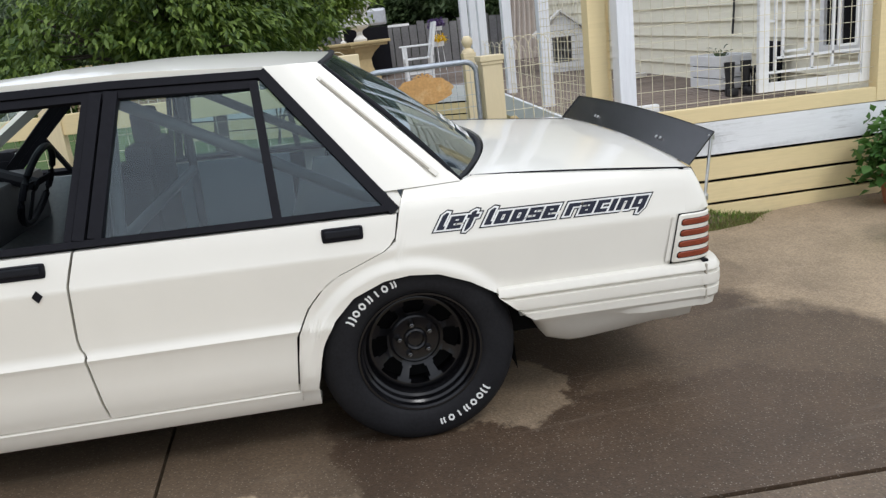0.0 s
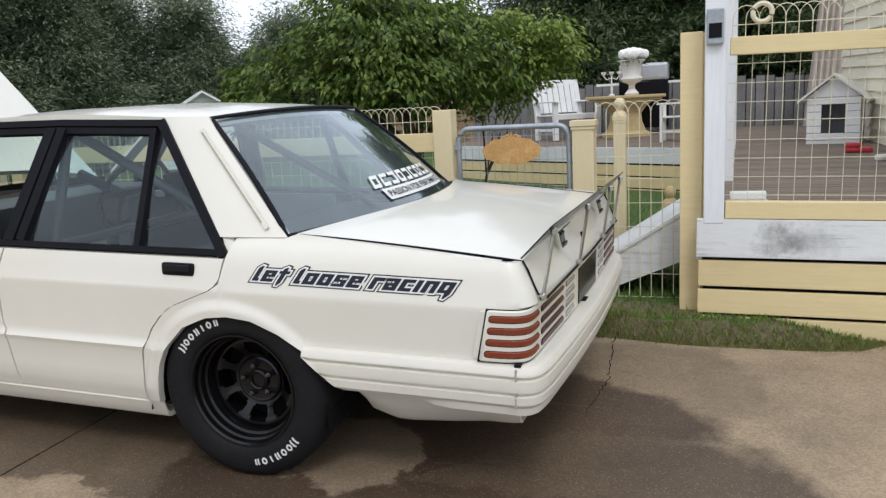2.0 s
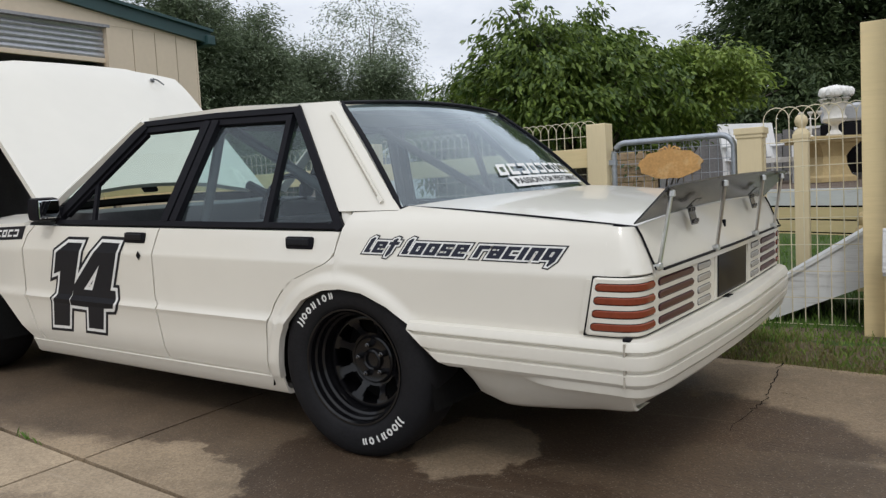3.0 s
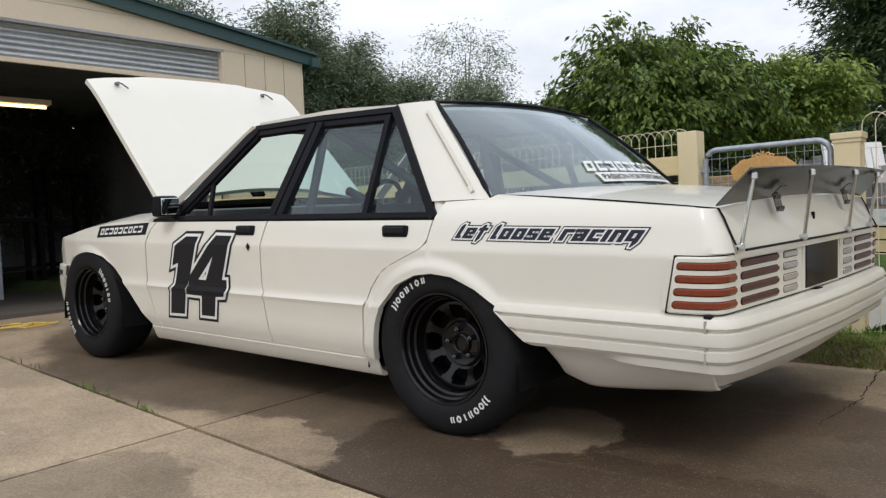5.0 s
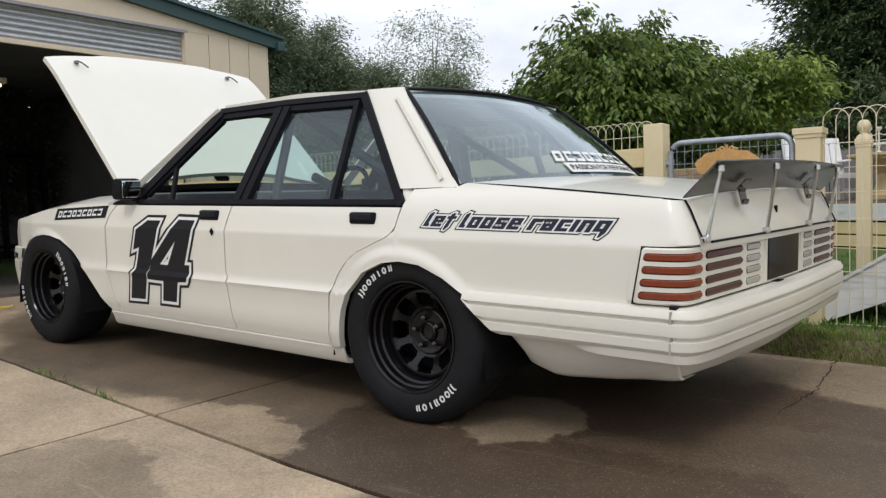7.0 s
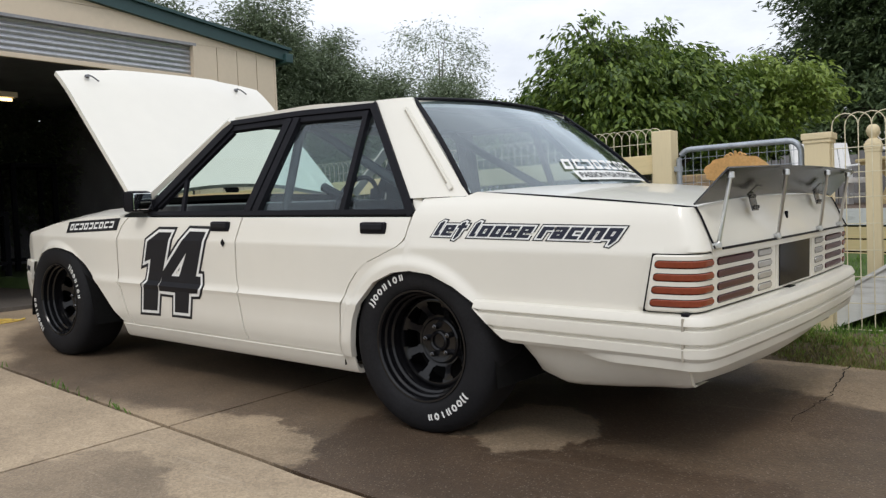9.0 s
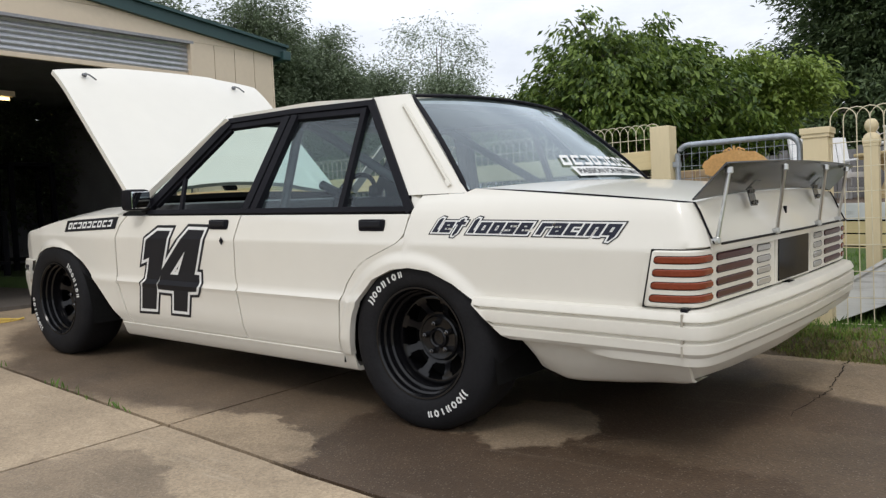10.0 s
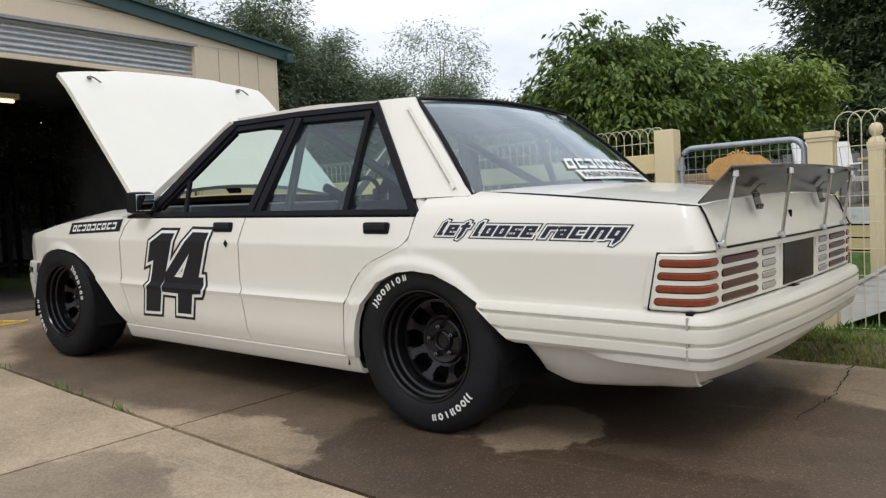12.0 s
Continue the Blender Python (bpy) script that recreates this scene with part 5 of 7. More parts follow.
for s in (LEFT, RIGHT):
    skew = Matrix(((1, 0.25, 0, 0), (0.040, 1, 0, 0), (0, 0, 1, 0), (0, 0, 0, 1)))
    if s < 0:
        m2 = Matrix.Translation((-2.605, 0.712, 0)) @ skew
    else:
        m2 = Matrix.Translation((-2.08, 0.712, 0)) @ Matrix(((-1, -0.12, 0, 0), (0.02, 1, 0, 0), (0, 0, 1, 0), (0, 0, 0, 1)))
    bm = outline([[(0, 0), (0.55, 0), (0.55, 0.064), (0, 0.064)]])
    bmesh.ops.subdivide_edges(bm, edges=bm.edges[:], cuts=6, use_grid_fill=True)
    part("sponsor_sticker", on_flank(bm, m2, s, 0.0015), M_INK, car, "black sticker with white bars")
    for bm in bar_word(0.030, 0.510, 0.014, 0.050):
        part("sticker_bar", on_flank(bm, m2, s, 0.003), M_WHITE, car)


def on_screen(bm, lift):
    for v in bm.verts:
        v.co = screen_point(v.co.x, v.co.y, lift)
    return bm


for bm in bar_word(-0.34, 0.60, 0.165, 0.262, lean=0.5):
    part("sticker_bar", on_screen(bm, 0.0065), M_WHITE, car)
bm = bmesh.new()
grid(bm, [[(v, t, 0) for v in spread(-0.28, 0.63, 16)] for t in spread(0.064, 0.15, 4)])
part("slogan_strip", on_screen(bm, 0.0065), M_WHITE, car)
bm = words("PASSION FOR PERFORMANCE", 0.1, 0.1, 0.001)
sx0, sx1, sy0, sy1 = letters(bm)
for v in bm.verts:
    v.co.x, v.co.y = lerp(-0.255, 0.60, (v.co.x - sx0) / (sx1 - sx0)), lerp(0.083, 0.130, (v.co.y - sy0) / (sy1 - sy0))
part("slogan_lettering", on_screen(bm, 0.009), M_INK, car)

# inside: dash, seat, wheel, roll cage
bm = boxes((-1.95, -1.62, -0.78, 0.78, 0.62, 0.86), bevel=0.03)
part("dashboard", bm, M_DASH, car, smooth=40)
bm = boxes((-1.10, -0.98, 0.16, 0.62, 0.42, 0.98), (-1.52, -1.0, 0.16, 0.62, 0.32, 0.44), (-1.08, -1.0, 0.27, 0.51, 0.97, 1.12), (-1.3, -0.99, 0.12, 0.20, 0.4, 0.86), (-1.3, -0.99, 0.58, 0.66, 0.4, 0.86), bevel=0.03)
part("race_seat", bm, M_DARK, car, "black racing bucket seat", smooth=40)
bm = bmesh.new()
ring = [Vector((0, 0.175 * math.cos(a), 0.175 * math.sin(a))) for a in spread(0, 2 * math.pi, 33)[:-1]]
SW = Matrix.Translation((-1.53, 0.39, 0.83)) @ pose(0, 0, 0, 0, 22, 0)
tube(bm, [SW @ p for p in ring], 0.015, 8, closed=True)
for a in (0.1, math.pi - 0.1, -math.pi / 2):
    strip(bm, [SW @ Vector((-0.01, 0.03 * math.cos(a), 0.03 * math.sin(a))), SW @ Vector((0, 0.165 * math.cos(a), 0.165 * math.sin(a)))], 0.035, 0.006, SW.to_3x3() @ Vector((1, 0, 0)))
tube(bm, [SW @ Vector((0, 0, 0)), SW @ Vector((-0.3, 0, 0))], 0.03)
part("steering_wheel", bm, M_BLACK, car, smooth=40)
bm = bmesh.new()
CAGE = [
    [(-0.93, -0.74, 0.30), (-0.93, -0.745, 0.80), (-0.92, -0.63, 1.19), (-0.92, -0.55, 1.225), (-0.92, 0.55, 1.225), (-0.92, 0.63, 1.19), (-0.93, 0.745, 0.80), (-0.93, 0.74, 0.30)],
    [(-0.92, -0.56, 1.21), (0.05, -0.56, 0.70), (0.15, -0.56, 0.60)], [(-0.92, 0.56, 1.21), (0.05, 0.56, 0.70), (0.15, 0.56, 0.60)],
    [(-0.93, -0.74, 0.78), (-0.93, 0.74, 0.78)],
]
for line in CAGE:
    tube(bm, line, 0.021, 10)
part("roll_cage", bm, M_CAGE, car, "dark grey tubular roll cage", smooth=True)
bm = boxes((-0.35, 0.30, -0.70, 0.70, 0.60, 0.78), (-0.42, -0.33, -0.70, 0.70, 0.30, 0.70))
part("rear_shelf", bm, M_DASH, car)

# the meshes are sheared so the far flank fits the camera's view
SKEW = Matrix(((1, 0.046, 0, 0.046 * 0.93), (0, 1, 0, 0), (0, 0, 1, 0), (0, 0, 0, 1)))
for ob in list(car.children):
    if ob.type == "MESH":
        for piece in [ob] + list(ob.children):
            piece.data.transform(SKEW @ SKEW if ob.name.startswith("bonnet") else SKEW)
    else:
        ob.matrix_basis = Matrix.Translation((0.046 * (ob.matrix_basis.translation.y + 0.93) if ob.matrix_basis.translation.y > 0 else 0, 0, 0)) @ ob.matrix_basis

# ---- ground and drive ----
def bank(y, x=0.0):
    """The verge climbs from the concrete to the foot of porch and fence; the lawn beyond is raised to fit the camera's
    view.
    """
    fade = curve_at(x, [1.9, 2.45], [1.0, 0.0]) if y < 1.6 else 1.0
    return fade * curve_at(y, [0.86, 0.91, 1.0, 1.5, 7.5, 12.0], [0.0, 0.035, 0.125, 0.115, 0.28, 0.36])


bm = bmesh.new()
xs = [-60, -30, -15, -9] + spread(-6.5, 6.5, 40) + [9, 15, 30, 60]
ys = [-60, -30, -15, -8] + spread(-5, 0.80, 16) + [0.86, 0.885, 0.91, 0.94, 0.97, 1.0, 1.05, 1.12] + spread(1.25, 12, 32) + [16, 30, 60]
rows = []
for x in xs:
    row = []
    for y in ys:
        z = ground_z(x, y) - 0.035
        z += bank(y, x)
        row.append((x, y, z))
    rows.append(row)
grid(bm, rows)
ground = solo("ground", bm, M_LAWN, Matrix.Identity(4), "green lawn and soil around the drive", "ground", kind="structure", smooth=True)


def edge_y(x):
    """Far edge of the drive beside the house."""
    return curve_at(x, [-5.2, 0.5, 0.85, 1.2, 1.5, 2.1, 2.33, 2.45, 2.6, 6.0], [1.0, 1.0, 0.94, 0.86, 0.80, 0.79, 0.84, 0.97, 1.016, 1.016])


bm = bmesh.new()
grid(bm, [[(x, y, ground_z(x, y) - 0.035 + bank(y, x) + 0.006 + 0.008 * noise.noise((x * 7, y * 7, 0))) for y in (0.76, 0.80, 0.84, 0.87, 0.90, 0.94, 0.98, 1.03, 1.10, 1.3)] for x in spread(-0.2, 2.6, 60)])
solo("verge", bm, M_SOIL, Matrix.Identity(4), "dry brown soil verge under the grass", "soil", kind="structure", smooth=True)


def slab(name, x0, x1, y0, y1, mat, label):
    """A concrete bay between two lines y0(x), y1(x), following the fall of the drive."""
    bm = bmesh.new()
    cols = max(4, int((x1 - x0) / 0.12))
    rows = []
    for x in spread(x0, x1, cols):
        a, b = y0(x), y1(x)
        row = []
        for i, t in enumerate(spread(0, 1, 24)):
            y = lerp(a, b, t)
            row.append((x, y, ground_z(x, y) + 0.003 * noise.noise((x * 1.3, y * 1.3, 0.0))))
        rows.append(row)
    shell(bm, rows, (0, 0, -0.12))
    return solo(name, bm, mat, Matrix.Identity(4), label, "pavement", kind="structure", smooth=25)


joint_y = lambda x: -1.475 - 0.078 * x
slab("driveway", -5.7, -0.925, lambda x: joint_y(x) + 0.006, edge_y, M_CONC, "brown stained concrete drive bay under the car")
slab("driveway", -0.913, 6.5, lambda x: joint_y(x) + 0.006, edge_y, M_CONC, "brown stained concrete drive bay under the car")
slab("driveway", -5.7, -0.945, lambda x: -5.5, lambda x: joint_y(x) - 0.014 + 0.006 * noise.noise((x * 5, 0, 0)), M_CONC2, "pale dry concrete drive bay")
slab("driveway", -0.931, 6.5, lambda x: -5.5, lambda x: joint_y(x) - 0.014 + 0.006 * noise.noise((x * 5, 0, 0)), M_CONC2, "pale dry concrete drive bay")


def crack(pts, width, seed):
    """An open crack: a ragged dark line lying in the slab's surface."""
    rnd = random.Random(seed)
    fine = []
    for a, b in zip(pts, pts[1:]):
        for t in spread(0, 1, 8)[:-1]:
            fine.append((lerp(a[0], b[0], t) + rnd.gauss(0, 0.007), lerp(a[1], b[1], t) + rnd.gauss(0, 0.007)))
    fine.append(pts[-1])
    bm = bmesh.new()
    k = len(fine)
    rows = []
    for i, (x, y) in enumerate(fine):
        wd = width * (1 - 0.7 * i / k) * rnd.uniform(0.6, 1.3)
        z = ground_z(x, y) + 0.003 * noise.noise((x * 1.3, y * 1.3, 0.0)) + 0.0022
        rows.append([(x - wd * 0.7, y + wd * 0.7, z), (x + wd * 0.7, y - wd * 0.7, z)])
    grid(bm, rows)
    return bm


drive = [ob for ob in scene.objects if ob.name.startswith("driveway")]
part("crack", crack([(1.13, 1.03), (1.12, 0.78), (1.14, 0.50), (1.15, 0.26), (1.13, 0.10), (1.11, -0.17)], 0.0045, 1), M_DARK, drive[1])
part("crack", crack([(1.14, 0.42), (1.26, 0.36), (1.42, 0.20)], 0.003, 2), M_DARK, drive[1])


def blades(name, area, count, mat, label, h0, h1, seed, ground_up=0.0):
    """Loose blades of grass over an area given by a function that picks points."""
    rnd = random.Random(seed)
    vs, fs = [], []
    for i in range(count):
        x, y = area(rnd)
        z = ground_z(x, y) - 0.035 + bank(y, x) + ground_up
        h, a, w = rnd.uniform(h0, h1), rnd.uniform(0, 6.28), rnd.uniform(0.002, 0.0045)
        lean = rnd.uniform(0.1, 0.7) * h
        dx, dy, b = math.cos(a), math.sin(a), rnd.uniform(0, 6.28)
        k = len(vs)
        vs += [(x - dx * w, y - dy * w, z), (x + dx * w, y + dy * w, z), (x + math.cos(b) * lean * 0.4 + dx * w * 0.7, y + math.sin(b) * lean * 0.4 + dy * w * 0.7, z + h * 0.6), (x + math.cos(b) * lean, y + math.sin(b) * lean, z + h)]
        fs += [(k, k + 1, k + 2), (k, k + 2, k + 3)]
    me = bpy.data.meshes.new(name)
    me.from_pydata(vs, [], fs)
    me.materials.append(mat)
    return tagged(new(name, me), label, "grass", kind="stuff")


def strip_area(r):
    x = r.uniform(0.2, 2.55)
    e = edge_y(x)
    return x, e - 0.03 + abs(r.gauss(0, 0.17)) if x < 1.5 else e - 0.03 + r.random() ** 1.3 * max(0.05, 1.03 - e + 0.04)


blades("grass_strip", strip_area, 8000, M_VERGE, "unmown green grass strip beside the concrete", 0.012, 0.042, 3)
blades("dry_grass", lambda r: (lambda x: (x, edge_y(x) - 0.04 + abs(r.gauss(0, 0.09))))(0.3 + 2.2 * r.random() ** 0.6), 11000, M_DRYGRASS, "dry yellow grass on the concrete edge", 0.01, 0.045, 4)
blades("lawn_grass", lambda r: (r.uniform(-5.0, 1.5), 1.2 + r.random() ** 1.4 * 4.5), 22000, M_GRASS, "short green lawn behind the fence", 0.02, 0.06, 5)
blades("joint_weeds", lambda r: (lambda x: (x, joint_y(x) + r.gauss(0, 0.008)))(r.choice((-1.95, -1.6, -1.35, -2.7, -3.1)) + r.gauss(0, 0.09)), 42, M_GRASS, "small weeds growing in the slab joint", 0.015, 0.05, 6, 0.03)

# ---- side fence, gate and posts along y = 1.42 ----
FY = 1.42


def arch_wire(bm, x0, x1, z0, z1, y, pitch=0.105, r=0.0022, legs=0.0):
    """Hooped garden wire: overlapping round-topped loops over two cross wires."""
    x = x0
    while x < x1 - 0.02:
        w = pitch
        top = z1 - w * 0.5
        pts = [(x, y, legs or z0)] + [(x + w / 2 - math.cos(a) * w / 2, y, top + math.sin(a) * w / 2) for a in spread(0, math.pi, 9)] + [(x + w, y, legs or z0)]
        tube(bm, pts, r, 5)
        x += pitch * 0.5
    tube(bm, [(x0, y, z1 - 0.09), (x1, y, z1 - 0.09)], r, 5)
    return bm


def mesh_wire(bm, x0, x1, z0, z1, y, px, pz, r=0.0019, swap=False):
    f = (lambda a, b: (y, a, b)) if swap else (lambda a, b: (a, y, b))
    n = int((x1 - x0) / px)
    for i in range(n + 1):
        x = x0 + (i + 0.5) * (x1 - x0) / (n + 1)
        tube(bm, [f(x, z0), f(x, z1)], r, 5)
    n = int((z1 - z0) / pz)
    for i in range(n + 1):
        z = z0 + (i + 0.5) * (z1 - z0) / (n + 1)
        tube(bm, [f(x0, z), f(x1, z)], r, 5)
    return bm


def post(name, x, y, w, z0, z1, mat, label, cap=0.0, ball=False, d=None):
    p = root(name, Matrix.Translation((x, y, z0)), label, "post", group="timber posts of the yard")
    d = d or w
    bm = bmesh.new()
    box(bm, -w / 2, w / 2, -d / 2, d / 2, 0, z1 - z0, bevel=0.005)
    part("shaft", bm, mat, p)
    h = z1 - z0
    if cap:
        bm = boxes((-w / 2 - cap, w / 2 + cap, -d / 2 - cap, d / 2 + cap, h - 0.03, h + 0.004), (-w / 2 - cap * 0.5, w / 2 + cap * 0.5, -d / 2 - cap * 0.5, d / 2 + cap * 0.5, h - 0.05, h - 0.028), bevel=0.004)
        part("cap", bm, mat, p)
    if ball:
        bm = bmesh.new()
        lathe(bm, [(0.0, 0.125), (0.02, 0.122), (0.034, 0.108), (0.042, 0.085), (0.038, 0.062), (0.026, 0.044), (0.022, 0.036), (0.034, 0.028), (0.046, 0.016), (0.050, 0.0)], seg=20, m=Matrix.Translation((0, 0, h + 0.003)))
        part("ball_finial", bm, mat, p, smooth=True)
    return p


post("gate_post", 0.05, FY, 0.12, 0.02, 1.268, M_POSTCREAM, "square cream timber post hanging the garden gate")
post("gate_post", 0.905, FY, 0.125, 0.02, 1.165, M_POSTCREAM, "cream timber gate post with moulded cap", cap=0.013)
post("newel_post", 1.01, 2.48, 0.085, 0.03, 1.16, M_POSTCREAM, "cream stair newel post with ball finial", cap=0.006, ball=True)
post("corner_post", 1.503, 1.20, 0.112, 0.02, 1.60, M_YELLOW, "tall cream yellow timber corner post of wire fence", d=0.10)
post("corner_post", 1.590, 1.28, 0.06, 0.02, 1.60, M_YELLOW, "narrow cream yellow timber post beside taller post")

fence = root("garden_fence", Matrix.Identity(4), "cream timber rail fence with hooped wire top", "fence")
for x in (-1.65, -3.35, -4.85):
    bm = boxes((x - 0.05, x + 0.05, FY - 0.05, FY + 0.05, 0.05, 1.28), bevel=0.005)
    part("fence_post", bm, M_POSTCREAM, fence)
for a, b in ((-1.60, -0.01), (-3.30, -1.70), (-4.80, -3.40)):
    part("rail", boxes((a, b, FY - 0.03, FY + 0.02, 1.015, 1.13), bevel=0.004), M_YELLOW, fence)
    part("low_rail", boxes((a, b, FY - 0.02, FY + 0.02, 0.42, 0.50), bevel=0.004), M_YELLOW, fence)
    part("hooped_wire", arch_wire(bmesh.new(), a + 0.01, b - 0.01, 1.12, 1.292, FY - 0.005), M_WIRE, fence)
    part("wire_mesh", mesh_wire(bmesh.new(), a, b, 0.12, 1.02, FY + 0.024, 0.075, 0.1), M_WIRE, fence)

panel = root("wire_fence_panel", Matrix.Identity(4), "hooped cream wire panel between gate post and corner", "fence")
x = 0.97
while x < 1.42:
    bm = bmesh.new()
    tube(bm, [(x, FY - 0.01, 0.06)] + [(x + 0.0625 - 0.0625 * math.cos(a), FY - 0.01, 1.1995 + 0.0625 * math.sin(a)) for a in spread(0, math.pi, 9)] + [(x + 0.125, FY - 0.01, 0.06)], 0.0027, 5)
    part("hoop", bm, M_WIRE, panel)
    x += 0.0625
for z in (0.12, 0.26, 0.40, 0.54, 0.68, 0.82, 0.95, 1.08):
    part("cross_wire", tube(bmesh.new(), [(0.965, FY - 0.012, z), (1.445, FY - 0.012, z)], 0.0022, 5), M_WIRE, panel)

gate = root("garden_gate", Matrix.Identity(4), "galvanised tube gate with wire mesh infill", "gate")
bm = bmesh.new()
c = 0.07
pts = [(0.135, FY, 0.10)] + [(0.135, FY, 1.155 - c)] + [(0.135 + c - c * math.cos(a), FY, 1.145 - c + c * math.sin(a)) for a in spread(0.3, math.pi / 2, 5)]
pts += [(0.815 - c + c * math.sin(a), FY, 1.145 - c + c * math.cos(a)) for a in spread(0.0, math.pi / 2 - 0.3, 5)] + [(0.815, FY, 1.155 - c), (0.815, FY, 0.10)]
tube(bm, pts, 0.0165, 12)
part("tube_frame", bm, M_GALV, gate, smooth=True)
part("wire_mesh", mesh_wire(bmesh.new(), 0.15, 0.80, 0.10, 1.13, FY, 0.05, 0.075, 0.0016), M_GALV, gate)
for z in (0.3, 1.02):
    part("hinge", boxes((0.10, 0.15, FY - 0.02, FY + 0.02, z, z + 0.03)), M_GALV, gate)

bm = bmesh.new()
ring = []
for i in range(48):
    a = 2 * math.pi * i / 48
    wob = 1 + 0.03 * math.sin(a * 9) + 0.02 * math.sin(a * 14 + 1)
    ring.append((0.178 * math.cos(a) * wob, 0.082 * math.sin(a) * wob))
f0 = [bm.verts.new((x, -0.012, z)) for x, z in ring]
f1 = [bm.verts.new((x, 0.006, z)) for x, z in ring]
bm.faces.new(f0)
bm.faces.new(f1[::-1])
for i in range(48):
    bm.faces.new((f0[i], f1[i], f1[(i + 1) % 48], f0[(i + 1) % 48]))
sign = root("gate_sign", Matrix.Translation((0.475, FY - 0.03, 1.005)), "weathered oval orange timber sign hung on gate", "sign")
part("board", bm, M_SIGNWOOD, sign)
bm = bmesh.new()
for sx in (-1, 1):
    tube(bm, [(sx * (0.012 + 0.03 * t), -0.006, 0.082 + 0.014 * math.sin(3.2 * t)) for t in spread(0, 1, 8)], 0.006, 6)
    tube(bm, [(sx * (0.03 + 0.03 * t), -0.006, 0.078 + 0.010 * math.sin(3.2 * t)) for t in spread(0, 1, 8)], 0.005, 6)
tube(bm, [(0, -0.006, 0.08), (0, -0.006, 0.108)], 0.008, 8)
part("carved_crest", bm, M_SIGNWOOD, sign)

# ---- porch ----
PY = 1.02
DECK = 0.61


def deck_z(y):
    """Height of the decking, tilted up towards the back of the yard to fit the camera's view."""
    return DECK - 0.008 + 0.0245 * (y - PY)


def deck_x(y):
    """The yard edge of the decking."""
    return 1.55 + 0.048 * (y - 1.05)


def along_deck(bm):
    """Lean boards laid along y to the line and rise of the deck edge."""
    for v in bm.verts:
        v.co.x += deck_x(v.co.y) - 1.55
        v.co.z += deck_z(v.co.y) - DECK
    return bm


# the porch front is tilted one degree to fit the camera's view
FALL = Matrix.Translation((1.55, 0, 0.6)) @ pose(0, 0, 0, 0, 1.0, 0) @ Matrix.Translation((-1.55, 0, -0.6))
porch = root("porch_skirt", FALL, "worn white fascia over cream yellow skirting boards", "porch", kind="structure")
for nm, z0, z1, mat, y in (("fascia_board", 0.443, 0.645, M_WHITEWOOD, PY - 0.012), ("skirt_board", 0.286, 0.424, M_YELLOW, PY), ("skirt_board", 0.140, 0.266, M_YELLOW, PY + 0.002), ("skirt_board", -0.005, 0.122, M_YELLOW, PY + 0.004)):
    bm = bmesh.new()
    x0 = 1.548 if z0 < 0.4 else 1.535
    box(bm, x0, 3.40, y, y + 0.026, z0, z1, bevel=0.004)
    part(nm, bm, mat, porch)
# near-black sheet behind the boards stands in for shade under the porch
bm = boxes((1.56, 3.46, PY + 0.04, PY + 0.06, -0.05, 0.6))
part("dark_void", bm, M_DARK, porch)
part("side_fascia", along_deck(boxes((1.535, 1.565, PY + 0.03, 5.52, 0.428, 0.62), bevel=0.003)), M_WHITEWOOD, porch)
for z0, z1 in ((0.27, 0.41), (0.12, 0.255), (-0.02, 0.105)):
    part("side_skirt", along_deck(boxes((1.553, 1.578, PY + 0.04, 5.52, z0, z1), bevel=0.003)), M_YELLOW, porch)

rail = root("porch_screen", FALL, "cream yellow timber frame filled with wire mesh", "fence")
part("bottom_rail", boxes((1.672, 3.26, PY - 0.015, PY + 0.045, 0.648, 0.736), bevel=0.004), M_YELLOW, rail)
part("top_rail", boxes((1.672, 3.36, PY - 0.015, PY + 0.045, 1.466, 1.553), bevel=0.004), M_YELLOW, rail)
part("end_post", boxes((3.25, 3.36, PY - 0.02, PY + 0.06, 0.65, 1.75), bevel=0.004), M_YELLOW, rail)
part("wire_mesh", mesh_wire(bmesh.new(), 1.67, 3.26, 0.72, 1.47, PY + 0.02, 0.0745, 0.098, 0.0017), M_WIRE, rail)
part("hooped_wire", arch_wire(bmesh.new(), 1.68, 3.26, 1.545, 1.70, PY + 0.01, pitch=0.12, r=0.0024), M_WIRE, rail)
bm = bmesh.new()
tube(bm, [(1.83 + 0.043 * math.cos(a), PY - 0.02, 1.655 + 0.043 * math.sin(a)) for a in spread(0, 2 * math.pi, 25)[:-1]], 0.012, 8, closed=True)
solo("horseshoe_ring", bm, M_WIRE, Matrix.Identity(4), "cream ring hung on the hooped wire", "ring", smooth=True)
part("side_mesh", mesh_wire(bmesh.new(), PY + 0.1, 2.6, 0.63, 1.72, 1.60, 0.075, 0.06, 0.002, swap=True), M_WIRE, rail)

post("verandah_post", 1.618, PY + 0.035, 0.10, 0.62, 2.7, M_WHITEPOST, "white painted timber verandah post at porch corner")
for y in (2.90, 4.23, 5.48, 6.02, 6.65):
    post("verandah_post", deck_x(y) + 0.10, y, 0.088, deck_z(y) - 0.03, 2.7, M_WHITEPOST, "white painted timber verandah post along deck edge")
bm = boxes((-0.04, 0.04, -0.035, 0.0, 0, 0.17), bevel=0.006)
meter = root("post_lamp_box", Matrix.Translation((1.615, PY - 0.018, 1.52)), "small grey plastic box screwed to post", "box")
part("case", bm, M_GALV, meter)
part("window", boxes((-0.03, 0.03, -0.04, -0.034, 0.03, 0.10)), M_BLACK, meter)

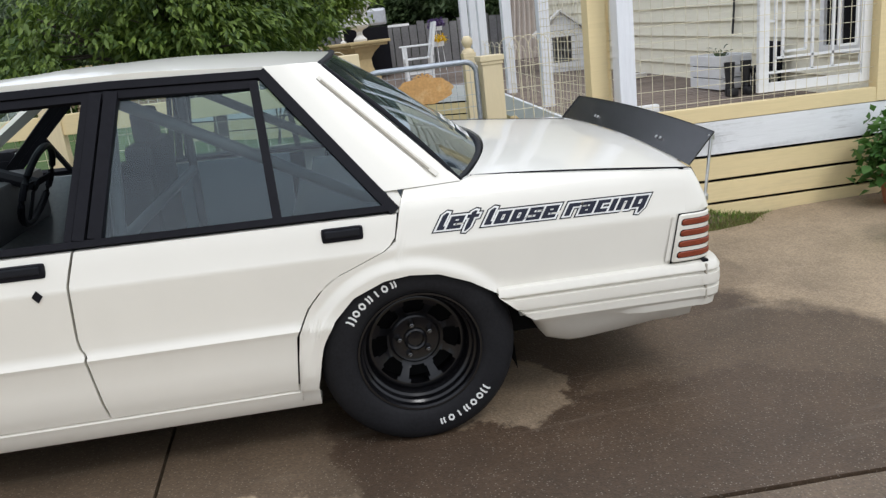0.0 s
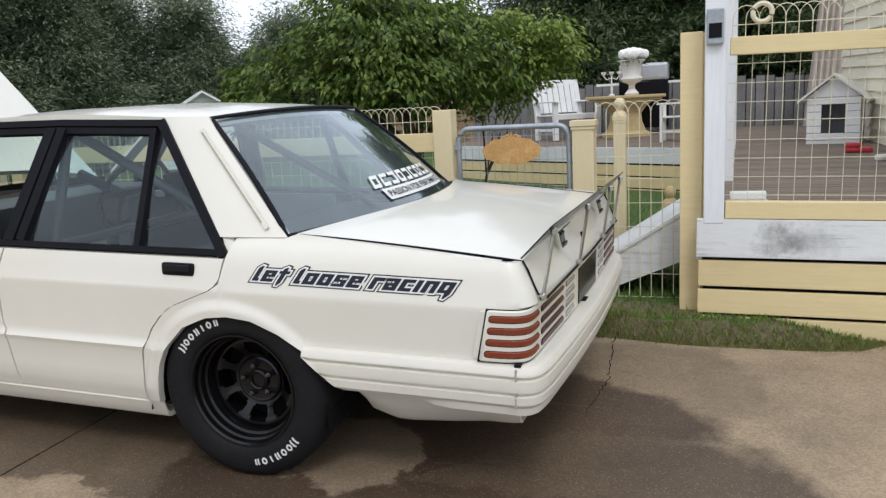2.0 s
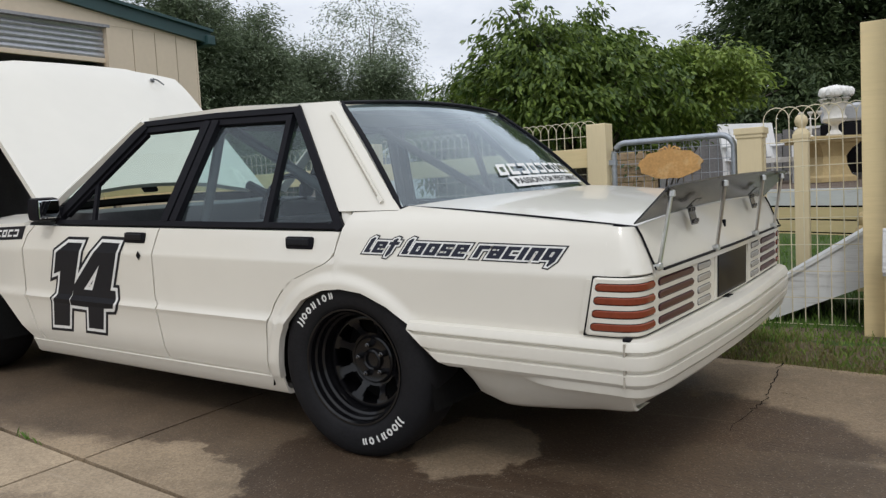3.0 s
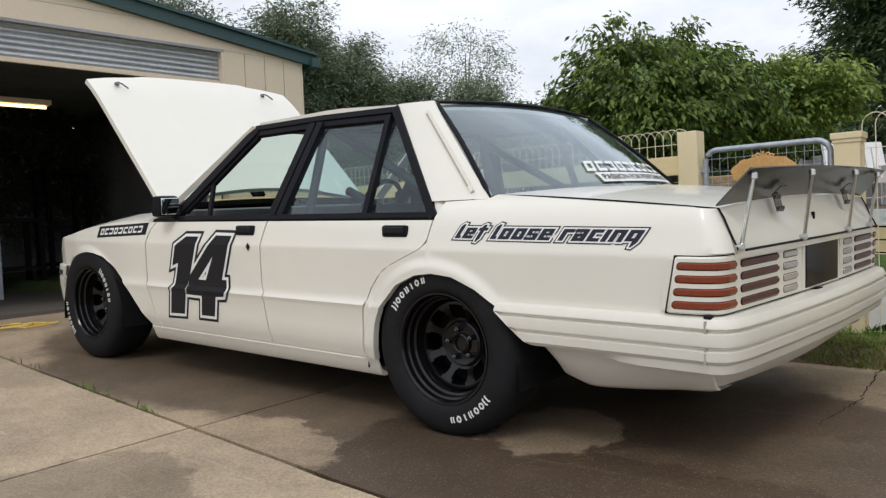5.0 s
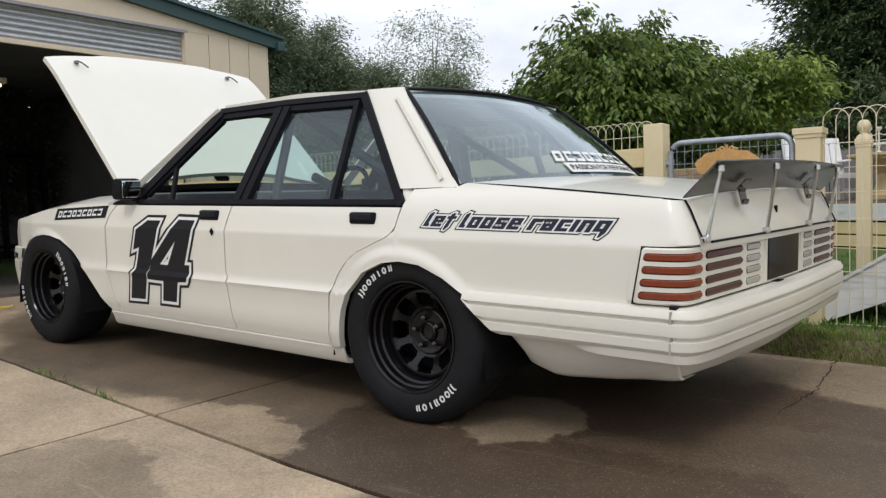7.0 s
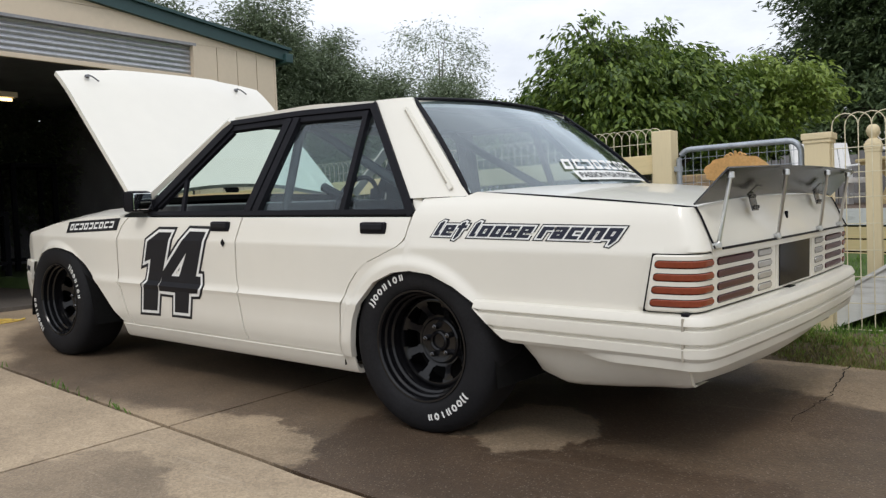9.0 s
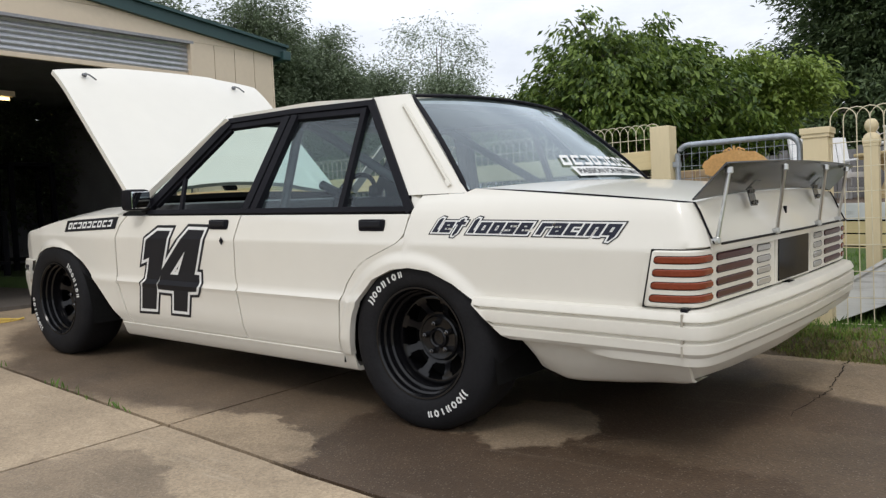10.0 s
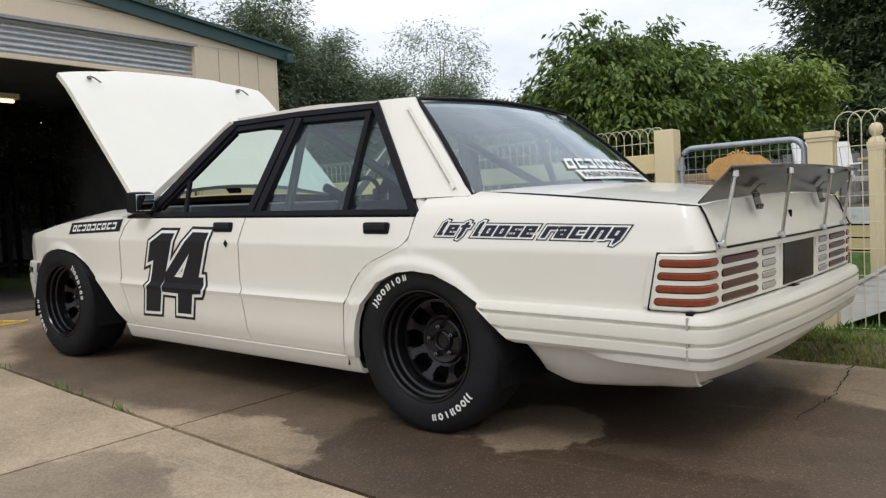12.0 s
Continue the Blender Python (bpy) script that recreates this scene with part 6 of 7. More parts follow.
# deck boards
deck = root("porch_deck", Matrix.Identity(4), "weathered brown timber porch decking", "deck", kind="structure")
bw = 0.09
y = PY + 0.02
while y < 5.5:
    z = deck_z(y) + random.uniform(-0.001, 0.001)
    part("deck_board", boxes((deck_x(y) + 0.012, 3.75, y, y + bw - 0.006, z - 0.022, z)), M_DECK, deck)
    y += bw
# far part of the deck, its front edge running off at an angle
EDGE_A, EDGE_B = Vector((1.765, 5.56)), Vector((-1.80, 7.24))
while y < 8.9:
    x0 = max(-1.80, EDGE_A.x + (EDGE_B.x - EDGE_A.x) * (y - EDGE_A.y) / (EDGE_B.y - EDGE_A.y))
    z = deck_z(y) + random.uniform(-0.001, 0.001)
    part("deck_board", boxes((min(x0, deck_x(y)) + 0.03, 4.0, y, y + bw - 0.006, z - 0.022, z)), M_DECK, deck)
    y += bw
d2 = EDGE_B - EDGE_A
rise = math.degrees(math.atan2(deck_z(EDGE_B.y) - deck_z(EDGE_A.y), d2.length))
far_edge = Matrix.Translation((EDGE_A.x, EDGE_A.y, deck_z(EDGE_A.y))) @ pose(0, 0, 0, 0, 0, math.degrees(math.atan2(d2.y, d2.x))) @ pose(0, 0, 0, 0, -rise, 0)
skirt = root("far_deck_skirt", far_edge, "white fascia and cream boards on far deck edge", "porch", kind="structure")
for nm, z0, z1, mat, yy in (("fascia_board", -0.178, 0.002, M_WHITEWOOD, 0.0), ("skirt_board", -0.322, -0.198, M_YELLOW, -0.01), ("skirt_board", -0.460, -0.338, M_YELLOW, -0.01), ("skirt_board", -0.60, -0.476, M_YELLOW, -0.01)):
    part(nm, boxes((-0.02, d2.length, yy, yy + 0.03, z0, z1), bevel=0.003), mat, skirt)
# near-black sheet standing in for shade behind the far skirting
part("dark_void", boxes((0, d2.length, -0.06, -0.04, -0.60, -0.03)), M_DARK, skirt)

# ramp of painted boards from the lawn up to the side of the porch
ramp = root("porch_ramp", Matrix.Identity(4), "worn white painted timber ramp from lawn to porch", "ramp", kind="structure")
for y0 in (1.462, 2.16):
    bm = bmesh.new()
    vs = [(0.80, 0.05), (0.64, 0.09), (1.49, 0.632), (1.535, 0.632), (1.535, 0.365), (1.5, 0.345)]
    a = [bm.verts.new((x, y0, z)) for x, z in vs]
    b = [bm.verts.new((x, y0 + 0.03, z)) for x, z in vs]
    bm.faces.new(a)
    bm.faces.new(b[::-1])
    for i in range(len(vs)):
        bm.faces.new((a[i], b[i], b[(i + 1) % len(vs)], a[(i + 1) % len(vs)]))
    bmesh.ops.recalc_face_normals(bm, faces=bm.faces[:])
    part("stringer", bm, M_WHITEWOOD, ramp)
bm = bmesh.new()
shell(bm, [[(0.62, 1.45, 0.09), (0.62, 2.20, 0.09)], [(1.49, 1.45, 0.645), (1.49, 2.20, 0.645)], [(1.54, 1.45, 0.645), (1.54, 2.20, 0.645)]], (0, 0, -0.02))
part("ramp_board", bm, M_WHITEWOOD, ramp)
bm = bmesh.new()
lathe(bm, [(0.0, 0.505), (0.022, 0.502), (0.040, 0.481), (0.044, 0.457), (0.036, 0.431), (0.028, 0.419), (0.048, 0.401), (0.062, 0.345), (0.07, 0.25), (0.085, 0.12), (0.10, 0.0)], seg=18)
solo("garden_ornament", bm, M_STONE, Matrix.Translation((1.35, 2.60, ground_z(1.35, 2.6) - 0.04 + bank(2.6, 1.35))), "plain rounded stone garden ornament on the lawn", "ornament", smooth=True)

# house wall with weatherboards
house = root("house_wall", Matrix.Identity(4), "pale yellow weatherboard house wall", "wall", kind="structure")
z = DECK - 0.012
while z < 2.9:
    bm = bmesh.new()
    a = [(3.43, 1.06, z), (3.400, 1.06, z), (3.425, 1.06, z + 0.134), (3.45, 1.06, z + 0.134)]
    b = [(p[0] - 0.20, 7.6, p[2] + deck_z(7.6) - deck_z(1.06)) for p in a]
    va, vb = [bm.verts.new(p) for p in a], [bm.verts.new(p) for p in b]
    for i in range(4):
        bm.faces.new((va[i], va[(i + 1) % 4], vb[(i + 1) % 4], vb[i]))
    bm.faces.new(va)
    bm.faces.new(vb[::-1])
    bmesh.ops.recalc_face_normals(bm, faces=bm.faces[:])
    part("weatherboard", bm, M_WEATHER, house)
    z += 0.128
z = 0.1
M_WEATHER_X = wood_mat("cream_weatherboard_front", (0.84, 0.79, 0.635), (0.45, 0.4, 0.3), 0.15, stretch=(1.0, 12.0, 12.0), each=0.02)
while z < 2.9:
    bm = boxes((3.40, 6.5, PY + 0.0, PY + 0.03, z, z + 0.108))
    part("weatherboard", bm, M_WEATHER_X, house)
    z += 0.112

# ---- garage ----
GM = Matrix.Translation((-4.95, 1.0, 0)) @ pose(0, 0, 0, 0, 0, -4.0)
garage = root("garage", GM, "tan steel garage with dark green barge and half-open roller door", "garage")
G0 = 0.10
EAVE = 2.68


def gable(y):
    return EAVE + 0.125 * (1.625 - y) if y > -2.4 else EAVE + 0.125 * (y + 6.425)


# cladding right of the door: folded panels
y = 0.665
while y < 1.61:
    y1 = min(y + 0.243, 1.627)
    bm = boxes((-0.03, 0.0, y, y1 - 0.008, G0, 2.665))
    part("cladding_panel", bm, M_SHED, garage)
    y = y1
part("cladding_panel", boxes((-0.03, 0.0, -6.6, -3.4, G0, 2.665)), M_SHED, garage)
part("panel_backing", boxes((-0.05, -0.034, 0.665, 1.627, G0, 2.67)), M_DARKIN, garage)
part("corner_flashing", boxes((-0.06, 0.004, 1.620, 1.640, G0, 2.69)), M_SHED, garage)
part("door_jamb", boxes((-0.09, 0.006, 0.63, 0.665, G0, 2.66)), M_SHED, garage)
# boards of the gable
zz = 2.665
while zz < 3.25:
    bm = bmesh.new()
    y_lim = lambda z: min(1.640, 1.625 - (z - EAVE) / 0.125) if z > EAVE else 1.640
    a = [(0.004, -6.54 if zz < EAVE else max(-6.54, -6.54 + (zz - EAVE) / 0.125), zz), (0.004, y_lim(zz), zz), (0.004, max(-2.4, y_lim(zz + 0.19)), zz + 0.19), (0.004, -2.4 if y_lim(zz + 0.19) < -2.4 else max(-6.54, -6.54 + (zz + 0.19 - EAVE) / 0.125), zz + 0.19)]
    va = [bm.verts.new(p) for p in a]
    vb = [bm.verts.new((p[0] - 0.03, p[1], p[2] - 0.004)) for p in a]
    bm.faces.new(va)
    bm.faces.new(vb[::-1])
    for i in range(4):
        bm.faces.new((va[i], vb[i], vb[(i + 1) % 4], va[(i + 1) % 4]))
    bmesh.ops.recalc_face_normals(bm, faces=bm.faces[:])
    part("gable_board", bm, M_SHED, garage)
    zz += 0.194
# barge boards and roof
for nm, ya, yb in (("barge_board", 1.785, -2.4), ("barge_board", -2.4, -6.7)):
    bm = bmesh.new()
    strip(bm, [(0.03, ya, gable(ya) + 0.02), (0.03, yb, gable(yb) + 0.02)], 0.05, 0.115, (0, 0.124, 0.992))
    part(nm, bm, M_BARGE, garage)
    bm = bmesh.new()
    strip(bm, [(0.045, ya + 0.02, gable(ya) + 0.092), (0.045, yb, gable(yb) + 0.092)], 0.09, 0.03, (0, 0.124, 0.992))
    part("barge_capping", bm, M_BARGE, garage)
bm = bmesh.new()
shell(bm, [[(0.0, y, gable(y) + 0.06), (-6.5, y, gable(y) + 0.06)] for y in (1.785, -2.4, -6.7)], (0, 0, -0.03))
part("roof_sheet", bm, M_BARGE, garage)
bm = boxes((-6.5, 0.1, 1.715, 1.815, 2.60, 2.70), bevel=0.01)
part("gutter", bm, M_BARGE, garage)
# roller curtain: rounded ribs
n = 6
for i in range(n):
    z0 = 2.36 + i * 0.0517
    bm = bmesh.new()
    rows = []
    for yy in (-3.4, 0.63):
        rows.append([(-0.07 + 0.016 * math.sin(math.pi * t), yy, z0 + 0.0517 * t) for t in spread(0, 1, 7)])
    shell(bm, rows, (-0.01, 0, 0))
    part("roller_slat", bm, M_ROLLER, garage, smooth=True)
part("roller_bottom_rail", boxes((-0.085, -0.05, -3.4, 0.63, 2.318, 2.362), bevel=0.005), M_SHED, garage)
part("door_head", boxes((-0.04, 0.008, -3.4, 0.665, 2.645, 2.672)), M_DARKIN, garage)
for nm, spec in (("side_lining", (-6.5, -0.06, 1.585, 1.615, G0, 2.66)), ("back_lining", (-6.5, -6.45, -6.5, 1.60, G0, 3.2)), ("side_lining", (-6.5, -0.06, -6.54, -6.5, G0, 2.66)), ("ceiling_lining", (-6.45, -0.1, -6.5, 1.58, 2.72, 2.74))):
    part(nm, boxes(spec), M_DARKIN, garage)
part("garage_floor", boxes((-6.5, 0.02, -6.5, 1.60, -0.05, 0.20)), M_SHEDFLOOR, garage)
bm = boxes((-2.9, -2.84, -1.55, -1.49, 0.17, 2.7))
solo("shed_column", bm, M_GALV, GM @ Matrix.Translation((0.9, 0.55, 0)), "grey steel column inside the garage", "column")
lampf = root("strip_light", GM @ Matrix.Translation((-1.55, -1.15, 2.20)), "lit fluorescent strip light under garage ceiling", "lamp")
part("fitting", boxes((-0.06, 0.06, -0.65, 0.65, 0.02, 0.075), bevel=0.008), M_SHED, lampf)
bm = tube(bmesh.new(), [(0, -0.61, 0.0), (0, 0.61, 0.0)], 0.016, 10)
part("tube", bm, M_TUBE, lampf)
# unseen benches added; their black colour stands in for the garage's shade
for x, y, w, h in ((-3.5, -0.6, 1.1, 0.9), (-4.6, 0.7, 0.6, 1.6)):
    bench = root("workbench", GM @ Matrix.Translation((x, y, 0.20)), "added unseen workbench, coloured black to sink into the garage's shade", "bench")
    part("benchtop", boxes((-0.3, 0.3, -w / 2, w / 2, h - 0.05, h)), M_BLACK, bench)
    part("shelf", boxes((-0.3, 0.3, -w / 2, w / 2, 0.25, 0.29)), M_BLACK, bench)
    for sx in (-0.25, 0.25):
        for sy in (-w / 2 + 0.03, w / 2 - 0.03):
            part("leg", boxes((sx - 0.03, sx + 0.03, sy - 0.03, sy + 0.03, 0, h - 0.05)), M_BLACK, bench)
bm = bmesh.new()
pts = []
for i in range(60):
    t = i / 59
    a = t * 22
    pts.append((-4.55 + 0.10 * math.cos(a) + 0.25 * t, -0.78 + 0.16 * math.sin(a) + 0.22 * t, ground_z(-4.5, -0.7) + 0.012 + 0.012 * (i % 7) / 7))
tube(bm, pts, 0.006, 6)
solo("extension_cord", bm, M_CORD, Matrix.Identity(4), "coiled yellow extension cord on garage floor", "cord", smooth=True)


# ---- trees ----
def limb(bm, pts, r0, r1, seg=8):
    k = len(pts)
    rings = []
    for i, p in enumerate(pts):
        p = Vector(p)
        d = (Vector(pts[min(i + 1, k - 1)]) - Vector(pts[max(i - 1, 0)])).normalized()
        u = d.cross(Vector((0.3, 1, 0.2))).normalized()
        v = d.cross(u)
        r = lerp(r0, r1, i / (k - 1))
        rings.append([bm.verts.new(p + u * r * math.cos(6.2832 * j / seg) + v * r * math.sin(6.2832 * j / seg)) for j in range(seg)])
    for a, b in zip(rings, rings[1:]):
        for j in range(seg):
            bm.faces.new((a[j], a[(j + 1) % seg], b[(j + 1) % seg], b[j]))
    return bm


def unit(v):
    return v / np.maximum(np.linalg.norm(v, axis=1, keepdims=True), 1e-6)


def crown_mesh(lobes, clumps, per, size, seed, droop, spread_r, holes=0.0, shape=0.32, tuft=1.1, inner=0.35):
    """Leaves in drooping sprays over rounded lobes: each leaf folded along its midrib."""
    g = np.random.default_rng(seed)
    vol = np.array([r[0] * r[1] * r[2] for _, r in lobes])
    pick = g.choice(len(lobes), clumps, p=vol / vol.sum())
    cen, rad = np.array([c for c, _ in lobes], float)[pick], np.array([r for _, r in lobes], float)[pick]
    d = unit(g.normal(size=(clumps, 3)))
    k = g.uniform(inner, 1.0, clumps) ** 0.45
    k *= 1 + 0.24 * np.array([noise.noise((v[0] * 2.2 + seed, v[1] * 2.2, v[2] * 2.2)) for v in d])
    p = cen + d * rad * k[:, None]
    if holes:
        keep = np.array([noise.noise((v[0] * tuft + seed, v[1] * tuft, v[2] * tuft)) for v in p]) >= holes - 0.6
        p, d = p[keep], d[keep]
    axis = unit(d * (1, 1, 0.5) - np.array((0, 0, droop * 0.4)))
    p, axis = np.repeat(p, per, axis=0), np.repeat(axis, per, axis=0)
    n = len(p)
    q = p + axis * g.uniform(-spread_r, spread_r, (n, 1)) + g.normal(size=(n, 3)) * (1, 1, 0.7) * spread_r * 0.45
    ld = unit(axis * (1, 1, 0) + g.normal(size=(n, 3)) * (0.6, 0.6, 0.45) - np.array((0, 0, droop)))
    up = g.normal(size=(n, 3)) * (0.5, 0.5, 0) + np.array((0, 0, 1.0))
    w = unit(np.cross(ld, up))
    nrm = np.cross(w, ld)
    ln = size * g.uniform(0.6, 1.25, (n, 1))
    wd = ln * shape * 0.5
    mid = q + ld * ln * 0.45
    vs = np.stack([q, mid + w * wd + nrm * wd * 0.35, q + ld * ln - nrm * ln * 0.08, mid - w * wd + nrm * wd * 0.35], axis=1).reshape(-1, 3)
    b = np.arange(n)[:, None] * 4
    fs = np.concatenate([b + (0, 1, 2), b + (0, 2, 3)], axis=1).reshape(-1)
    me = bpy.data.meshes.new("crown")
    me.vertices.add(n * 4)
    me.vertices.foreach_set("co", vs.astype(np.float32).ravel())
    me.loops.add(n * 6)
    me.loops.foreach_set("vertex_index", fs.astype(np.int32))
    me.polygons.add(n * 2)
    me.polygons.foreach_set("loop_start", np.arange(n * 2, dtype=np.int32) * 3)
    me.update(calc_edges=True)
    return me


def tree(name, base, height, trunk_r, lobes, clumps, per, size, mat, seed, label, droop=0.6, spread_r=0.12, holes=0.0, shape=0.34, bark=None, fork=0.35, tuft=1.1, inner=0.35):
    t = root(name, Matrix.Translation(base), label, "tree")
    rnd = random.Random(seed + 50)
    bm = bmesh.new()
    f = height * fork
    trunk_line = [(0, 0, -0.1), (rnd.uniform(-0.04, 0.04), rnd.uniform(-0.04, 0.04), f * 0.5), (rnd.uniform(-0.06, 0.06), rnd.uniform(-0.06, 0.06), f)]
    limb(bm, trunk_line, trunk_r, trunk_r * 0.72)
    part("trunk", bm, bark or M_BARK, t, smooth=True)
    bm = bmesh.new()
    for (c, r) in lobes:
        end = Vector(c) + Vector((0, 0, r[2] * 0.3))
        s0 = Vector(trunk_line[-1])
        mid = s0.lerp(end, 0.5) + Vector((rnd.gauss(0, 0.08), rnd.gauss(0, 0.08), 0.08))
        limb(bm, [s0, s0.lerp(mid, 0.5) + Vector((0, 0, 0.04)), mid, end], trunk_r * 0.5, trunk_r * 0.12, 6)
        for _ in range(5):
            d = Vector((rnd.gauss(0, 1), rnd.gauss(0, 1), rnd.gauss(0, 0.8))).normalized()
            e2 = Vector(c) + Vector((d.x * r[0], d.y * r[1], d.z * r[2])) * 0.8
            limb(bm, [mid, mid.lerp(e2, 0.5) + Vector((0, 0, 0.05)), e2], trunk_r * 0.18, trunk_r * 0.04, 5)
    part("branchwork", bm, bark or M_BARK, t, smooth=True)
    me = crown_mesh(lobes, clumps, per, size, seed, droop, spread_r, holes, shape, tuft, inner)
    me.materials.append(mat)
    crown = new("crown", me)
    crown.parent = t
    return t


tree("cherry_tree", (-1.0, 3.7, 0.05), 2.3, 0.085,
     [((-0.15, -0.45, 1.80), (0.75, 0.70, 0.50)), ((-0.10, 0.10, 1.98), (0.72, 0.70, 0.42)), ((0.40, -0.30, 1.62), (0.55, 0.6, 0.42)), ((-0.80, -0.55, 1.50), (0.62, 0.6, 0.40)), ((0.10, 0.40, 1.75), (0.75, 0.8, 0.50)), ((0.85, -0.1, 1.62), (0.36, 0.42, 0.27)), ((-0.05, -0.85, 1.66), (0.55, 0.42, 0.46)), ((-0.22, -0.75, 2.30), (0.26, 0.24, 0.16)), ((0.62, 0.4, 1.62), (0.38, 0.45, 0.30)), ((-1.25, -0.6, 1.25), (0.36, 0.36, 0.26)), ((-1.12, -0.45, 1.66), (0.34, 0.34, 0.20)), ((0.25, -0.9, 1.46), (0.40, 0.35, 0.36))],
     1250, 40, 0.076, M_LEAF, 11, "small leafy cherry tree with drooping bright green leaves", droop=0.8, spread_r=0.10, shape=0.40, holes=0.42, tuft=4.2, inner=0.25)
for i, (x, y, h, rr, seed) in enumerate(((-10.2, 4.2, 5.3, 1.5, 21), (-9.0, 5.9, 4.8, 1.15, 22), (-8.9, 7.5, 4.55, 1.05, 23), (-8.7, 8.8, 3.9, 0.95, 24), (-7.7, 9.9, 3.6, 1.0, 25), (-6.3, 10.8, 3.2, 1.0, 26), (-11.5, 2.0, 5.6, 1.8, 27))):
    rl = random.Random(seed)
    lobes = [((rl.uniform(-0.35, 0.35) * rr, rl.uniform(-0.35, 0.35) * rr, h * (0.28 + 0.13 * k)), (rr * (1.0 - 0.10 * k), rr * (1.0 - 0.10 * k), h * 0.17)) for k in range(5)]
    tree("willow_tree", (x, y, 0.2), h, 0.14, lobes, 2000, 50, 0.088, M_LEAFGREY, seed, "tall grey-green tree behind the garage", droop=0.1, spread_r=0.24, shape=0.34, holes=0.12, tuft=1.3, inner=0.12)
tree("sparse_tree", (-9.2, 11.4, 0.2), 5.2, 0.09, [((0, 0, 4.3), (1.15, 1.15, 0.85)), ((0.2, 0, 3.2), (1.1, 1.1, 0.9)), ((-0.5, -0.3, 2.2), (1.3, 1.3, 0.9))], 1100, 14, 0.085, M_LEAFGREY, 31, "thin open-crowned tree against the sky", droop=0.3, spread_r=0.26, holes=0.25)
for i, (x, y, h, rr, seed) in enumerate(((-0.5, 14.0, 7.3, 2.3, 41), (3.2, 14.6, 6.6, 2.2, 42), (-2.6, 13.0, 2.6, 1.5, 43), (6.2, 13.0, 6.0, 2.3, 44), (-4.6, 12.6, 2.8, 1.3, 45), (1.6, 15.5, 7.0, 2.6, 46))):
    rl = random.Random(seed)
    lobes = [((rl.uniform(-0.4, 0.4) * rr, rl.uniform(-0.4, 0.4) * rr, h * (0.26 + 0.15 * k)), (rr * (1.0 - 0.09 * k), rr * (1.0 - 0.09 * k), h * 0.19)) for k in range(5)]
    tree("dark_tree", (x, y, 0.1), h, 0.2, lobes, 2700, 32, 0.150, M_LEAFDARK, seed, "large dark evergreen tree behind the yard", droop=0.3, spread_r=0.28, holes=0.16, shape=0.34, tuft=1.2, inner=0.15)

# added crown whose lighter leaf colour paints sunlight on the cherry's right side
tree("young_tree", (-0.55, 4.45, 0.05), 1.5, 0.02, [((0.28, -0.35, 1.93), (0.32, 0.3, 0.17)), ((0.66, -0.25, 1.84), (0.34, 0.32, 0.20)), ((0.84, -0.2, 1.70), (0.22, 0.25, 0.16)), ((0.55, -0.25, 1.58), (0.34, 0.3, 0.24)), ((0.25, -0.25, 1.40), (0.28, 0.3, 0.22))], 210, 40, 0.066, M_LEAFSUNLIT, 15, "added crown standing for the cherry tree's sunlit branch, leaf colour lightened", droop=0.6, spread_r=0.11, shape=0.42, holes=0.3, tuft=4.0)

# back fence of palings, with a rubble wall nearer the tree
pal = root("paling_fence", Matrix.Identity(4), "weathered grey timber paling fence behind deck", "fence")
for i in range(65):
    x = -1.9 + i * 0.128
    part("paling", boxes((x, x + 0.115, 9.0, 9.03, 0.3, 1.50 + 0.03 * math.sin(i * 2.3))), M_PALING, pal)
part("rail", boxes((-1.9, 6.4, 9.034, 9.09, 1.2, 1.28)), M_PALING, pal)
wall = root("rubble_wall", Matrix.Identity(4), "low tan rubble stone garden wall behind tree", "wall", kind="structure")
rw = random.Random(9)
z = 0.05
while z < 1.42:
    x = -5.5 - rw.uniform(0, 0.2)
    while x < -1.1:
        w = rw.uniform(0.16, 0.36)
        bm = boxes((x, x + w - 0.015, 11.3 + rw.uniform(-0.012, 0.012), 11.5, z, z + 0.125), bevel=0.012)
        part("stone", bm, M_BRICKISH, wall)
        x += w
    z += 0.14
part("mortar", boxes((-5.6, -0.95, 11.33, 11.48, 0.0, 1.45)), M_STONE, wall)

# white playhouse far down the garden
play = root("playhouse", Matrix.Translation((-6.95, 8.85, 0.15)) @ pose(0, 0, 0, 0, 0, 40) @ Matrix.Diagonal((1.5, 1.4, 1.0, 1.0)), "small white timber playhouse with pitched roof", "playhouse")
part("wall", boxes((-0.5, 0.5, -0.42, 0.42, 0.0, 1.15)), M_WHITEPAINT, play)
bm = bmesh.new()
va = [bm.verts.new(p) for p in ((-0.5, -0.42, 1.15), (0.5, -0.42, 1.15), (0.0, -0.42, 1.60))]
vb = [bm.verts.new((v.co.x, 0.42, v.co.z)) for v in va]
bm.faces.new(va)
bm.faces.new(vb[::-1])
for i in range(3):
    bm.faces.new((va[i], vb[i], vb[(i + 1) % 3], va[(i + 1) % 3]))
bmesh.ops.recalc_face_normals(bm, faces=bm.faces[:])
part("gable", bm, M_WHITEPAINT, play)
for sx in (-1, 1):
    bm = bmesh.new()
    shell(bm, [[(0, -0.52, 1.64), (0, 0.5, 1.64)], [(sx * 0.62, -0.52, 1.08), (sx * 0.62, 0.5, 1.08)]], (0, 0, -0.04))
    part("roof_panel", bm, M_WHITEPAINT, play)
part("window", boxes((-0.16, 0.16, -0.426, -0.418, 1.2, 1.42)), M_DARKIN, play)

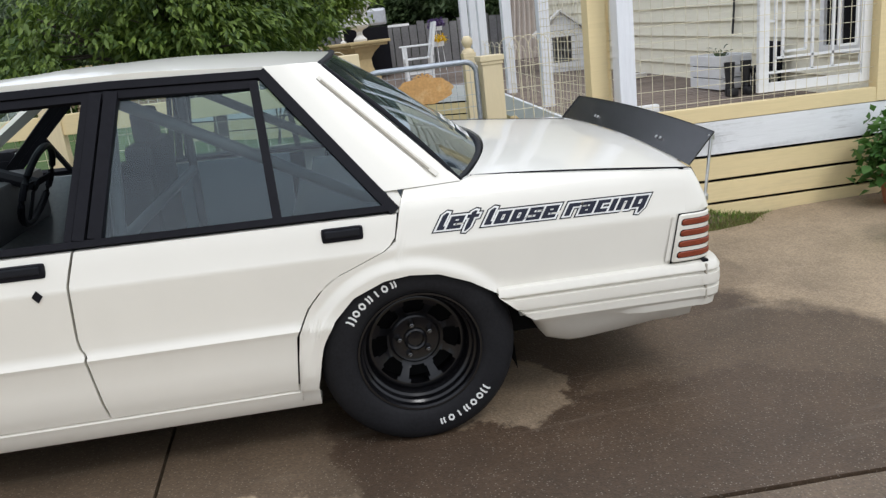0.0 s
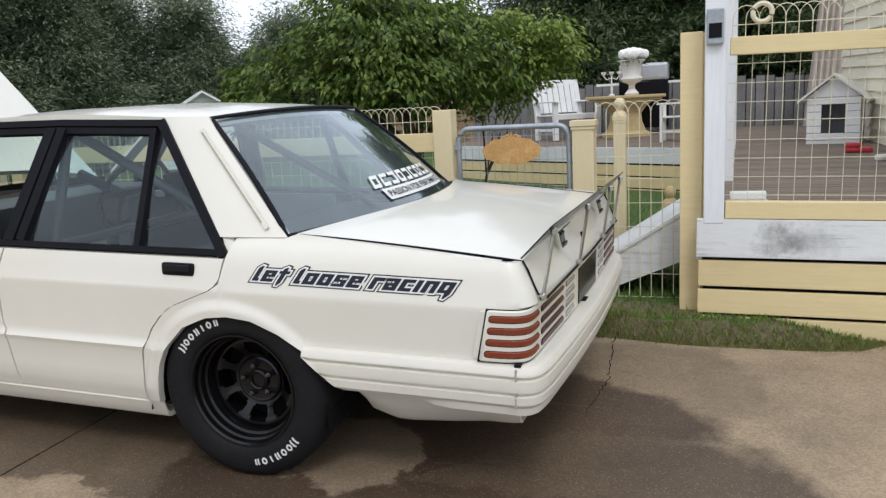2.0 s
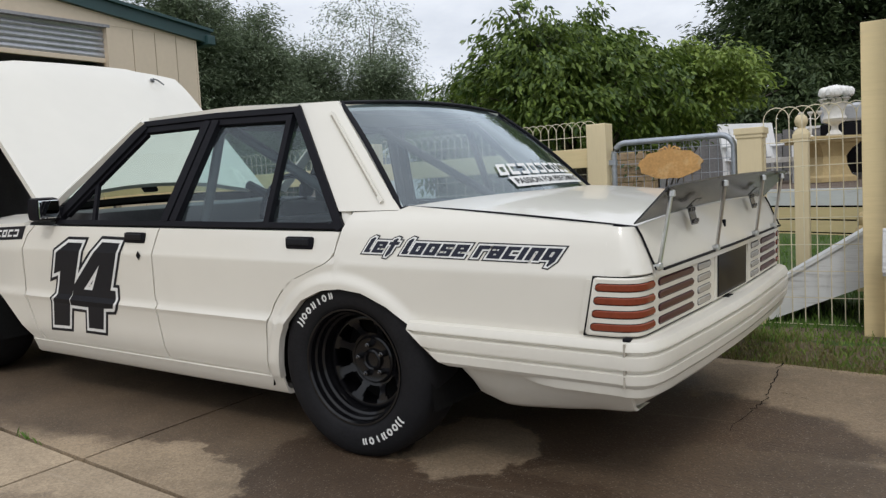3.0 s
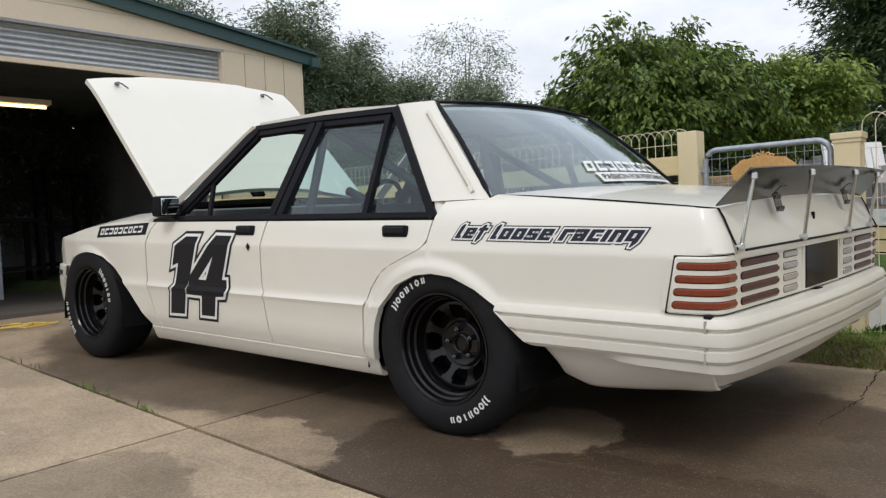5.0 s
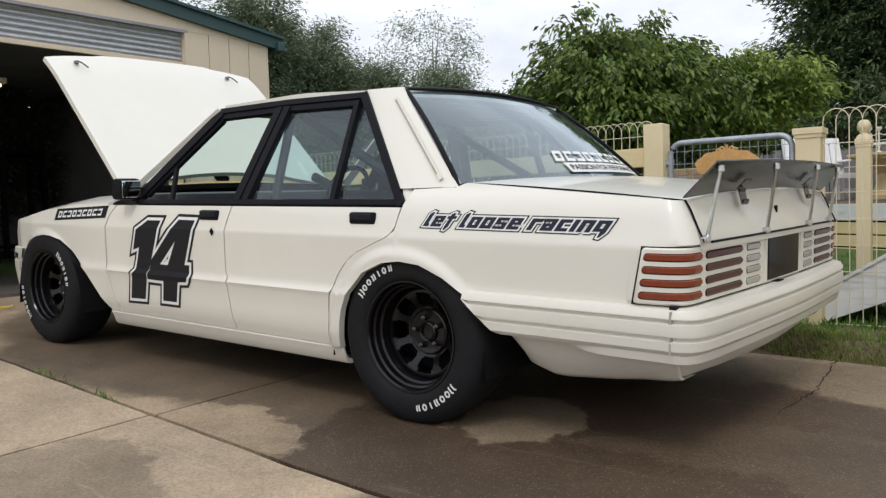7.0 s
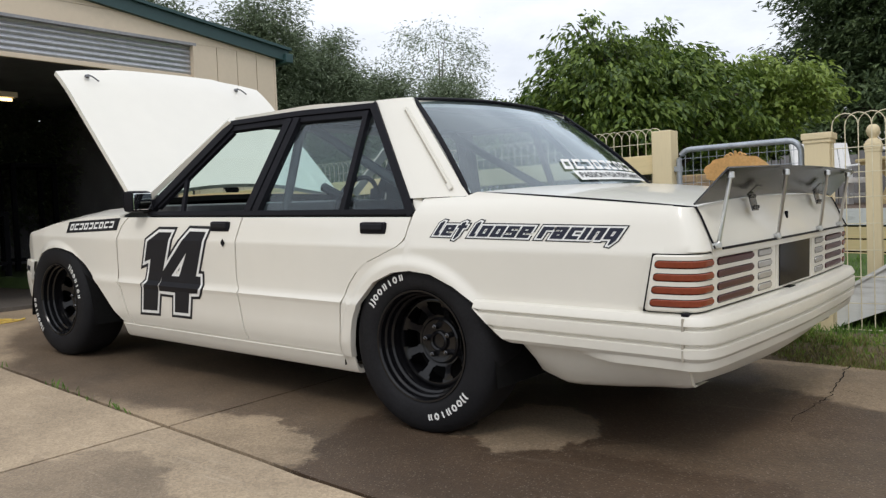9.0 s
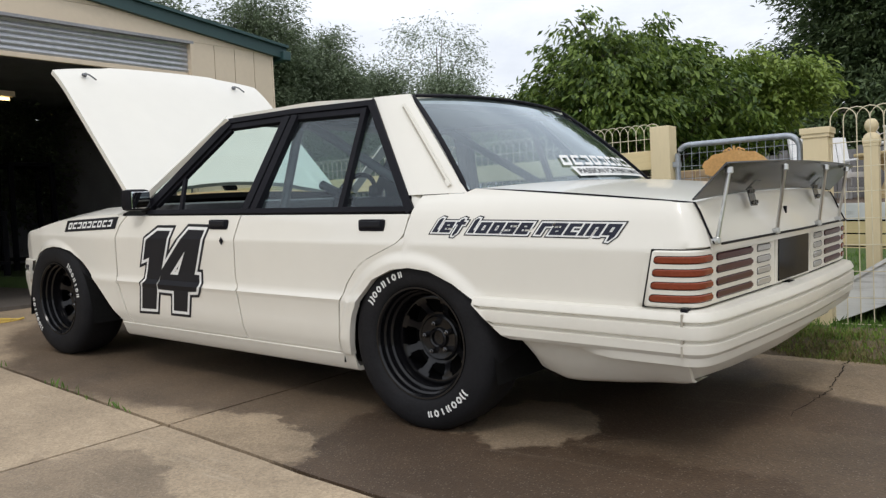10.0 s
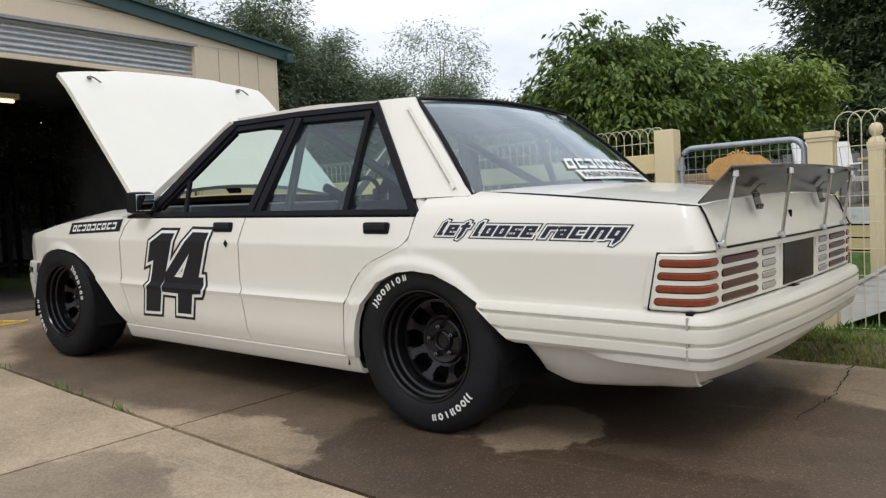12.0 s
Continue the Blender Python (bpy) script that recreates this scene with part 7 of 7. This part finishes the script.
# ---- things on the deck ----
def garden_chair(m, label):
    c = root("garden_chair", m, label, "chair", group="white garden chairs on the deck")
    for x in (-0.25, 0.25):
        part("front_leg", boxes((x - 0.025, x + 0.025, -0.25, -0.20, 0, 0.62), bevel=0.004), M_WHITEPAINT, c)
        bm = bmesh.new()
        strip(bm, [(x, 0.22, 0.0), (x, 0.22, 0.42), (x, 0.34, 1.0)], 0.05, 0.045, (0, -1, 0.1))
        part("back_leg", bm, M_WHITEPAINT, c)
        part("armrest", boxes((x - 0.035, x + 0.035, -0.30, 0.26, 0.62, 0.645), bevel=0.006), M_WHITEPAINT, c)
        part("stretcher", boxes((x - 0.012, x + 0.012, -0.22, 0.22, 0.15, 0.19)), M_WHITEPAINT, c)
    for i in range(6):
        yy = -0.24 + i * 0.078
        part("seat_slat", boxes((-0.27, 0.27, yy, yy + 0.066, 0.40, 0.422), bevel=0.003), M_WHITEPAINT, c)
    for i in range(7):
        x = -0.21 + i * 0.07
        bm = bmesh.new()
        strip(bm, [(x, 0.235, 0.45), (x, 0.325, 0.93)], 0.060, 0.015, (0, -1, 0.18))
        part("back_slat", bm, M_WHITEPAINT, c)
    bm = bmesh.new()
    strip(bm, [(-0.27, 0.335, 0.96), (0.27, 0.335, 0.96)], 0.09, 0.03, (0, -1, 0.18))
    part("top_rail", bm, M_WHITEPAINT, c)
    part("apron", boxes((-0.25, 0.25, -0.24, -0.215, 0.34, 0.40)), M_WHITEPAINT, c)
    return c


garden_chair(Matrix.Translation((1.29, 6.74, deck_z(6.74))) @ pose(0, 0, 0, 0, 0, -94) @ Matrix.Scale(0.72, 4), "white slatted timber armchair beside stone table")
garden_chair(Matrix.Translation((-0.20, 7.81, deck_z(7.81))) @ pose(0, 0, 0, 0, 0, 50) @ Matrix.Diagonal((1.55, 0.85, 0.82, 1)), "wide white slatted timber garden seat under the tree")

table = root("stone_table", Matrix.Translation((0.60, 7.75, deck_z(7.75))) @ pose(0, 0, 0, 0, 0, 50) @ Matrix.Diagonal((0.68, 0.60, 0.70, 1)), "cast sandstone pedestal table with moulded top", "table")
bm = boxes((-0.72, 0.72, -0.45, 0.45, 0.74, 0.80), (-0.66, 0.66, -0.40, 0.40, 0.69, 0.745), bevel=0.02)
part("tabletop", bm, M_STONE, table)
bm = bmesh.new()
rows = []
for z, w, d in ((0.0, 0.40, 0.30), (0.08, 0.40, 0.30), (0.12, 0.33, 0.25), (0.30, 0.27, 0.20), (0.45, 0.26, 0.19), (0.58, 0.34, 0.25), (0.66, 0.44, 0.32), (0.70, 0.46, 0.33)):
    rows.append([(w * cx, d * cy, z) for cx, cy in ((-1, -1), (1, -1), (1, 1), (-1, 1), (-1, -1))])
grid(bm, rows)
part("pedestal", bm, M_STONE, table, smooth=20)
urn = root("flower_urn", Matrix.Translation((0.68, 7.77, deck_z(7.75) + 0.56)) @ Matrix.Scale(0.8, 4), "white classical urn filled with white flowers", "urn")
bm = bmesh.new()
lathe(bm, [(0.11, 0.0), (0.12, 0.03), (0.09, 0.06), (0.055, 0.10), (0.05, 0.16), (0.07, 0.19), (0.15, 0.22), (0.18, 0.27), (0.16, 0.30), (0.145, 0.34), (0.16, 0.44), (0.20, 0.54), (0.235, 0.57), (0.22, 0.58), (0.18, 0.54)], seg=28)
part("vase", bm, M_URN, urn, smooth=30)
rb = random.Random(5)
for i in range(15):
    a, r = rb.uniform(0, 6.28), rb.uniform(0.03, 0.23)
    bm = bmesh.new()
    bmesh.ops.create_icosphere(bm, subdivisions=2, radius=0.085)
    for v in bm.verts:
        v.co *= 1 + 0.16 * noise.noise(v.co * 28 + Vector((i, 0, 0)))
        v.co += Vector((r * math.cos(a), r * math.sin(a), 0.66 + 0.05 * (1 - r / 0.23)))
    part("flower_head", bm, M_PETAL, urn)
me = crown_mesh([((0, 0, 0.59), (0.2, 0.2, 0.05))], 40, 6, 0.09, 77, 0.4, 0.05)
me.materials.append(M_LEAFDARK)
ob = new("foliage", me)
ob.parent = urn
cand = root("candelabra", Matrix.Translation((0.43, 7.60, deck_z(7.75) + 0.56)) @ Matrix.Scale(0.8, 4), "small white ornamental candle stand on table", "ornament")
bm = bmesh.new()
lathe(bm, [(0.05, 0), (0.05, 0.02), (0.015, 0.04), (0.022, 0.12), (0.012, 0.2), (0.012, 0.34)], seg=12)
part("stem", bm, M_URN, cand, smooth=True)
for sx in (-1, 0, 1):
    bm = bmesh.new()
    tube(bm, [(0, 0, 0.3), (sx * 0.08, 0, 0.27), (sx * 0.13, 0, 0.33)], 0.009, 6)
    lathe(bm, [(0.012, 0), (0.04, 0.04), (0.042, 0.07)], seg=10, m=Matrix.Translation((sx * 0.13, 0, 0.33)))
    part("arm", bm, M_URN, cand)
bbq = root("barbecue", Matrix.Translation((0.80, 8.45, deck_z(8.45))) @ Matrix.Scale(0.8, 4), "silver hooded barbecue with side shelves", "barbecue")
part("hood", boxes((-0.42, 0.42, -0.25, 0.25, 0.92, 1.22), bevel=0.05), M_ROLLER, bbq)
part("body", boxes((-0.42, 0.42, -0.25, 0.25, 0.1, 0.9), bevel=0.01), M_BLACK, bbq)
for sx in (-1, 1):
    part("side_shelf", boxes((sx * 0.62 - 0.2, sx * 0.62 + 0.2, -0.22, 0.22, 0.86, 0.90)), M_WHITEPAINT, bbq)
stand = root("flower_stand", Matrix.Translation((1.83, 8.2, deck_z(8.2))) @ Matrix.Scale(0.64, 4), "white wire stand with purple and yellow flowers", "plant stand")
bm = bmesh.new()
for a in (0.3, 2.4, 4.5):
    tube(bm, [(0.16 * math.cos(a), 0.16 * math.sin(a), 0), (0.10 * math.cos(a), 0.10 * math.sin(a), 0.9)], 0.008, 6)
lathe(bm, [(0.0, 0.55), (0.15, 0.55), (0.16, 0.66)], seg=16)
lathe(bm, [(0.0, 0.9), (0.14, 0.9), (0.15, 0.99)], seg=16)
part("wire_frame", bm, M_WHITEPAINT, stand)
for nm, z, colour in (("yellow_blooms", 0.70, (0.75, 0.52, 0.03)), ("purple_blooms", 1.05, (0.10, 0.06, 0.16))):
    me = crown_mesh([((0, 0, z), (0.17, 0.17, 0.10))], 60, 6, 0.06, 61, 0.1, 0.05, shape=0.7)
    me.materials.append(leaf_mat(nm, colour, tuple(min(1, c * 1.4) for c in colour)))
    ob = new(nm, me)
    ob.parent = stand

# low hooped wire between the deck posts
low = root("deck_edge_wire", Matrix.Identity(4), "low hooped cream wire along the deck edge", "fence")
bm = bmesh.new()
y = 2.95
while y < 5.4:
    x, z = deck_x(y) + 0.08, deck_z(y)
    tube(bm, [(x, y, z)] + [(x, y + 0.13 - 0.13 * math.cos(a), z + 0.35 + 0.13 * math.sin(a)) for a in spread(0, math.pi, 8)] + [(x, y + 0.26, z)], 0.0024, 5)
    y += 0.26
for z in (0.1, 0.22, 0.34, 0.43):
    tube(bm, [(deck_x(yy) + 0.082, yy, deck_z(yy) + z) for yy in (2.95, 5.45)], 0.002, 5)
part("hooped_wire", bm, M_WIRE, low)

# dog kennel
ken = root("dog_kennel", Matrix.Translation((2.90, 5.86, deck_z(5.7))) @ pose(0, 0, 0, 0, 0, -15) @ Matrix.Scale(0.85, 4), "white slatted timber dog kennel with pitched roof", "kennel")
for i in range(6):
    z = 0.05 + i * 0.085
    if i in (1, 2, 3, 4):
        part("front_slat", boxes((-0.29, -0.13, -0.25, -0.235, z, z + 0.078)), M_WHITEPAINT, ken)
        part("front_slat", boxes((0.13, 0.29, -0.25, -0.235, z, z + 0.078)), M_WHITEPAINT, ken)
    else:
        part("front_slat", boxes((-0.29, 0.29, -0.25, -0.235, z, z + 0.078)), M_WHITEPAINT, ken)
    for sx in (-0.29, 0.275):
        part("side_slat", boxes((sx, sx + 0.015, -0.235, 0.35, z, z + 0.078)), M_WHITEPAINT, ken)
part("back_wall", boxes((-0.28, 0.28, 0.34, 0.355, 0.05, 0.56)), M_DARKIN, ken)
bm = bmesh.new()
a = [bm.verts.new(p) for p in ((-0.29, -0.245, 0.56), (0.29, -0.245, 0.56), (0, -0.245, 0.80))]
b = [bm.verts.new((v.co.x, 0.35, v.co.z)) for v in a]
bm.faces.new(a)
bm.faces.new(b[::-1])
for i in range(3):
    bm.faces.new((a[i], b[i], b[(i + 1) % 3], a[(i + 1) % 3]))
bmesh.ops.recalc_face_normals(bm, faces=bm.faces[:])
part("gable", bm, M_WHITEPAINT, ken)
for sx in (-1, 1):
    bm = bmesh.new()
    shell(bm, [[(0, -0.33, 0.835), (0, 0.40, 0.835)], [(sx * 0.39, -0.33, 0.525), (sx * 0.39, 0.40, 0.525)]], (0, 0, -0.03))
    part("roof_panel", bm, M_URN, ken)
part("floor", boxes((-0.29, 0.29, -0.24, 0.35, 0.0, 0.045)), M_WHITEPAINT, ken)
bm = boxes((-0.13, 0.13, -0.09, 0.09, 0, 0.05), (-0.12, 0.02, -0.08, 0.08, 0.05, 0.10), bevel=0.015)
solo("red_toy", bm, M_REDTOY, Matrix.Translation((2.93, 4.76, deck_z(4.76))) @ Matrix.Scale(0.85, 4), "bright red plastic toy on decking", "toy")
bm = boxes((-0.12, 0.10, -0.04, 0.04, 0.0, 0.05), bevel=0.015)
solo("white_rag", bm, M_URN, Matrix.Translation((3.04, 4.02, deck_z(4.02))) @ pose(0, 0, 0, 0, 0, 30), "crumpled white rag on the decking", "rag")
curt = bmesh.new()
rows = []
for i in range(40):
    t = i / 39
    rows.append([(lerp(lerp(2.88, 3.06, h), 3.55, t), 8.4 + 0.04 * math.sin(i * 1.3), lerp(deck_z(8.4) + 0.01, 2.6, h)) for h in (0.0, 0.25, 0.5, 1.0)])
grid(curt, rows)
solo("outdoor_curtain", curt, M_CURTAIN, Matrix.Identity(4), "pale grey cloth curtain hanging at deck end", "curtain", smooth=True)

# crate with boots, screen door, chair
crate = root("planter_crate", Matrix.Translation((3.115, 2.61, deck_z(2.61))) @ Matrix.Scale(0.85, 4), "white slatted timber planter crate on decking", "crate")
for i in range(3):
    z = 0.01 + i * 0.105
    for nm, spec in (("slat", (-0.16, -0.14, -0.28, 0.28, z, z + 0.095)), ("slat", (0.14, 0.16, -0.28, 0.28, z, z + 0.095)), ("end_slat", (-0.14, 0.14, -0.28, -0.26, z, z + 0.095)), ("end_slat", (-0.14, 0.14, 0.26, 0.28, z, z + 0.095))):
        part(nm, boxes(spec, bevel=0.003), M_WHITEPAINT, crate)
part("soil", boxes((-0.14, 0.14, -0.26, 0.26, 0.1, 0.27)), M_DARKIN, crate)
me = crown_mesh([((0, 0.0, 0.31), (0.06, 0.08, 0.04))], 14, 5, 0.06, 71, -0.5, 0.04)
me.materials.append(M_LEAFDARK)
ob = new("dark_plant", me)
ob.parent = crate
for dy in (-0.06, 0.08):
    bm = bmesh.new()
    lathe(bm, [(0.038, 0.0), (0.042, 0.02), (0.038, 0.06), (0.034, 0.12), (0.046, 0.28), (0.042, 0.28)], seg=14)
    box(bm, -0.12, -0.02, -0.036, 0.036, 0.0, 0.065, bevel=0.018)
    solo("rubber_boot", bm, M_BOOT, Matrix.Translation((2.975 + dy * 0.95, 2.13, deck_z(2.13))) @ pose(0, 0, 0, 0, 0, 80) @ Matrix.Scale(0.88, 4), "black rubber boot standing on deck", "boot", group="pair of boots", smooth=40)
sd = root("security_screen", FALL @ Matrix.Translation((2.485, PY + 0.062, 0.775)), "white metal security window screen behind wire mesh", "window screen")
Wd, Hd = 0.76, 1.25
part("stile", boxes((0, 0.068, -0.015, 0.015, 0, Hd), bevel=0.003), M_WHITEPAINT, sd)
part("stile", boxes((Wd - 0.055, Wd, -0.015, 0.015, 0, Hd), bevel=0.003), M_WHITEPAINT, sd)
part("bottom_rail", boxes((0.068, Wd - 0.055, -0.015, 0.015, 0, 0.055), bevel=0.003), M_WHITEPAINT, sd)
part("top_rail", boxes((0.068, Wd - 0.055, -0.015, 0.015, Hd - 0.06, Hd), bevel=0.003), M_WHITEPAINT, sd)
for x, z0 in ((0.115, 0.115), (0.165, 0.20), (0.32, 0.235), (0.365, 0.115), (0.505, 0.115), (0.545, 0.235), (0.67, 0.235), (0.70, 0.115)):
    part("bar", boxes((x - 0.0075, x + 0.0075, -0.007, 0.007, z0, Hd - 0.06)), M_WHITEPAINT, sd)
for z, x0, x1 in ((0.115, 0.068, Wd - 0.055), (0.20, 0.115, 0.70), (0.235, 0.165, 0.32), (0.235, 0.545, 0.67), (0.42, 0.068, 0.115)):
    part("cross_bar", boxes((x0, x1, -0.007, 0.007, z - 0.007, z + 0.007)), M_WHITEPAINT, sd)
bm = boxes((-0.2, 0.2, -0.2, 0.2, 0.26, 0.32), (-0.2, 0.2, 0.16, 0.2, 0.32, 0.62), (-0.19, -0.15, -0.19, -0.15, 0, 0.26), (0.15, 0.19, -0.19, -0.15, 0, 0.26), (-0.19, -0.15, 0.15, 0.19, 0, 0.26), (0.15, 0.19, 0.15, 0.19, 0, 0.26), bevel=0.008)
solo("black_chair", bm, M_BLACK, Matrix.Translation((3.20, 2.17, deck_z(2.17))) @ pose(0, 0, 0, 0, 0, -100) @ Matrix.Scale(0.58, 4), "small black plastic chair against weatherboards", "chair")
win = root("window_1", Matrix.Identity(4), "white framed house window with dark glass", "window", kind="structure")
part("pane", boxes((3.378, 3.388, 1.34, 1.66, 0.95, 1.9)), M_PLATE, win)
for spec in ((3.355, 3.40, 1.29, 1.34, 0.9, 1.95), (3.355, 3.40, 1.66, 1.71, 0.9, 1.95), (3.355, 3.40, 1.34, 1.66, 0.9, 0.95), (3.355, 3.40, 1.34, 1.66, 1.9, 1.95)):
    part("window_frame", boxes(spec), M_WHITEPAINT, win)
for spec in ((3.366, 3.39, 1.49, 1.505, 0.95, 1.9), (3.366, 3.39, 1.34, 1.66, 1.25, 1.265), (3.366, 3.39, 1.34, 1.66, 1.58, 1.595)):
    part("glazing_bar", boxes(spec), M_WHITEPAINT, win)
bm = tube(bmesh.new(), [(3.335, 2.76, 1.85), (3.332, 2.76, 1.25), (3.328, 2.78, 1.05)], 0.009, 6)
solo("dog_lead", bm, M_BOOT, Matrix.Identity(4), "dark lead hanging on the weatherboards", "lead")
bm = boxes((-0.12, 0.10, -0.03, 0.03, 0, 0.055), (-0.11, 0.09, -0.028, 0.028, 0.055, 0.11), (-0.10, 0.08, -0.025, 0.025, 0.11, 0.155), bevel=0.008)
solo("white_roll", bm, M_WHITEPAINT, Matrix.Translation((1.80, PY + 0.16, DECK)), "white rolled material lying on deck edge", "roll")

# potted geranium and lime bin beside the porch
pot = root("potted_geranium", Matrix.Translation((3.26, 0.74, ground_z(3.2, 0.74))), "leafy geranium in a terracotta pot", "plant")
bm = bmesh.new()
lathe(bm, [(0.0, 0.0), (0.11, 0.0), (0.14, 0.16), (0.155, 0.17), (0.155, 0.21), (0.135, 0.21), (0.12, 0.17), (0.0, 0.17)], seg=28)
part("pot", bm, M_TERRA, pot, smooth=30)
me = crown_mesh([((0.0, 0.0, 0.34), (0.24, 0.20, 0.20)), ((0.06, 0, 0.46), (0.20, 0.16, 0.12)), ((-0.12, 0, 0.2), (0.12, 0.12, 0.14))], 120, 7, 0.062, 81, 0.15, 0.07, shape=0.95)
me.materials.append(leaf_mat("geranium_leaf", (0.05, 0.13, 0.025), (0.12, 0.24, 0.06)))
ob = new("foliage", me)
ob.parent = pot
bm = bmesh.new()
rr = random.Random(4)
for _ in range(12):
    bmesh.ops.create_icosphere(bm, subdivisions=1, radius=0.02, matrix=Matrix.Translation((0.16 + rr.gauss(0, 0.02), -0.1 + rr.gauss(0, 0.02), 0.45 + rr.gauss(0, 0.015))))
part("pale_blooms", bm, M_PETAL, pot)
binb = root("plastic_tub", Matrix.Translation((2.90, 0.02, ground_z(2.9, 0.02))), "lime green plastic tub on the concrete", "tub")
bm = bmesh.new()
lathe(bm, [(0.0, 0.0), (0.145, 0.0), (0.15, 0.01), (0.182, 0.29), (0.194, 0.292), (0.194, 0.306), (0.174, 0.306), (0.14, 0.02), (0.0, 0.02)], seg=36)
part("tub", bm, M_LIME, binb, smooth=30)
for sx in (-1, 1):
    bm = bmesh.new()
    box(bm, sx * 0.183 - 0.006, sx * 0.183 + 0.006, -0.055, 0.055, 0.235, 0.265, bevel=0.005)
    part("handle_slot", bm, M_DARK, binb)
